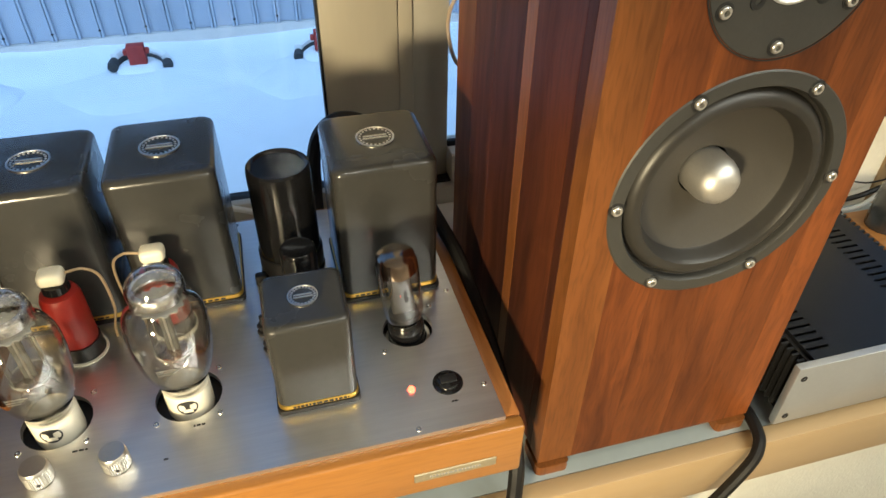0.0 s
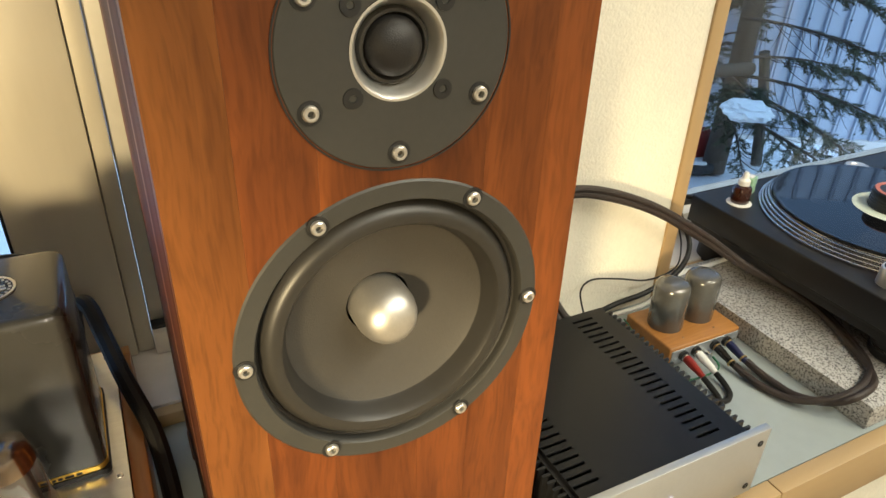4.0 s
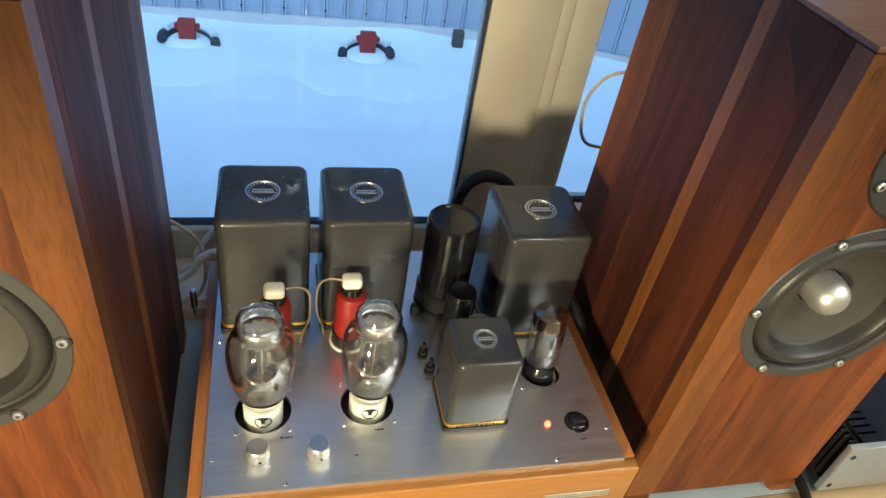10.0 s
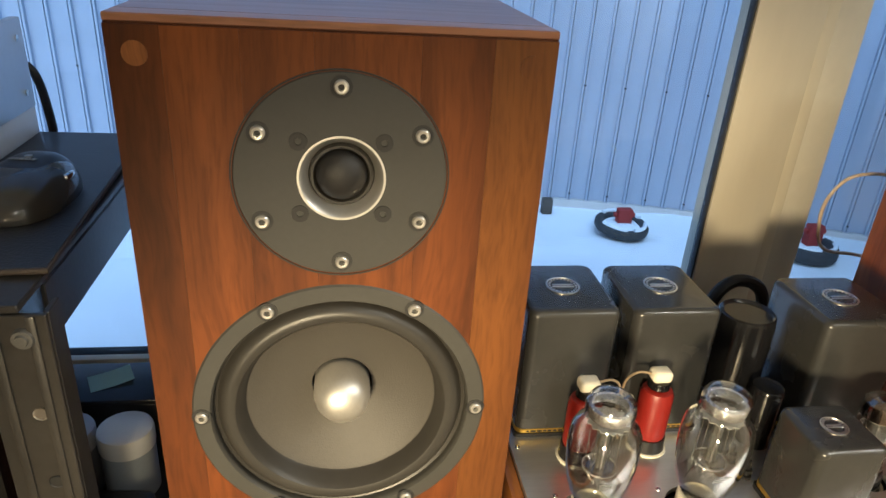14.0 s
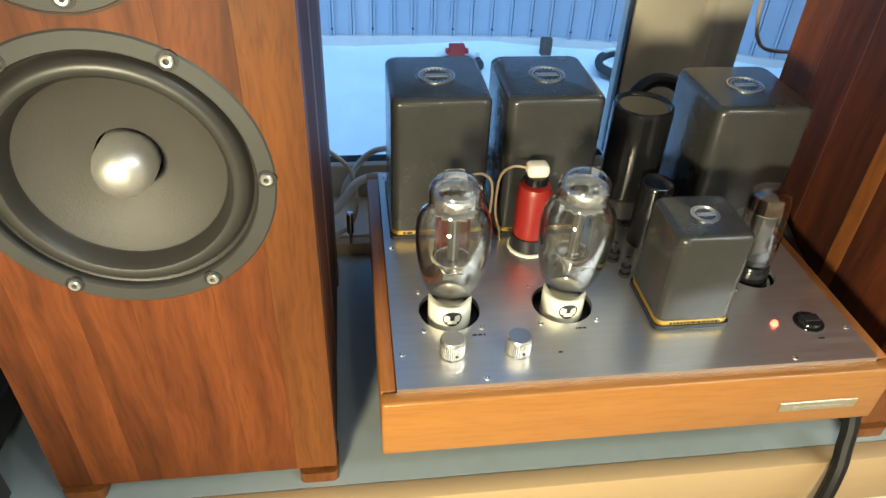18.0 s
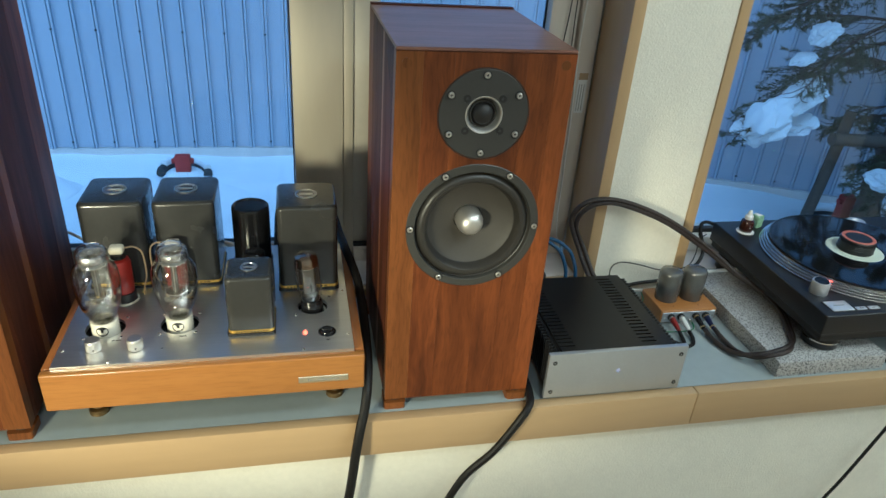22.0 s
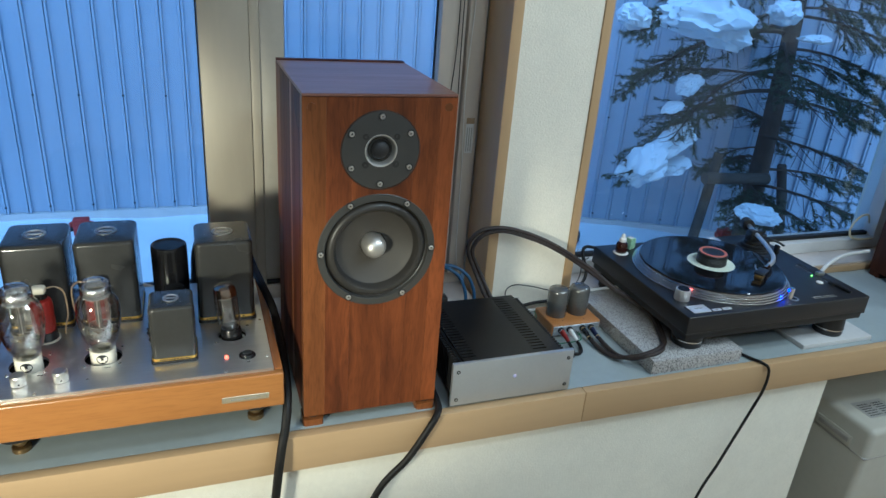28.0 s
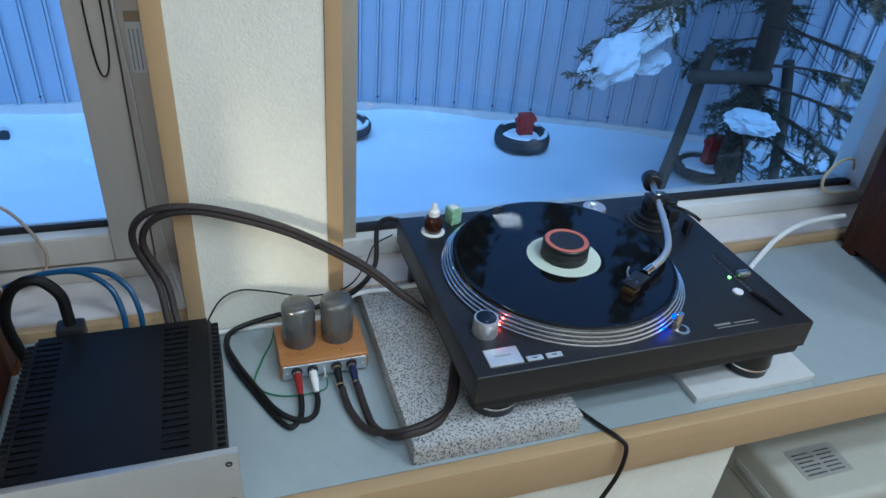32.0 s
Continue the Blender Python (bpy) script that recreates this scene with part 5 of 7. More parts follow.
plug("red phono plug in the phono stage", JACKS[0][0], RED_CAP, 12)
plug("white phono plug in the phono stage", JACKS[1][0], WHITE_PLASTIC, 12)
plug("black phono plug with gold rings in the phono stage", JACKS[2][0], BLACK_GLOSS, 14, True)
plug("dark blue phono plug with gold rings in the phono stage", JACKS[3][0], mat("dark_blue_plastic", (0.012, 0.016, 0.06), 0.3), 14, True)

# ---- slabs under the turntable ----
solid("granite_slab", box(B(), 0.8735, 1.0775, 0.0035, 0.300, SILL, 0.7790, 0.0012), GRANITE, "speckled grey granite slab lying on the sill", "stone slab")
bm = box(B(), 1.2455, 1.4330, 0.0110, 0.135, SILL, 0.7600, 0.001)
solid("white_slab", bm, MARBLE, "thin white stone slab under the turntable foot", "stone slab")
solid("granite_slab", box(B(), 0.868, 1.036, 0.288 + 0.014, 0.3055, SILL, 0.770, 0.001), GRANITE, "narrow speckled granite strip at the back of the sill", "stone slab")

# ---- turntable ----
TT_X = 0.0175   # its place along the sill
tt = thing("turntable", "black direct-drive turntable with a record on its platter", "turntable", (TT_X, 0, 0))
TX0, TX1, TY0, TY1, TZ = 0.9225, 1.3715, 0.0135, 0.352, 0.8570
part("plinth", box(B(), TX0, TX1, TY0, TY1, TZ - 0.036, TZ, 0.0022, 3), PLINTH, tt, "black satin plinth")
part("rubber_base", box(B(), TX0 + 0.004, TX1 - 0.004, TY0 + 0.003, TY1 - 0.004, TZ - 0.052, TZ - 0.0365, 0.003), RUBBER, tt)
part("deck_groove", box(B(), TX0 + 0.0005, TX1 - 0.0005, TY0 + 0.0004, TY1 - 0.0005, TZ - 0.0385, TZ - 0.0355), INK, tt)
for x, y, base in ((0.963, 0.052, 0.7790), (1.331, 0.052, 0.7600), (0.963, 0.318, SILL), (1.331, 0.318, SILL)):
    ft = part("foot", lathe(B(), [(0.0, TZ - 0.0520), (0.028, TZ - 0.0520), (0.029, base + 0.021), (0.0295, base + 0.016), (0.0275, base + 0.014), (0.0275, base + 0.0125), (0.0295, base + 0.011), (0.0290, base + 0.002), (0.027, base), (0.0, base)], 40, "z", (x, y, 0)), BLACK_PLASTIC, tt, "round black screw foot")
    part("foot_ring", lathe(B(), [(0.0278, base + 0.0122), (0.0300, base + 0.0128), (0.0300, base + 0.0150), (0.0278, base + 0.0155)], 40, "z", (x, y, 0)), CHROME, ft, "bright metal ring")
PCX, PCY = 1.1040, 0.1850
PR = 0.1595
prof = [(PR - 0.004, TZ + 0.0006)]
grooves = B()
bm = B()
for k in range(4):
    r0, z0 = PR - 0.0031 * k, TZ + 0.0010 + 0.0038 * k
    prof += [(r0, z0), (r0, z0 + 0.0024), (r0 - 0.0019, z0 + 0.0031), (r0 - 0.0031, z0 + 0.0031)]
    lathe(grooves, [(r0 - 0.0018, z0 + 0.0033), (r0 - 0.0030, z0 + 0.0034)], 128, "z", (PCX, PCY, 0))
    for j in range(270):
        a = 2 * math.pi * (j + 0.3 * k) / 270
        c, s_ = math.cos(a), math.sin(a)
        q = [(r0 * c - 0.0008 * s_ * u + 0.0001 * c, r0 * s_ + 0.0008 * c * u + 0.0001 * s_, z0 + 0.0013 + 0.0006 * v) for u, v in ((-1, -1), (1, -1), (1, 1), (-1, 1))]
        bm.faces.new([bm.verts.new((PCX + p[0], PCY + p[1], p[2])) for p in q])
prof += [(PR - 0.0126, TZ + 0.0164), (0.0, TZ + 0.0164)]
pl = part("platter", lathe(B(), prof, 128, "z", (PCX, PCY, 0)), PLATTER, tt, "bright stepped aluminium platter")
part("rim_groove", grooves, INK, pl, "dark groove between the rings")
dots = part("strobe_dots", bm, BLACK_METAL, pl)
tagged(dots, kind="stuff")
part("mat_rim", lathe(B(), [(0.1440, TZ + 0.0165), (0.1440, TZ + 0.0188), (0.10, TZ + 0.0188)], 96, "z", (PCX, PCY, 0)), RUBBER, pl)
rec = thing("record", "glossy black vinyl record with a pale label on the platter", "record", (PCX + TT_X, PCY, TZ + 0.0190))
prof = [(0.1455, 0.0), (0.1460, 0.0006), (0.1455, 0.0013), (0.1435, 0.0014)]
for band in (0.1420, 0.1265, 0.1040, 0.0885, 0.0700, 0.0545):
    prof += [(band, 0.0012), (band - 0.0008, 0.0012)]
prof += [(0.050, 0.0014), (0.0, 0.0014)]
part("vinyl_disc", lathe(B(), prof, 128, "z"), VINYL_GROOVED, rec)
part("label", lathe(B(), [(0.0485, 0.0015), (0.0485, 0.0017), (0.0, 0.0017)], 64, "z"), LABEL_WHITE, rec, "pale green paper label")
cl = thing("record_clamp", "black rubber record weight with a rose ring, on the record", "record weight", (PCX + TT_X, PCY, TZ + 0.0207))
part("weight_body", lathe(B(), [(0.0, 0.0), (0.0300, 0.0), (0.0312, 0.002), (0.0300, 0.006), (0.0306, 0.0080), (0.0298, 0.0095), (0.0306, 0.0115), (0.0298, 0.0130), (0.0306, 0.0150), (0.0298, 0.0165), (0.0306, 0.0190), (0.0300, 0.0220), (0.0280, 0.0236), (0.0, 0.0238)], 56, "z"), BLACK_PLASTIC, cl)
part("rose_ring", lathe(B(), [(0.0283, 0.0236), (0.0280, 0.0242), (0.0228, 0.0243), (0.0225, 0.0237)], 56, "z"), PINK, cl, "rose-coloured ring")
# controls
kn = part("power_knob", lathe(B(), [(0.0148, TZ), (0.0150, TZ + 0.001), (0.0144, TZ + 0.0200), (0.0138, TZ + 0.0215), (0.0115, TZ + 0.0217), (0.0, TZ + 0.0215)], 40, "z", (0.9575, 0.0840, 0)), CHROME_TUBE, tt, "round aluminium power knob")
part("knob_cap", lathe(B(), [(0.0118, TZ + 0.0217), (0.0116, TZ + 0.0226), (0.0, TZ + 0.0226)], 32, "z", (0.9575, 0.0840, 0)), BLACK_GLOSS, kn)
part("strobe_lamp", cyl(B(), 0.0030, 0.0, 0.0035, 12, "x", (0.9700, 0.0860, TZ + 0.006)), LED_RED, kn, "red strobe light")
bt = part("start_button", box(B(), 0.9425, 0.9825, 0.0255, 0.0525, TZ, TZ + 0.0022, 0.0008), BUTTON, tt, "silver start button")
part("button_frame", box(B(), 0.9405, 0.9845, 0.0238, 0.0542, TZ - 0.0006, TZ + 0.0008, 0.0004, 1), INK, tt)
bars("button_lettering", bt, GREY_INK, 0.953, 0.0385, TZ + 0.0023, 0.019, 0.0022, 6, 9, "z")
for x in (0.9965, 1.0200):
    b_ = part("speed_button", box(B(), x - 0.0095, x + 0.0095, 0.0255, 0.0330, TZ, TZ + 0.0020, 0.0005), BUTTON, tt, "small silver speed button")
    part("button_frame", box(B(), x - 0.0108, x + 0.0108, 0.0242, 0.0343, TZ - 0.0006, TZ + 0.0008, 0.0003, 1), INK, tt)
    bars("button_lettering", b_, INK, x - 0.003, 0.0282, TZ + 0.0021, 0.006, 0.0016, 2, 3, "z")
sl = part("stylus_light", lathe(B(), [(0.0, TZ + 0.0225), (0.0052, TZ + 0.0220), (0.0056, TZ + 0.0205), (0.0056, TZ + 0.0012), (0.0060, TZ)], 24, "z", (1.1865, 0.0420, 0)), CHROME, tt, "bright pop-up light post")
part("light_collar", lathe(B(), [(0.0098, TZ), (0.0098, TZ + 0.0010), (0.0062, TZ + 0.0012)], 24, "z", (1.1925, 0.0375, 0)), SATIN, sl)
part("blue_lamp", cyl(B(), 0.0028, 0.0, 0.0014, 10, "x", (1.1795, 0.0435, TZ + 0.0170)), LED_BLUE, sl, "blue light")
# pitch slider
part("slider_slot", box(B(), 1.3390, 1.3490, 0.0600, 0.1780, TZ - 0.0004, TZ + 0.0007, 0.0003, 1), INK, tt, "long black slider slot")
part("slider_scale", box(B(), 1.3290, 1.3372, 0.0640, 0.1740, TZ - 0.0004, TZ + 0.0003), BLACK_METAL, tt)
bm = B()
for k in range(17):
    y = 0.068 + k * 0.0064
    box(bm, 1.3305, 1.3305 + (0.005 if k % 4 == 0 else 0.003), y, y + 0.0005, TZ + 0.0003, TZ + 0.0006)
part("scale_marks", bm, GREY_INK, tt)
cp = part("slider_cap", box(B(), 1.3345, 1.3525, 0.1130, 0.1235, TZ + 0.001, TZ + 0.0085, 0.0015), SATIN, tt, "ribbed aluminium slider cap")
part("cap_groove", box(B(), 1.3350, 1.3520, 0.1178, 0.1188, TZ + 0.0083, TZ + 0.0088), INK, cp)
part("pitch_lamp", cyl(B(), 0.0022, TZ, TZ + 0.0014, 12, "z", (1.3235, 0.1195, 0)), LED_GREEN, tt, "lit green lamp")
part("reset_button", lathe(B(), [(0.0070, TZ), (0.0068, TZ + 0.0018), (0.0060, TZ + 0.0022), (0.0, TZ + 0.0022)], 24, "z", (1.3135, 0.0885, 0)), WHITE_PLASTIC, tt, "round white button")
part("headshell_rest", tube(B(), [(1.3285, 0.0800, TZ + 0.004), (1.3330, 0.0650, TZ + 0.0045), (1.3370, 0.0480, TZ + 0.003), (1.3390, 0.0330, TZ + 0.002)], 0.0034, 10, 6), BLACK_PLASTIC, tt, "black lever lying on the deck")
bars("deck_lettering", tt, GREY_INK, 1.2380, 0.0330, TZ + 0.0003, 0.022, 0.0030, 7, 21, "z")
bars("deck_lettering", tt, GREY_INK, 1.2660, 0.0335, TZ + 0.0003, 0.030, 0.0014, 10, 22, "z")
bars("deck_lettering", tt, GREY_INK, 1.2380, 0.0285, TZ + 0.0003, 0.060, 0.0010, 20, 23, "z")
# single adaptor in the deck corner
ad = part("adaptor", lathe(B(), [(0.0175, TZ), (0.0175, TZ + 0.0080), (0.0165, TZ + 0.0095), (0.0105, TZ + 0.0095), (0.0085, TZ + 0.0075), (0.0050, TZ + 0.0078), (0.0040, TZ + 0.0095), (0.0, TZ + 0.0095)], 40, "z", (1.2230, 0.3170, 0)), CHROME_TUBE, tt, "bright metal record adaptor")
# tonearm
AXX, AYY = 1.3000, 0.2760
arm = thing("tonearm", "silver curved tonearm with a black headshell, mounted on the turntable", "tonearm", (AXX + TT_X, AYY, TZ))
part("arm_base", lathe(B(), [(0.0400, 0.0), (0.0400, 0.0022), (0.0385, 0.0030), (0.0330, 0.0030), (0.0325, 0.0050), (0.0290, 0.0060), (0.0, 0.0060)], 56, "z"), BLACK_METAL, arm, "black round arm base")
part("height_ring", lathe(B(), [(0.0270, 0.0060), (0.0270, 0.0120), (0.0255, 0.0130), (0.0200, 0.0130), (0.0200, 0.0200), (0.0180, 0.0210), (0.0, 0.0210)], 48, "z"), BLACK_PLASTIC, arm)
bm = B()
for k in range(60):
    a = 2 * math.pi * k / 60
    box(bm, 0.0352 * math.cos(a) - 0.0003, 0.0352 * math.cos(a) + 0.0003, 0.0352 * math.sin(a) - 0.0003, 0.0352 * math.sin(a) + 0.0003, 0.0030, 0.0033)
part("base_scale", bm, GREY_INK, arm)
gm = part("gimbal", box(B(), -0.0190, 0.0150, -0.0105, 0.0105, 0.0210, 0.0460, 0.004), BLACK_PLASTIC, arm, "black bearing yoke")
part("bearing_cap", cyl(B(), 0.0060, 0.0440, 0.0480, 20, "z", (-0.002, 0, 0), 0.001), CHROME, gm)
part("bearing_pin", cyl(B(), 0.0040, -0.0150, -0.0100, 16, "y", (0, 0, 0.034), 0.001), CHROME, gm)
part("bearing_pin", cyl(B(), 0.0040, 0.0100, 0.0150, 16, "y", (0, 0, 0.034), 0.001), CHROME, gm)
part("arm_tube", tube(B(), [(0.004, 0.012, 0.0390), (-0.010, -0.020, 0.0385), (-0.0245, -0.055, 0.0375), (-0.0440, -0.0950, 0.0365), (-0.0620, -0.1230, 0.0355), (-0.0840, -0.1430, 0.0345), (-0.1120, -0.1590, 0.0335)], 0.0046, 16, 12), CHROME_TUBE, arm, "curved silver arm tube")
part("shell_collar", tube(B(), [(-0.108, -0.157, 0.0337), (-0.123, -0.165, 0.0330)], 0.0058, 16, 2), CHROME, arm)
bm = box(B(), -0.0100, 0.0100, -0.0290, 0.0090, -0.0030, 0.0020, 0.0015)
bmesh.ops.rotate(bm, verts=bm.verts, cent=(0, 0, 0), matrix=Matrix.Rotation(radians(-60), 3, "Z"))
bmesh.ops.translate(bm, verts=bm.verts, vec=(-0.1330, -0.1710, 0.0335))
hs = part("headshell", bm, BLACK_PLASTIC, arm, "black headshell")
bm = box(B(), -0.0080, 0.0080, -0.0270, -0.0080, -0.0130, -0.0031, 0.001)
bmesh.ops.rotate(bm, verts=bm.verts, cent=(0, 0, 0), matrix=Matrix.Rotation(radians(-60), 3, "Z"))
bmesh.ops.translate(bm, verts=bm.verts, vec=(-0.1330, -0.1710, 0.0335))
part("cartridge", bm, BRASS, arm, "brass-coloured cartridge")
for du, dv in ((-0.005, -0.018), (0.005, -0.018)):
    bm = lathe(B(), [(0.0014, 0.0), (0.0014, 0.0016), (0.0, 0.0018)], 10, "z", (du, dv, 0.0020))
    bmesh.ops.rotate(bm, verts=bm.verts, cent=(0, 0, 0), matrix=Matrix.Rotation(radians(-60), 3, "Z"))
    bmesh.ops.translate(bm, verts=bm.verts, vec=(-0.1330, -0.1710, 0.0335))
    part("shell_screw", bm, CHROME, hs)
part("finger_lift", tube(B(), [(-0.148, -0.170, 0.0345), (-0.146, -0.162, 0.0360), (-0.140, -0.155, 0.0385)], 0.0013, 8, 5), SATIN, hs)
part("rear_shaft", tube(B(), [(0.004, 0.010, 0.0390), (0.018, 0.044, 0.0398)], 0.0048, 14, 2), SATIN, arm)
bm = lathe(B(), [(0.0, 0.0), (0.0125, 0.0), (0.0140, 0.0015), (0.0140, 0.0060), (0.0132, 0.0070), (0.0140, 0.0080), (0.0140, 0.0220), (0.0125, 0.0235), (0.0, 0.0235)], 36, "z")
bmesh.ops.rotate(bm, verts=bm.verts, cent=(0, 0, 0), matrix=Matrix.Rotation(radians(-90), 3, "X"))
bmesh.ops.rotate(bm, verts=bm.verts, cent=(0, 0, 0), matrix=Matrix.Rotation(radians(-22), 3, "Z"))
bmesh.ops.translate(bm, verts=bm.verts, vec=(0.0165, 0.040, 0.0396))
part("counterweight", bm, BLACK_METAL, arm, "black counterweight")
part("cue_lever", tube(B(), [(0.022, -0.004, 0.026), (0.034, -0.020, 0.027), (0.046, -0.034, 0.023), (0.050, -0.044, 0.020)], 0.0026, 10, 6), BLACK_PLASTIC, arm)
part("lift_platform", box(B(), 0.012, 0.030, -0.022, 0.014, 0.006, 0.0265, 0.003), BLACK_PLASTIC, arm)
part("antiskate_knob", lathe(B(), [(0.0095, 0.020), (0.0095, 0.029), (0.0080, 0.0305), (0.0, 0.0305)], 28, "z", (0.031, 0.006, 0)), BLACK_METAL, arm)
part("arm_rest", box(B(), 0.026, 0.034, -0.050, -0.038, 0.0015, 0.024, 0.002), BLACK_PLASTIC, arm)

# things on the deck
bo = thing("dropper_bottle", "small amber bottle with a white dropper cap, on the turntable", "bottle", (0.9625 + TT_X, 0.3060, TZ))
part("glass_body", lathe(B(), [(0.0, 0.0), (0.0115, 0.0), (0.0125, 0.0015), (0.0125, 0.0190), (0.0110, 0.0225), (0.0070, 0.0245), (0.0068, 0.0262)], 32, "z", (0, 0, 0.0022)), AMBER, bo)
part("cap", lathe(B(), [(0.0078, 0.0275), (0.0078, 0.0340), (0.0062, 0.0360), (0.0046, 0.0370), (0.0036, 0.0440), (0.0022, 0.0462), (0.0, 0.0464)], 24, "z"), WHITE_PLASTIC, bo, "white dropper cap")
part("coaster", lathe(B(), [(0.0, 0.0), (0.0165, 0.0), (0.0168, 0.0012), (0.0150, 0.0021), (0.0, 0.0021)], 32, "z"), WHITE_PLASTIC, bo, "small white disc under the bottle")
cu = thing("green_cube", "small translucent green cube on the turntable", "cube", (0.9985 + TT_X, 0.3270, TZ), rz=20)
part("cube_body", box(B(), -0.0090, 0.0090, -0.0090, 0.0090, 0.0, 0.0250, 0.0015), GREEN_CUBE, cu)
part("white_cap", box(B(), -0.0060, 0.0060, -0.0060, 0.0060, 0.0248, 0.0262, 0.0008), WHITE_PLASTIC, cu)

# ---- far loudspeaker at the end of the sill ----
fs = thing("far_loudspeaker", "dark wooden loudspeaker standing askew at the end of the sill", "loudspeaker", (1.747, 0.290, SILL), rz=-8)
part("cabinet", box(B(), 0.0, 0.21, -0.275, 0.0, 0.014, 0.512, 0.0008), WALNUT_DARK_SHADED, fs)
for fx in (0.0, 0.18):
    for fy in (-0.272, -0.034):
        part("foot", prism(B(), rounded(fx, fx + 0.030, fy, fy + 0.032, 0.005), 0.0, 0.0142), WALNUT_DARK_SHADED, fs)

# ---- cables ----
def cable(name, pts, r, material, label, seg=10, steps=10, group=""):
    return solid(name, tube(B(), pts, r, seg, steps), material, label, "cable", group)


for k, (dx, dz) in enumerate(((0.0, 0.0), (0.010, -0.007))):
    cable("signal_cable", [(0.6320 + 0.016 * k, 0.214, 0.812), (0.6280 + dx, 0.226, 0.820), (0.6200 + dx, 0.262, 0.850), (0.6000 + dx, 0.275, 0.905 + dz), (0.6120 + dx, 0.272, 0.938 + dz), (0.6450 + dx, 0.268, 0.951 + dz), (0.7000, 0.266, 0.943 + dz), (0.7800, 0.262, 0.910 + dz), (0.8644, 0.250, 0.858 + dz), (0.9175, 0.222, 0.818 + dz * 0.5), (0.9575, 0.185, 0.794), (0.9665 - dx * 0.5, 0.140, 0.7875), (0.9505 - dx * 0.6, 0.092, 0.7850), (0.9305 - dx * 0.6, 0.052 - dx * 0.4, 0.7838), (0.9026, 0.034 - dx * 0.8, 0.7838), (0.8708, 0.030 - dx * 0.8, 0.7790 + 0.002 * k), (0.8495 + dx * 0.5, 0.042 - dx * 0.6, 0.768), (0.8325 + dx, 0.064, 0.7580), (0.8229 + 0.017 * k, 0.092, 0.7555), (0.8195 + 0.019 * k, 0.116, 0.7565), (0.8192 + 0.019 * k, 0.131, 0.7585)], 0.0043, CABLE_BROWN, "brown braided signal cable looping over the sill", group="signal cables")
for k, x in enumerate((JACKS[0][0], JACKS[1][0])):
    cable("phono_cable", [(x + PH_X, 0.1295, 0.7585), (x + PH_X - 0.001, 0.116, 0.7558), (x + PH_X - 0.005 - 0.003 * k, 0.100, 0.7535), (x + PH_X - 0.018 - 0.006 * k, 0.088 + 0.008 * k, 0.7535), (x + PH_X - 0.034 - 0.014 * k, 0.112, 0.7535 + 0.004 * k), (0.7156 + 0.004 * k, 0.156, 0.7540 + 0.004 * k), (0.6960 + 0.004 * k, 0.205, 0.7550 + 0.003 * k), (0.6900, 0.243, 0.7570 + 0.003 * k), (0.7024, 0.266, 0.762), (0.7540, 0.274, 0.770), (0.8113, 0.276, 0.774), (0.8644, 0.280, 0.790 + 0.002 * k), (0.8962, 0.300, 0.815), (0.9090, 0.345, 0.842 + 0.004 * k), (0.9255, 0.360, 0.852), (0.9475, 0.358, 0.848)], 0.0034, CABLE, "black phono cable running behind the turntable", group="phono cables")
cable("earth_wire", [(0.8033, 0.150, 0.7625), (0.7964, 0.135, 0.757), (0.7480, 0.140, 0.753), (0.7192, 0.165, 0.753), (0.7288, 0.200, 0.756), (0.7444, 0.225, 0.766), (0.7504, 0.246, 0.768)], 0.0011, CABLE_GREEN, "thin green earth wire on the sill", 8)
cable("thin_wire", [(0.6550, 0.205, 0.800), (0.6680, 0.225, 0.806), (0.6880, 0.262, 0.815), (0.7144, 0.276, 0.817), (0.7504, 0.272, 0.812), (0.8006, 0.268, 0.800), (0.8516, 0.275, 0.802), (0.8814, 0.300, 0.815), (0.9016, 0.330, 0.828), (0.9355, 0.358, 0.825)], 0.0011, CABLE, "thin black wire along the pillar", 8)
cable("white_cable", [(0.4900, 0.260, 0.7535), (0.5600, 0.276, 0.7535), (0.6400, 0.272, 0.7535), (0.7240, 0.276, 0.7535), (0.8113, 0.276, 0.754), (0.8644, 0.282, 0.782), (0.9225, 0.284, 0.7825), (0.9925, 0.290, 0.7825), (1.0575, 0.298, 0.7825), (1.1075, 0.302, 0.756), (1.2175, 0.300, 0.7535)], 0.0032, CABLE_WHITE, "white cable lying along the back of the sill")
cable("white_cable", [(1.3895, 0.250, 0.756), (1.4375, 0.232, 0.7540), (1.4875, 0.235, 0.756), (1.5375, 0.262, 0.766), (1.5975, 0.290, 0.785), (1.6575, 0.300, 0.802), (1.7400, 0.300, 0.808)], 0.0046, CABLE_WHITE, "thick white cable rising to the far loudspeaker")
cable("yellow_wire", [(1.835, 0.395, 0.845), (1.815, 0.388, 0.870), (1.785, 0.386, 0.868), (1.765, 0.388, 0.840), (1.772, 0.388, 0.812), (1.800, 0.386, 0.8015), (1.850, 0.384, 0.8015)], 0.0028, CABLE_YELLOW, "pale yellow wire loop at the window corner")
cable("mains_cable", [(0.470, 0.245, 0.7570), (0.462, 0.240, 0.800), (0.462, 0.232, 0.848), (0.478, 0.226, 0.888), (0.505, 0.222, 0.901), (0.524, 0.221, 0.880), (0.5265, 0.2205, 0.852), (0.5265, 0.2195, 0.838)], 0.0062, CABLE, "thick black mains cable plugged into the power amplifier")
solid("mains_plug", box(B(), 0.512, 0.541, 0.2085, 0.230, 0.818, 0.8395, 0.003), BLACK_PLASTIC, "black mains plug at the back of the power amplifier", "plug")
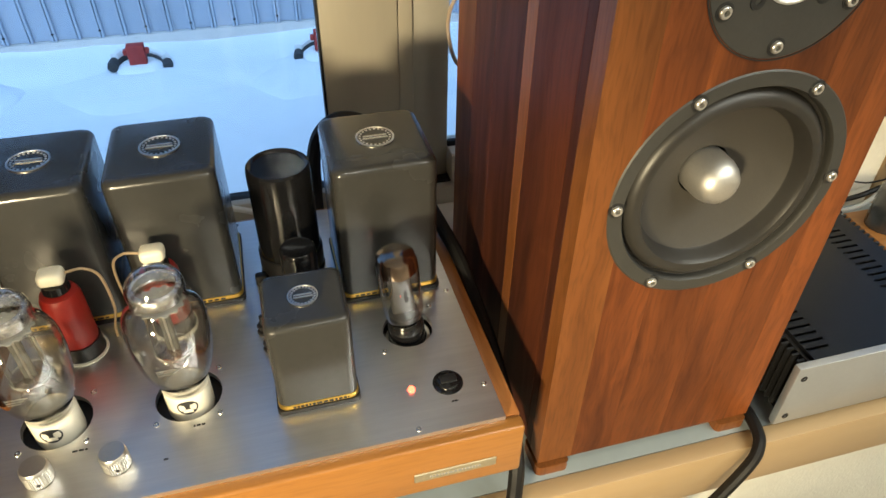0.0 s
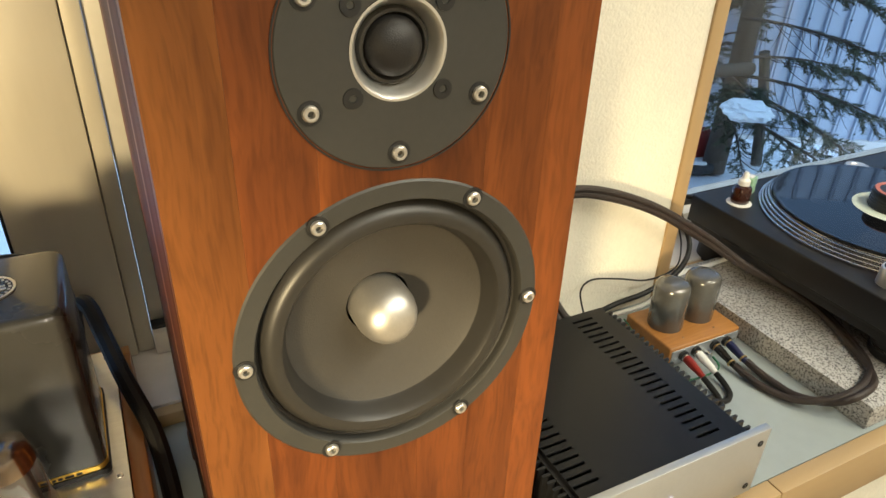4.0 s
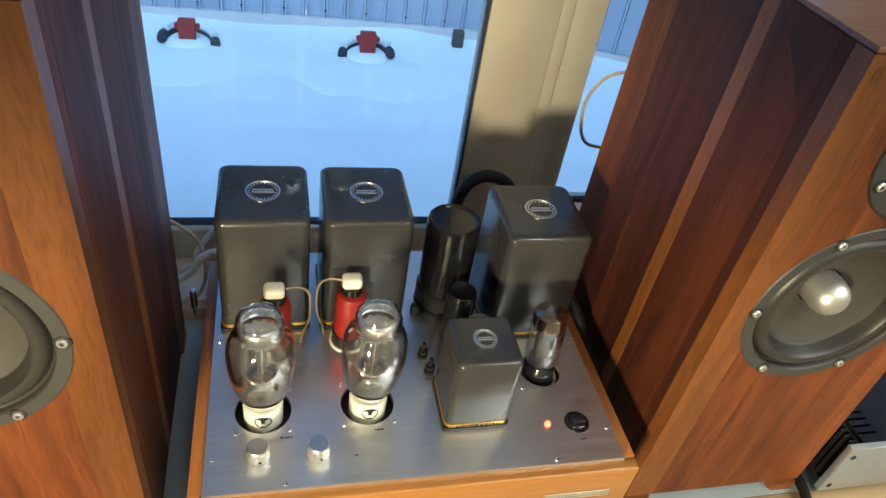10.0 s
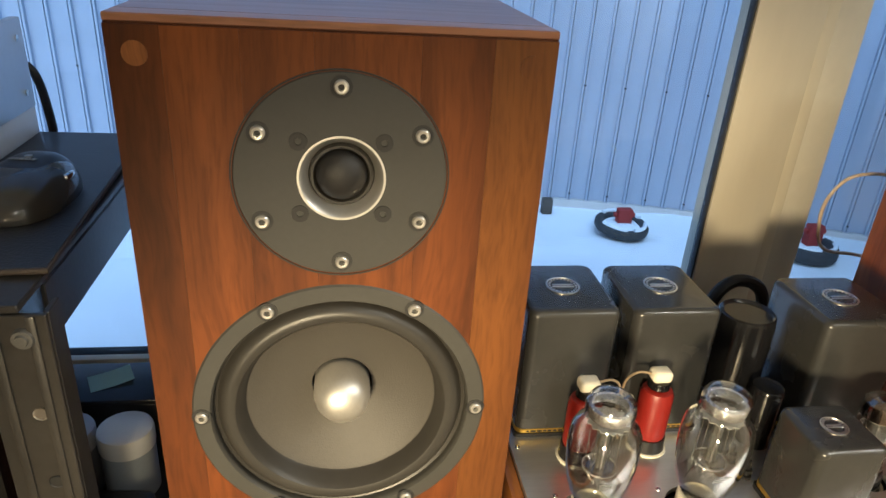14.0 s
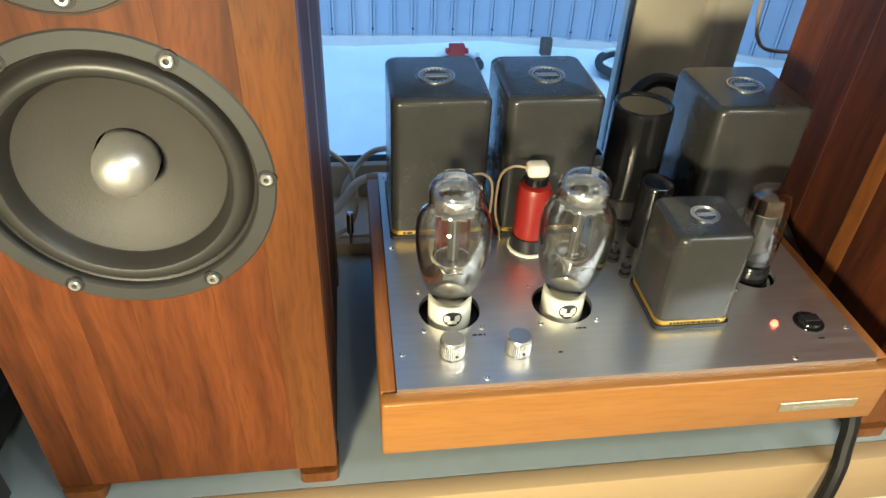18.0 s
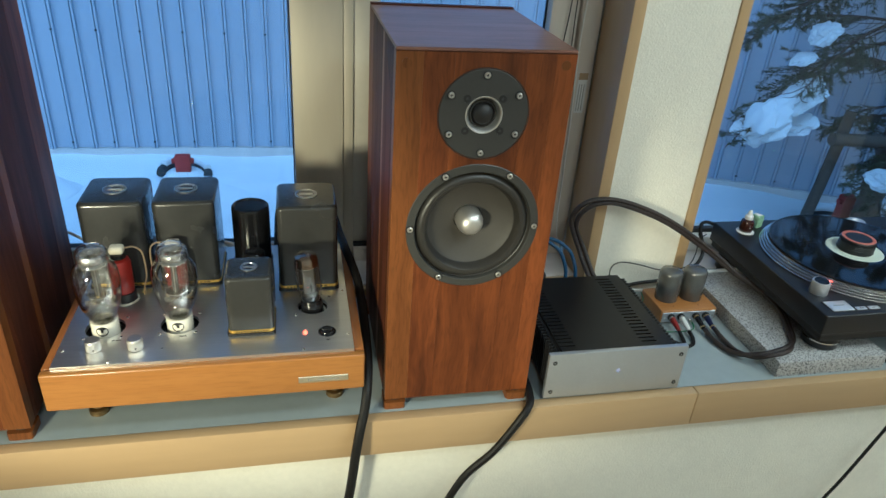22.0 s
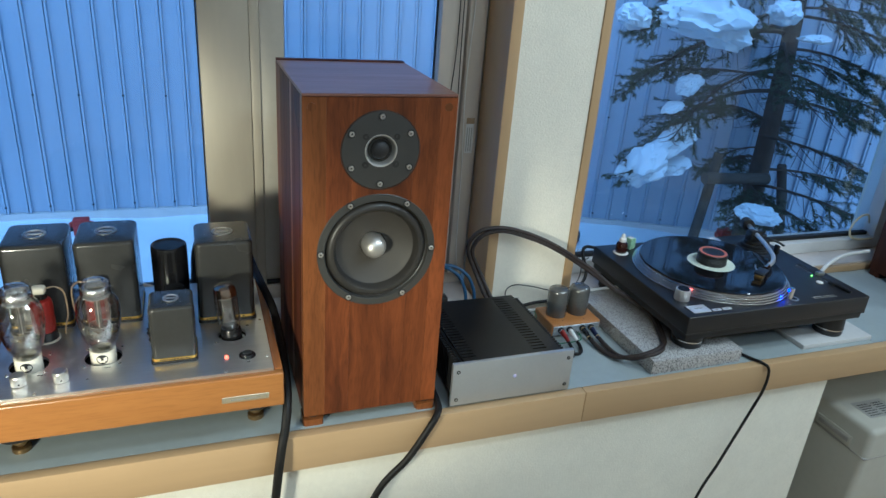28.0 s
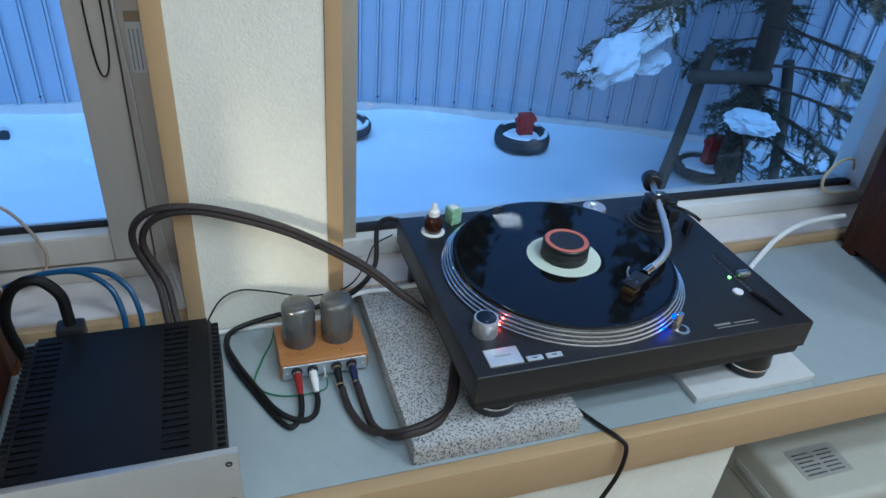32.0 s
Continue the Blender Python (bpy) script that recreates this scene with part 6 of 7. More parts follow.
for k, dx in enumerate((0.0, 0.018)):
    cable("speaker_cable", [(0.460, 0.262, 0.868 - 0.004 * k), (0.500, 0.264, 0.880), (0.540 + dx, 0.258, 0.882), (0.570 + dx, 0.242, 0.868), (0.581 + dx, 0.228, 0.842), (0.582 + dx, 0.220, 0.818)], 0.0033, CABLE_BLUE, "blue speaker cable plugged into the power amplifier", group="speaker cables")
cable("clear_wire", [(0.33, 0.340, 1.02), (0.395, 0.380, 0.925), (0.440, 0.388, 0.905), (0.465, 0.388, 0.870), (0.478, 0.386, 0.830), (0.468, 0.380, 0.806), (0.430, 0.372, 0.800), (0.380, 0.360, 0.795)], 0.0022, CABLE_CLEAR, "clear copper speaker wire behind the loudspeaker")
cable("clear_wire", [(0.338, 0.287, 0.968), (0.345, 0.320, 0.966), (0.318, 0.372, 0.962), (0.275, 0.384, 0.966), (0.260, 0.386, 1.000), (0.262, 0.386, 1.035), (0.285, 0.384, 1.062), (0.330, 0.372, 1.066), (0.360, 0.330, 1.050), (0.362, 0.287, 1.045)], 0.0022, CABLE_CLEAR, "clear copper speaker wire looping behind the loudspeaker")
cable("clear_wire", [(-0.300, 0.286, 0.900), (-0.285, 0.325, 0.902), (-0.245, 0.345, 0.880), (-0.205, 0.340, 0.850), (-0.196, 0.325, 0.815), (-0.205, 0.315, 0.785), (-0.230, 0.310, 0.775)], 0.0024, CABLE_CLEAR, "clear copper wire beside the loudspeaker")
cable("white_cable", [(-0.230, 0.375, 0.772), (-0.215, 0.370, 0.785), (-0.205, 0.356, 0.822), (-0.175, 0.340, 0.868), (-0.120, 0.335, 0.872), (-0.060, 0.335, 0.868), (0.000, 0.338, 0.855), (0.040, 0.345, 0.830), (0.060, 0.350, 0.795), (0.070, 0.352, 0.7715)], 0.0034, CABLE_WHITE, "thin white cable behind the valve amplifier")
cable("white_cable", [(-0.245, 0.345, 0.7715), (-0.216, 0.335, 0.800), (-0.196, 0.322, 0.838), (-0.170, 0.312, 0.852), (-0.150, 0.305, 0.845)], 0.0048, CABLE_WHITE, "white cable rising behind the valve amplifier")
jp = thing("jack_plug", "bright metal jack plug hanging beside the amplifier", "plug", (-0.2035, 0.262, 0.800))
part("shell", lathe(B(), [(0.0, 0.0), (0.0016, 0.001), (0.0020, 0.014), (0.0036, 0.0145), (0.0040, 0.017), (0.0040, 0.034), (0.0032, 0.040), (0.0, 0.041)], 18, "z"), CHROME, jp)
cable("black_cable", [(0.152, 0.292, 0.850), (0.168, 0.296, 0.905), (0.182, 0.284, 0.925), (0.191, 0.255, 0.908), (0.200, 0.212, 0.896), (0.212, 0.172, 0.874), (0.2160, 0.140, 0.857), (0.2170, 0.099, 0.845), (0.2170, 0.062, 0.831), (0.2160, 0.026, 0.814), (0.2120, -0.004, 0.796), (0.2070, -0.018, 0.770), (0.2010, -0.029, 0.750), (0.1940, -0.037, 0.710), (0.1870, -0.039, 0.650), (0.170, -0.045, 0.520), (0.16, -0.06, 0.30), (0.15, -0.10, 0.02)], 0.0068, CABLE, "thick black cable running from the amplifier down past the sill")
cable("black_cable", [(0.092, 0.296, 0.862), (0.094, 0.312, 0.885), (0.097, 0.318, 0.918), (0.106, 0.320, 0.942), (0.124, 0.321, 0.955), (0.146, 0.320, 0.952), (0.161, 0.319, 0.936), (0.167, 0.316, 0.90), (0.165, 0.310, 0.870), (0.162, 0.296, 0.856)], 0.0075, CABLE, "thick black cable arching behind the valve amplifier")
cable("black_cable", [(0.478, 0.235, 0.770), (0.466, 0.200, 0.766), (0.462, 0.120, 0.762), (0.458, 0.040, 0.760), (0.4530, -0.006, 0.7605), (0.443, -0.026, 0.756), (0.426, -0.034, 0.735), (0.395, -0.038, 0.690), (0.345, -0.040, 0.630), (0.30, -0.05, 0.50), (0.27, -0.08, 0.25), (0.26, -0.12, 0.02)], 0.0058, CABLE, "black cable hanging over the front edge of the sill")
cable("mains_cable", [(1.0575, 0.120, 0.7535), (1.0795, 0.060, 0.7535), (1.1025, 0.010, 0.7540), (1.1185, -0.018, 0.7530), (1.1265, -0.026, 0.740), (1.1215, -0.030, 0.700), (1.0975, -0.032, 0.640), (1.0575, -0.034, 0.540), (1.0175, -0.036, 0.440), (0.9775, -0.04, 0.20), (0.9675, -0.06, 0.01)], 0.0028, CABLE, "thin black power cord of the turntable hanging from the sill")

# window stays and wires at the casement
cable("thin_wire", [(0.6210, 0.384, 1.60), (0.6150, 0.384, 1.35), (0.6100, 0.385, 1.20), (0.6160, 0.386, 1.05), (0.6180, 0.386, 0.95), (0.6240, 0.384, 0.82), (0.640, 0.330, 0.765)], 0.0012, CABLE_WHITE, "thin pale wire hanging down the window frame", 8)
cable("thin_wire", [(0.5850, 0.392, 1.60), (0.5880, 0.391, 1.30), (0.5800, 0.391, 1.16), (0.5830, 0.391, 1.075), (0.5930, 0.391, 1.070), (0.5980, 0.391, 1.12), (0.5960, 0.391, 1.30), (0.5950, 0.392, 1.60)], 0.0010, CABLE, "thin dark wire loop hanging at the window frame", 8)
st = thing("warning_label", "small printed label with a brown head on the window frame", "label", (0.6280, 0.3892, 1.12))
part("sheet", box(B(), -0.0085, 0.0085, -0.0008, 0.0, -0.052, 0.020), WHITE_FRAME, st)
part("brown_head", box(B(), -0.0085, 0.0085, -0.0012, -0.0006, 0.008, 0.020), CABLE_TAN, st)
for k in range(3):
    part("print_bar", box(B(), -0.006 + k * 0.0045, -0.0045 + k * 0.0045, -0.0012, -0.0006, -0.048, 0.000), GREY_INK, st)

# ---- black rack at the end of the sill ----
RK = thing("equipment_rack", "black steel rack with bolted angle posts, standing on the sill", "rack")
RX = -0.4760
bm = B()
box(bm, RX - 0.036, RX, -0.0020, 0.0015, SILL, 1.113, 0.0006, 1)
post = part("front_post", bm, RACK_STEEL, RK, "black folded steel post with holes")
part("post_flange", box(B(), RX - 0.0030, RX, 0.0017, 0.0180, SILL, 1.113, 0.0006, 1), RACK_STEEL, post)
for u in (0.0075, 0.0265):
    part("post_fold", box(B(), RX - u - 0.0025, RX - u + 0.0025, -0.0034, -0.0018, SILL, 1.113, 0.0008), RACK_STEEL, post)
for k in range(7):
    z = 1.100 - 0.0487 * k
    if k in (0, 6):
        part("bolt", lathe(B(), [(0.0, -0.0045), (0.0030, -0.0045), (0.0036, -0.0030), (0.0052, -0.0030), (0.0058, -0.0015), (0.0060, 0.0)], 16, "y", (RX - 0.0125, -0.0020, z)), ANODE, post, "dull steel bolt")
    else:
        part("bolt_hole", lathe(B(), [(0.0, 0.0), (0.0036, 0.0), (0.0042, -0.0005), (0.0044, 0.0)], 16, "y", (RX - 0.0125, -0.0024, z)), CHROME if k % 2 else INK, post)
part("rear_post", box(B(), RX - 0.034, RX - 0.004, 0.296, 0.302, SILL, 1.113, 0.0006, 1), RACK_STEEL, RK)
part("front_post", box(B(), -0.842, -0.806, -0.0020, 0.0015, SILL, 1.113, 0.0006, 1), RACK_STEEL, RK)
part("rear_post", box(B(), -0.842, -0.812, 0.296, 0.302, SILL, 1.113, 0.0006, 1), RACK_STEEL, RK)
part("side_beam", box(B(), RX - 0.0165, RX - 0.0135, 0.034, 0.296, 1.076, 1.112, 0.0006, 1), RACK_STEEL, RK)
part("front_beam", box(B(), -0.806, RX - 0.037, 0.000, 0.003, 1.072, 1.112, 0.0006, 1), RACK_STEEL, RK)
part("top_shelf", box(B(), -0.842, RX - 0.0130, -0.001, 0.302, 1.1135, 1.1180, 0.0008, 1), RACK_STEEL, RK)
part("leather_mat", prism(B(), [(-0.850, 0.006), (-0.487, 0.034), (-0.500, 0.296), (-0.850, 0.296)], 1.1183, 1.1225), LEATHER, RK, "black leatherette mat with worn edges")
part("mat_edge", tube(B(), [(-0.849, 0.0055, 1.1205), (-0.4865, 0.0335, 1.1205), (-0.4995, 0.296, 1.1205)], 0.0018, 8, 0), mat("worn_leather_edge", (0.075, 0.055, 0.040), 0.7, vary=0.4, scale=90), RK, "worn brown edge")
part("lower_shelf", box(B(), -0.812, RX - 0.0132, 0.034, 0.296, 0.786, 0.798, 0.0008, 1), RACK_STEEL, RK)
part("shelf_beam", box(B(), RX - 0.0130, RX - 0.0100, 0.034, 0.296, 0.772, 0.800, 0.0005, 1), RACK_STEEL, RK)
part("front_beam", box(B(), -0.806, RX - 0.037, 0.000, 0.003, 0.790, 0.815, 0.0006, 1), RACK_STEEL, RK)

# unit on the lower shelf, dark front
un = thing("rack_unit", "dark glossy audio unit inside the rack", "audio unit", (-0.66, 0.02, 0.798))
# case height is made up: it blocks window light showing through the rack
part("case", box(B(), -0.14, 0.128, 0.004, 0.110, 0.004, 0.288, 0.002), BLACK_GLOSS, un)
part("front_trim", box(B(), -0.14, 0.115, -0.001, 0.0035, 0.060, 0.072, 0.0008), SATIN, un)
for fx in (-0.12, 0.095):
    part("foot", cyl(B(), 0.008, 0.0, 0.0042, 14, "z", (fx, 0.05, 0)), RUBBER, un)
bx = thing("dark_box", "dark closed box lying on the rack shelf", "box", (-0.60, 0.268, 0.798))
part("box_body", box(B(), -0.105, 0.105, -0.030, 0.030, 0.0, 0.074, 0.0015), BLACK_PLASTIC, bx)
part("box_lid", box(B(), -0.107, 0.107, -0.032, 0.032, 0.0742, 0.0800, 0.0015), BLACK_PLASTIC, bx)
for k, (x, y, r) in enumerate(((0.047, 0.002, 24), (-0.024, -0.002, -12))):
    nt_ = thing("paper_note", "pale green sticky note on the dark box", "note", (-0.60 + x, 0.268 + y, 0.8782), rz=r, group="sticky notes")
    bm = B()
    g = [[bm.verts.new((-0.020 + 0.040 * i / 6, -0.014 + 0.028 * j / 4, 0.0004 + 0.0035 * (i / 6) ** 2)) for i in range(7)] for j in range(5)]
    for j in range(4):
        for i in range(6):
            bm.faces.new((g[j][i], g[j][i + 1], g[j + 1][i + 1], g[j + 1][i]))
    bmesh.ops.solidify(bm, geom=bm.faces[:], thickness=0.0003)
    part("sheet", bm, NOTE, nt_)
for x, y in ((-0.5240, 0.2060), (-0.5760, 0.2070)):
    jar = thing("white_lidded_jar", "small clear jar with a white lid, on the rack shelf", "jar", (x, y, 0.798), group="jars on the rack")
    part("jar_body", lathe(B(), [(0.0, 0.0), (0.0225, 0.0), (0.0240, 0.002), (0.0240, 0.052), (0.0235, 0.056)], 32, "z"), mat("frosted_plastic", (0.34, 0.38, 0.42), 0.35, vary=0.05), jar)
    part("lid", lathe(B(), [(0.0245, 0.053), (0.0250, 0.055), (0.0250, 0.069), (0.0242, 0.072), (0.0225, 0.073), (0.0, 0.0725)], 36, "z"), WHITE_PLASTIC, jar, "white plastic lid")
pu = thing("black_pouch", "black leather pouch lying on the rack shelf", "pouch", (-0.5270, 0.142, 0.798), rz=-6)
part("pouch_body", box(B(), -0.036, 0.032, -0.034, 0.034, 0.0, 0.030, 0.009, 4), LEATHER, pu)
part("pouch_flap", box(B(), -0.034, 0.030, -0.0365, 0.020, 0.016, 0.0325, 0.006, 3), LEATHER, pu)
part("flap_edge", tube(B(), [(-0.032, -0.0362, 0.017), (0.0, -0.0372, 0.0165), (0.028, -0.0362, 0.017)], 0.0012, 8, 6), STICKER, pu)

# on top of the rack
sb = thing("silver_box", "silver metal audio case on a white foam strip, on the rack", "audio case", (-0.695, 0.190, 1.1225))
part("foam_strip", box(B(), -0.09, 0.112, -0.10, 0.103, 0.0, 0.026, 0.003), WHITE_FRAME, sb, "white foam strip")
part("case_body", box(B(), -0.10, 0.108, -0.10, 0.088, 0.0262, 0.0955, 0.002), STICKER, sb)
part("front_plate", box(B(), 0.1083, 0.1160, -0.125, 0.094, 0.0262, 0.0975, 0.0012), SILVER_PANEL, sb, "thick silver plate with two screws")
for z in (0.040, 0.083):
    part("screw", cyl(B(), 0.0026, 0.1160, 0.1170, 12, "x", (0, 0.080, z)), CHROME, sb)
cable("black_cable", [(-0.640, 0.325, 1.165), (-0.600, 0.330, 1.172), (-0.590, 0.334, 1.125), (-0.592, 0.333, 1.06), (-0.600, 0.330, 0.97), (-0.618, 0.328, 0.90), (-0.63, 0.326, 0.775)], 0.004, CABLE, "black cable hanging behind the rack")
mo = thing("computer_mouse", "dark grey glossy computer mouse on the rack mat", "mouse", (-0.5345, 0.133, 1.1225), rz=-6)


def mouse_shell(hx, hy, top, floor_at, back=0.0, low=-0.12):
    bm = B()
    bmesh.ops.create_uvsphere(bm, u_segments=40, v_segments=24, radius=1.0)
    for v in bm.verts:
        x, y, z = v.co
        fx = math.copysign(abs(x) ** 0.72, x)
        fy = math.copysign(abs(y) ** 0.80, y)
        v.co = (fx * hx * (1 - 0.10 * y), fy * hy + back, max(z, low) * top * (1.0 + 0.12 * y) + floor_at)
    return bm


part("mouse_body", mouse_shell(0.0300, 0.046, 0.0225, 0.0030), mat("grey_mouse_plastic", (0.055, 0.053, 0.048), 0.18, vary=0.05, coat=0.4), mo, "glossy grey rim")
part("mouse_top", mouse_shell(0.0250, 0.040, 0.0240, 0.0030, 0.008, 0.42), mat("black_mouse_plastic", (0.016, 0.016, 0.018), 0.32, vary=0.1), mo, "matt black top shell")
part("side_button", box(B(), 0.0238, 0.0280, 0.004, 0.016, 0.013, 0.0180, 0.0018), CHROME, mo)
bars("mouse_mark", mo, STICKER, -0.009, 0.004, 0.0275, 0.018, 0.0030, 6, 31, "z")
part("mark_drop", cyl(B(), 0.0024, 0.0268, 0.0280, 12, "z", (0.001, 0.0115, 0)), STICKER, mo)

# ---- heater under the sill ----
ht = thing("oil_heater", "beige enamelled heater cabinet with a silver rating label, under the sill", "heater", (1.517, 0.112, 0.0))
HTZ = 0.550
bm = B()
box(bm, -0.060, 0.55, -0.165, 0.17, 0.02, HTZ, 0.014, 4)
part("cabinet", bm, HEATER, ht)
part("plinth", box(B(), -0.05, 0.54, -0.15, 0.16, 0.0, 0.0198), BLACK_METAL, ht)
part("top_seam", box(B(), -0.0612, 0.551, -0.1662, 0.171, HTZ - 0.075, HTZ - 0.073), GREY_INK, ht)
hd = part("handle_recess", box(B(), -0.0640, -0.0590, -0.125, -0.030, HTZ - 0.068, HTZ - 0.042, 0.003), HEATER, ht, "moulded grip on the side")
part("recess_shadow", box(B(), -0.0648, -0.0636, -0.118, -0.036, HTZ - 0.060, HTZ - 0.048, 0.002), GREY_INK, hd)
lb = part("rating_label", box(B(), -0.020, 0.070, -0.122, -0.066, HTZ - 0.0002, HTZ + 0.0006), STICKER, ht, "silver rating label")
for k in range(6):
    bars("label_print", lb, INK, -0.013, -0.116 + 0.0075 * k, HTZ + 0.0008, 0.030 if k % 2 else 0.036, 0.0022, 7, 40 + k, "z")
    bars("label_print", lb, INK, 0.030, -0.116 + 0.0075 * k, HTZ + 0.0008, 0.028, 0.0022, 5, 50 + k, "z")

# ---- yard: half-buried tyres with red posts ----
def tyre(x, y, z, rx, ry, post_h, shift, seed, snow):
    t = thing("old_tyre", "old tyre half buried in snow around a red post", "tyre", (x, y, z), group="tyres along the fence")
    R, r = 0.145, 0.029
    bm = B()
    prof = []
    for k in range(16):
        a = 2 * math.pi * k / 16
        prof.append((R + r * math.cos(a), (0.045 if seed == 4 else 0.035) + r * (1.75 if seed == 4 else 1.1) * math.copysign(abs(math.sin(a)) ** 0.7, math.sin(a))))
    if snow:
        # only the far arc of the ring stands clear of the drift
        tube(bm, [(R * math.cos(radians(a)), R * math.sin(radians(a)), 0.040) for a in range(-8, 190, 14)], r, 12, 2)
    else:
        lathe(bm, prof + [prof[0]], 48, "z")
    turn_m = Matrix.Rotation(radians(rx), 3, "X") @ Matrix.Rotation(radians(ry), 3, "Y")
    bmesh.ops.rotate(bm, verts=bm.verts, cent=(0, 0, 0), matrix=turn_m)
    part("tyre_ring", bm, TYRE, t)
    # snow lying inside the ring and along its crown, broken in places
    bm = B()
    lathe(bm, [(0.128, 0.030), (0.10, 0.052), (0.05, 0.060), (0.0, 0.062)] if seed != 4 else [(0.126, 0.040), (0.10, 0.066), (0.05, 0.074), (0.0, 0.076)], 32, "z")
    part("snow_fill", bm, SNOW, t)
    bm = B()
    for a0, a1 in (((18, 160),) if snow else ((20, 130), (195, 262), (280, 345))):
        pts_ = []
        for k in range(9):
            a = radians(a0 + (a1 - a0) * k / 8)
            q = turn_m @ Vector((R * math.cos(a), R * math.sin(a), 0.092 if seed == 4 else 0.072))
            pts_.append(q + Vector((0, 0, 0.004 * noise.noise((seed, a * 3, 0)))))
        tube(bm, pts_, 0.024 if snow else 0.013, 8, 3)
    part("snow_rim", bm, SNOW, t)
    px = shift
    p = part("post", box(B(), px - 0.047, px + 0.047, -0.03, 0.03, -0.02, post_h, 0.006), RED_PAINT, t, "red painted wooden post")
    for sg in (-1, 1):
        part("post_ear", box(B(), px + sg * 0.058 - 0.011, px + sg * 0.058 + 0.011, -0.018, 0.018, post_h - 0.055, post_h - 0.025, 0.006), RED_PAINT, p)
    if snow:
        bm = B()
        bmesh.ops.create_icosphere(bm, subdivisions=4, radius=1.0)
        for v in bm.verts:
            d = 1 + 0.14 * noise.noise(v.co * 1.7 + Vector((seed, 0, 0)))
            v.co = Vector((v.co.x * 0.52 * d, v.co.y * 0.36 * d - 0.24, v.co.z * 0.072 * d - 0.030))
        part("snow_drift", bm, SNOW, t)
    return t


tyre(-0.60, 3.68, -0.432, 4, 6, 0.167, 0.0, 1, True)
tyre(0.43, 3.62, -0.432, 4, -5, 0.177, 0.0, 2, True)
tyre(1.46, 3.56, -0.410, 4, 3, 0.150, 0.01, 3, False)
tyre(2.52, 3.17, -0.405, 0, 0, 0.205, 0.01, 4, False)
tyre(3.47, 2.62, -0.400, 0, 0, 0.235, 0.05, 5, False)
tyre(-1.65, 3.70, -0.420, 4, 4, 0.150, 0.0, 6, True)
bm = box(B(), 1.02, 1.09, 3.86, 3.92, -0.43, -0.320, 0.008)
solid("short_stump", bm, STAKE, "short dark wooden stump in the snow by the fence", "post")

# ---- spruce with snow on its boughs ----
tree = thing("spruce", "young spruce with bare lower twigs and snow on its boughs", "tree", (3.53, 2.50, -0.40))
bm = B()
tube(bm, [(0.02, 0, 0), (0.03, 0, 0.5), (0.02, 0.0, 1.1), (-0.01, 0.0, 1.7), (-0.03, 0.02, 2.4), (-0.04, 0.02, 3.4)], 0.072, 14, 6, 0.030)
part("trunk", bm, BARK, tree)
trnd = random.Random(11)
limb_bm = B()
verts, faces = [], []


def needles(p0, p1, width, n):
    d = (p1 - p0)
    L = d.length
    d.normalize()
    a = d.cross(Vector((0, 0, 1)))
    if a.length < 0.1:
        a = Vector((1, 0, 0))
    a.normalize()
    b = d.cross(a)
    for k in range(n):
        t = (k + trnd.random()) / n
        ang = trnd.uniform(0, 2 * math.pi)
        out = (math.cos(ang) * a + math.sin(ang) * b * 0.7 + d * 0.75).normalized()
        base = p0 + d * (L * t)
        ln_ = width * trnd.uniform(0.7, 1.2)
        s = out.cross(Vector((trnd.uniform(-1, 1), trnd.uniform(-1, 1), trnd.uniform(-1, 1))))
        if s.length < 0.1:
            continue
        s = s.normalized() * 0.0030
        i = len(verts)
        verts.extend([base - s, base + s, base + out * ln_])
        faces.append((i, i + 1, i + 2))


def bough(z, az, length, rise, droop, dense, start=0.0):
    """A limb with side twigs; dense is the share that bears needles."""
    o = Vector((0.0, 0.0, z))
    out = Vector((math.cos(az), math.sin(az), 0))
    side = Vector((-out.y, out.x, 0))
    pts = []
    for k in range(9):
        t = k / 8
        pts.append(o + out * (length * t) + Vector((0, 0, rise * t - droop * t * t)) + side * (0.05 * length * math.sin(3 * t + az)))
    tube(limb_bm, pts, 0.0085 * (0.5 + length), 6, 2, 0.002)
    n = int(10 + 24 * length)
    for k in range(n):
        t = 0.18 + 0.82 * (k + trnd.random() * 0.6) / n
        i = min(int(t * 8), 7)
        p = pts[i].lerp(pts[i + 1], t * 8 - i)
        sgn = 1 if k % 2 else -1
        tl = (0.10 + 0.30 * length * (1 - t) * trnd.uniform(0.6, 1.1)) * trnd.uniform(0.7, 1.15)
        q = p + (side * sgn * trnd.uniform(0.5, 0.95) + out * trnd.uniform(0.35, 0.8) + Vector((0, 0, trnd.uniform(-0.65, 0.0)))).normalized() * tl
        m = p.lerp(q, 0.5) + Vector((0, 0, -0.015))
        tube(limb_bm, [p, m, q], 0.0028, 4, 2, 0.0009)
        if t > start and trnd.random() < dense:
            needles(p, q, 0.030, int(300 * tl))
            for s2 in range(2):
                u = p.lerp(q, trnd.uniform(0.3, 0.8))
                w = u + (out * trnd.uniform(0.2, 0.9) + side * trnd.uniform(-1, 1) + Vector((0, 0, trnd.uniform(-0.9, 0.05)))).normalized() * tl * 0.45
                needles(u, w, 0.028, int(130 * tl))
    if dense > 0.4:
        needles(pts[5], pts[8], 0.035, 70)
    return pts


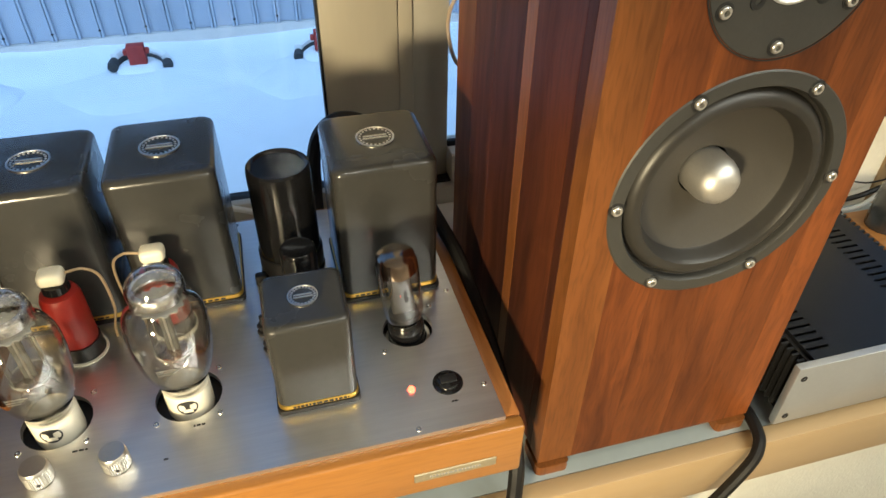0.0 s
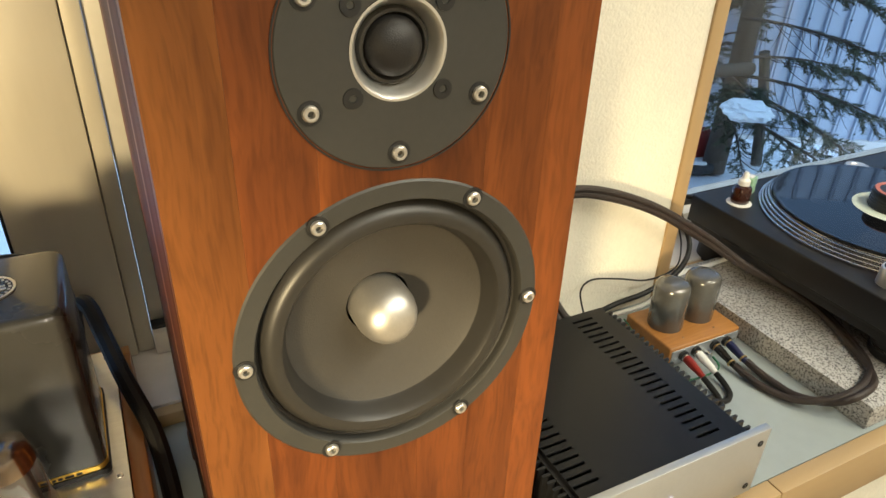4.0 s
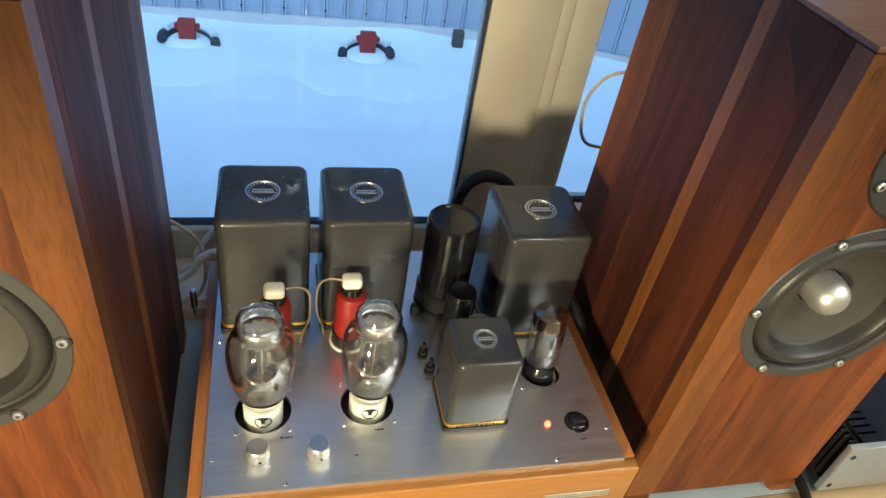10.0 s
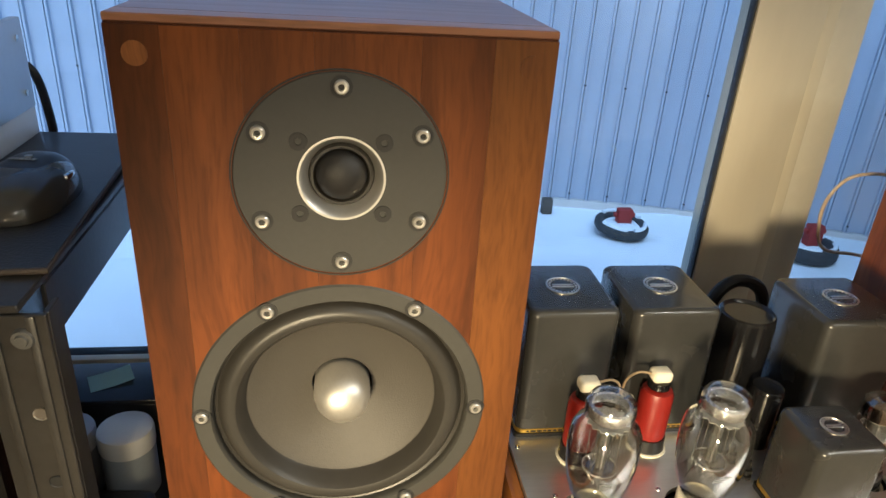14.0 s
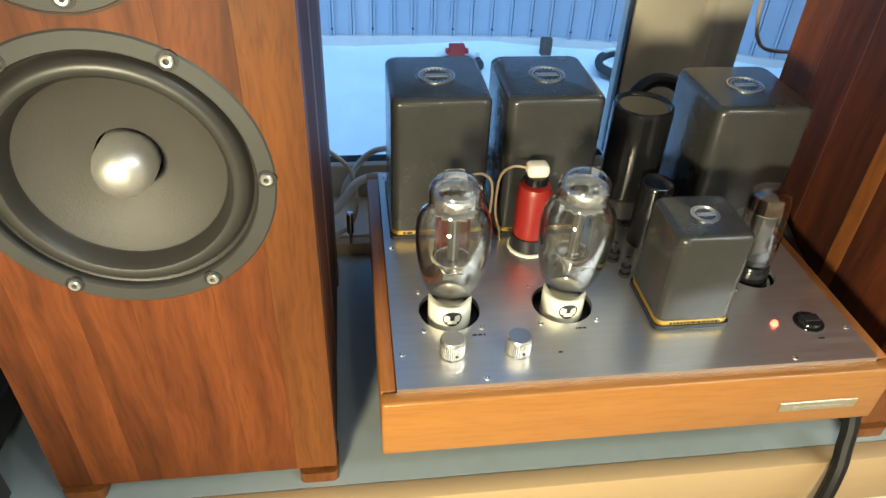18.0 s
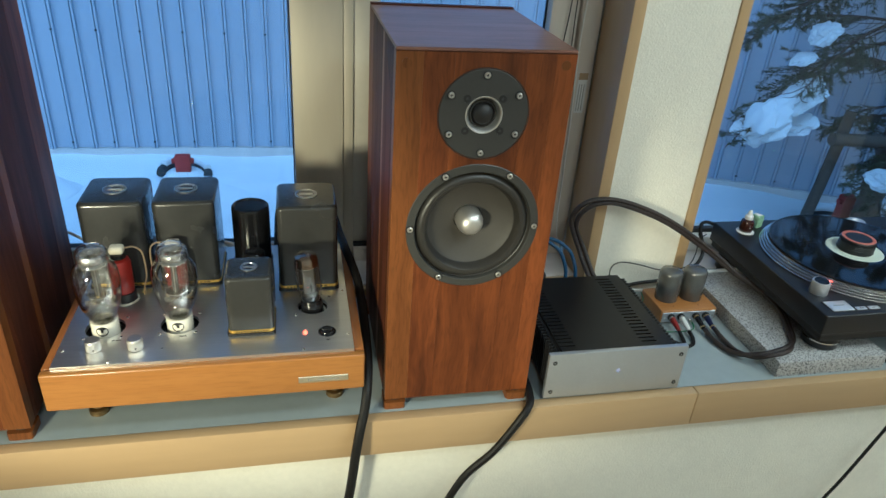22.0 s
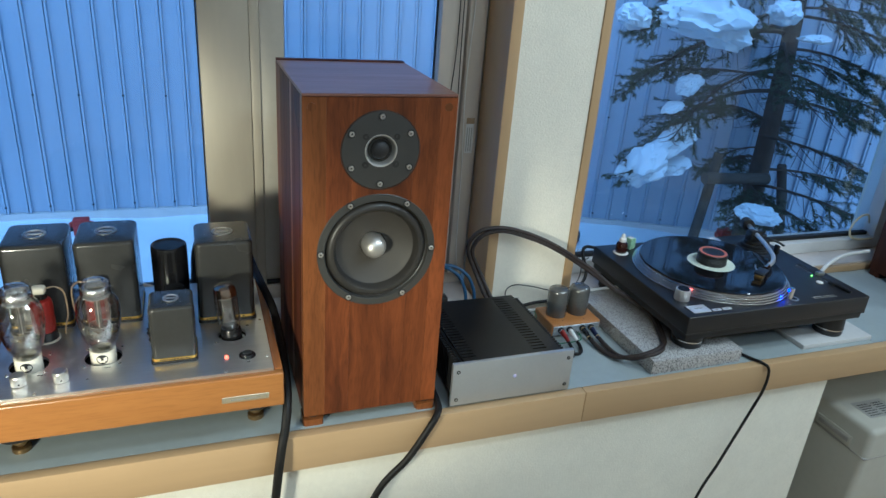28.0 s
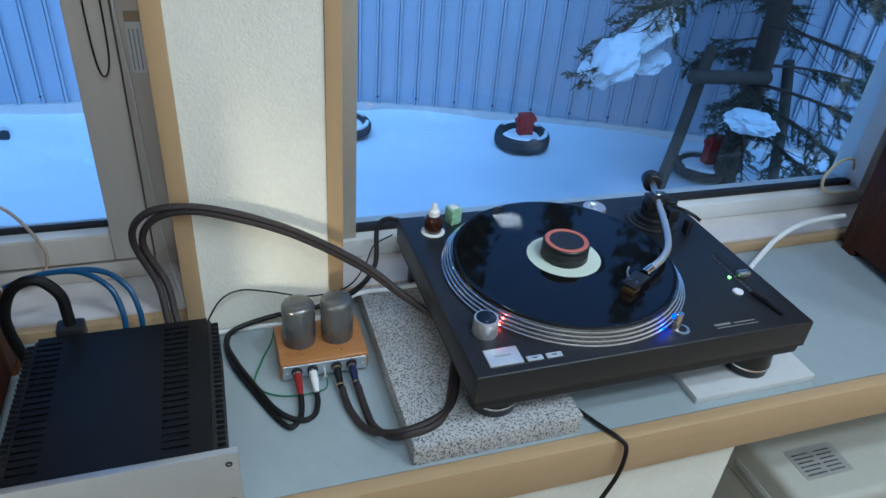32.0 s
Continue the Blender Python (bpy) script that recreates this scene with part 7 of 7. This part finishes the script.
lead = bough(1.20, radians(193), 1.28, 0.10, 0.55, 0.95, 0.45)
bough(1.32, radians(200), 1.10, 0.08, 0.40, 0.8, 0.4)
bough(1.55, radians(188), 1.25, 0.10, 0.45, 0.85, 0.35)
bough(1.85, radians(197), 1.45, 0.08, 0.40, 0.95, 0.3)
bough(0.60, radians(245), 0.46, 0.02, 0.14, 0.95, 0.2)
bough(0.55, radians(215), 0.38, 0.02, 0.14, 0.9, 0.2)
for k in range(46):
    z = 0.42 + 2.5 * k / 46 + trnd.uniform(-0.05, 0.05)
    az = trnd.uniform(0, 2 * math.pi)
    ln_ = trnd.uniform(0.65, 1.05) * (1.12 - 0.22 * z) * (0.5 if math.cos(az) < -0.3 and z < 1.15 else 1.0)
    bough(z, az, max(0.35, ln_), trnd.uniform(-0.02, 0.12), trnd.uniform(0.12, 0.34), 0.9 if z < 0.75 or z > 1.3 else 0.55, 0.35)
part("limbs", limb_bm, BARK, tree)
me = bpy.data.meshes.new("needle_mass")
me.from_pydata([tuple(v) for v in verts], [], faces)
me.materials.append(NEEDLES)
crown = new("crown", me)
crown.parent = tree
tagged(crown, "dark green needles", kind="stuff")


def snow_pad(cx, cy, cz, sx, sy, sz, tilt, seed):
    bm = B()
    bmesh.ops.create_icosphere(bm, subdivisions=4, radius=1.0)
    for v in bm.verts:
        d = 1 + 0.30 * noise.noise(v.co * 1.9 + Vector((seed * 3.1, 0, 0))) + 0.20 * noise.noise(v.co * 4.5 + Vector((0, seed, 0))) + 0.10 * noise.noise(v.co * 10 + Vector((0, 0, seed)))
        z = v.co.z * (1.0 if v.co.z > 0 else 0.75)
        v.co = Vector((v.co.x * sx * d, v.co.y * sy * d, z * sz * d))
    bmesh.ops.rotate(bm, verts=bm.verts, cent=(0, 0, 0), matrix=Matrix.Rotation(radians(tilt), 3, "Y"))
    bmesh.ops.translate(bm, verts=bm.verts, vec=(cx - 3.53, cy - 2.50, cz + 0.40))
    part("snow_pad", bm, SNOW, tree, "clump of snow on a bough")


snow_pad(2.44, 2.20, 0.445, 0.150, 0.13, 0.070, -44, 1)
snow_pad(2.57, 2.20, 0.560, 0.160, 0.11, 0.050, -36, 7)
snow_pad(2.62, 2.18, 0.445, 0.085, 0.09, 0.036, -28, 2)
snow_pad(3.28, 2.15, 0.125, 0.125, 0.12, 0.062, 4, 3)
snow_pad(2.56, 2.22, 0.760, 0.060, 0.06, 0.022, -25, 4)
snow_pad(2.62, 2.20, 0.885, 0.070, 0.07, 0.050, -35, 5)
snow_pad(2.60, 2.15, 1.225, 0.270, 0.16, 0.115, 3, 6)
snow_pad(2.72, 2.12, 1.150, 0.120, 0.10, 0.090, 8, 11)
snow_pad(3.10, 2.15, 1.270, 0.085, 0.08, 0.070, 0, 10)
snow_pad(2.17, 2.15, 1.215, 0.075, 0.08, 0.070, 12, 8)
snow_pad(3.35, 2.15, 1.150, 0.080, 0.07, 0.025, 0, 9)
frame_ = thing("tree_support", "wooden stake frame propping up the spruce", "tree stake", (3.45, 2.45, -0.40))
part("stake", tube(B(), [(-0.40, -0.02, 0.0), (-0.33, 0.0, 0.40), (-0.265, 0.03, 0.82)], 0.034, 12, 4, 0.030), STAKE, frame_)
part("stake", tube(B(), [(0.45, 0.02, 0.0), (0.37, 0.03, 0.40), (0.28, 0.04, 0.72)], 0.034, 12, 4, 0.030), STAKE, frame_)
part("crossbar", tube(B(), [(-0.415, -0.060, 0.690), (-0.17, -0.065, 0.680), (0.075, -0.060, 0.668)], 0.036, 12, 4), STAKE, frame_)


# ---- tall trees beyond the fence ----
wrnd = random.Random(23)
verts, faces = [], []
for k in range(34):
    wx, wy = -10 + 0.85 * k + wrnd.uniform(-0.5, 0.5), wrnd.uniform(10.5, 15.5)
    hgt = wrnd.uniform(8.5, 12.5)
    for j in range(560):
        u = wrnd.random() ** 0.8
        rad = (1.9 * (1 - u) + 0.15) * wrnd.uniform(0.25, 1.0)
        a = wrnd.uniform(0, 2 * math.pi)
        c = Vector((wx + rad * math.cos(a), wy + rad * math.sin(a), -0.3 + hgt * (0.12 + 0.88 * u)))
        i = len(verts)
        for _ in range(3):
            verts.append(tuple(c + Vector((wrnd.uniform(-0.32, 0.32), wrnd.uniform(-0.32, 0.32), wrnd.uniform(-0.26, 0.12)))))
        faces.append((i, i + 1, i + 2))
me = bpy.data.meshes.new("far_woods")
me.from_pydata(verts, [], faces)
me.materials.append(NEEDLES)
tagged(new("far_woods", me), "dark conifer woods beyond the fence", "woods", kind="stuff")

# bring each thing's origin to its base
for ob in list(scene.objects):
    if ob.type == "EMPTY" and ob.parent is None and ob.children:
        pts = [c.matrix_basis @ Vector(v) for c in ob.children if c.type == "MESH" for v in c.bound_box]
        if not pts:
            continue
        base = Vector(((min(p.x for p in pts) + max(p.x for p in pts)) / 2, (min(p.y for p in pts) + max(p.y for p in pts)) / 2, min(p.z for p in pts)))
        ob.matrix_basis = ob.matrix_basis @ Matrix.Translation(base)
        for c in ob.children:
            c.matrix_basis = Matrix.Translation(-base) @ c.matrix_basis
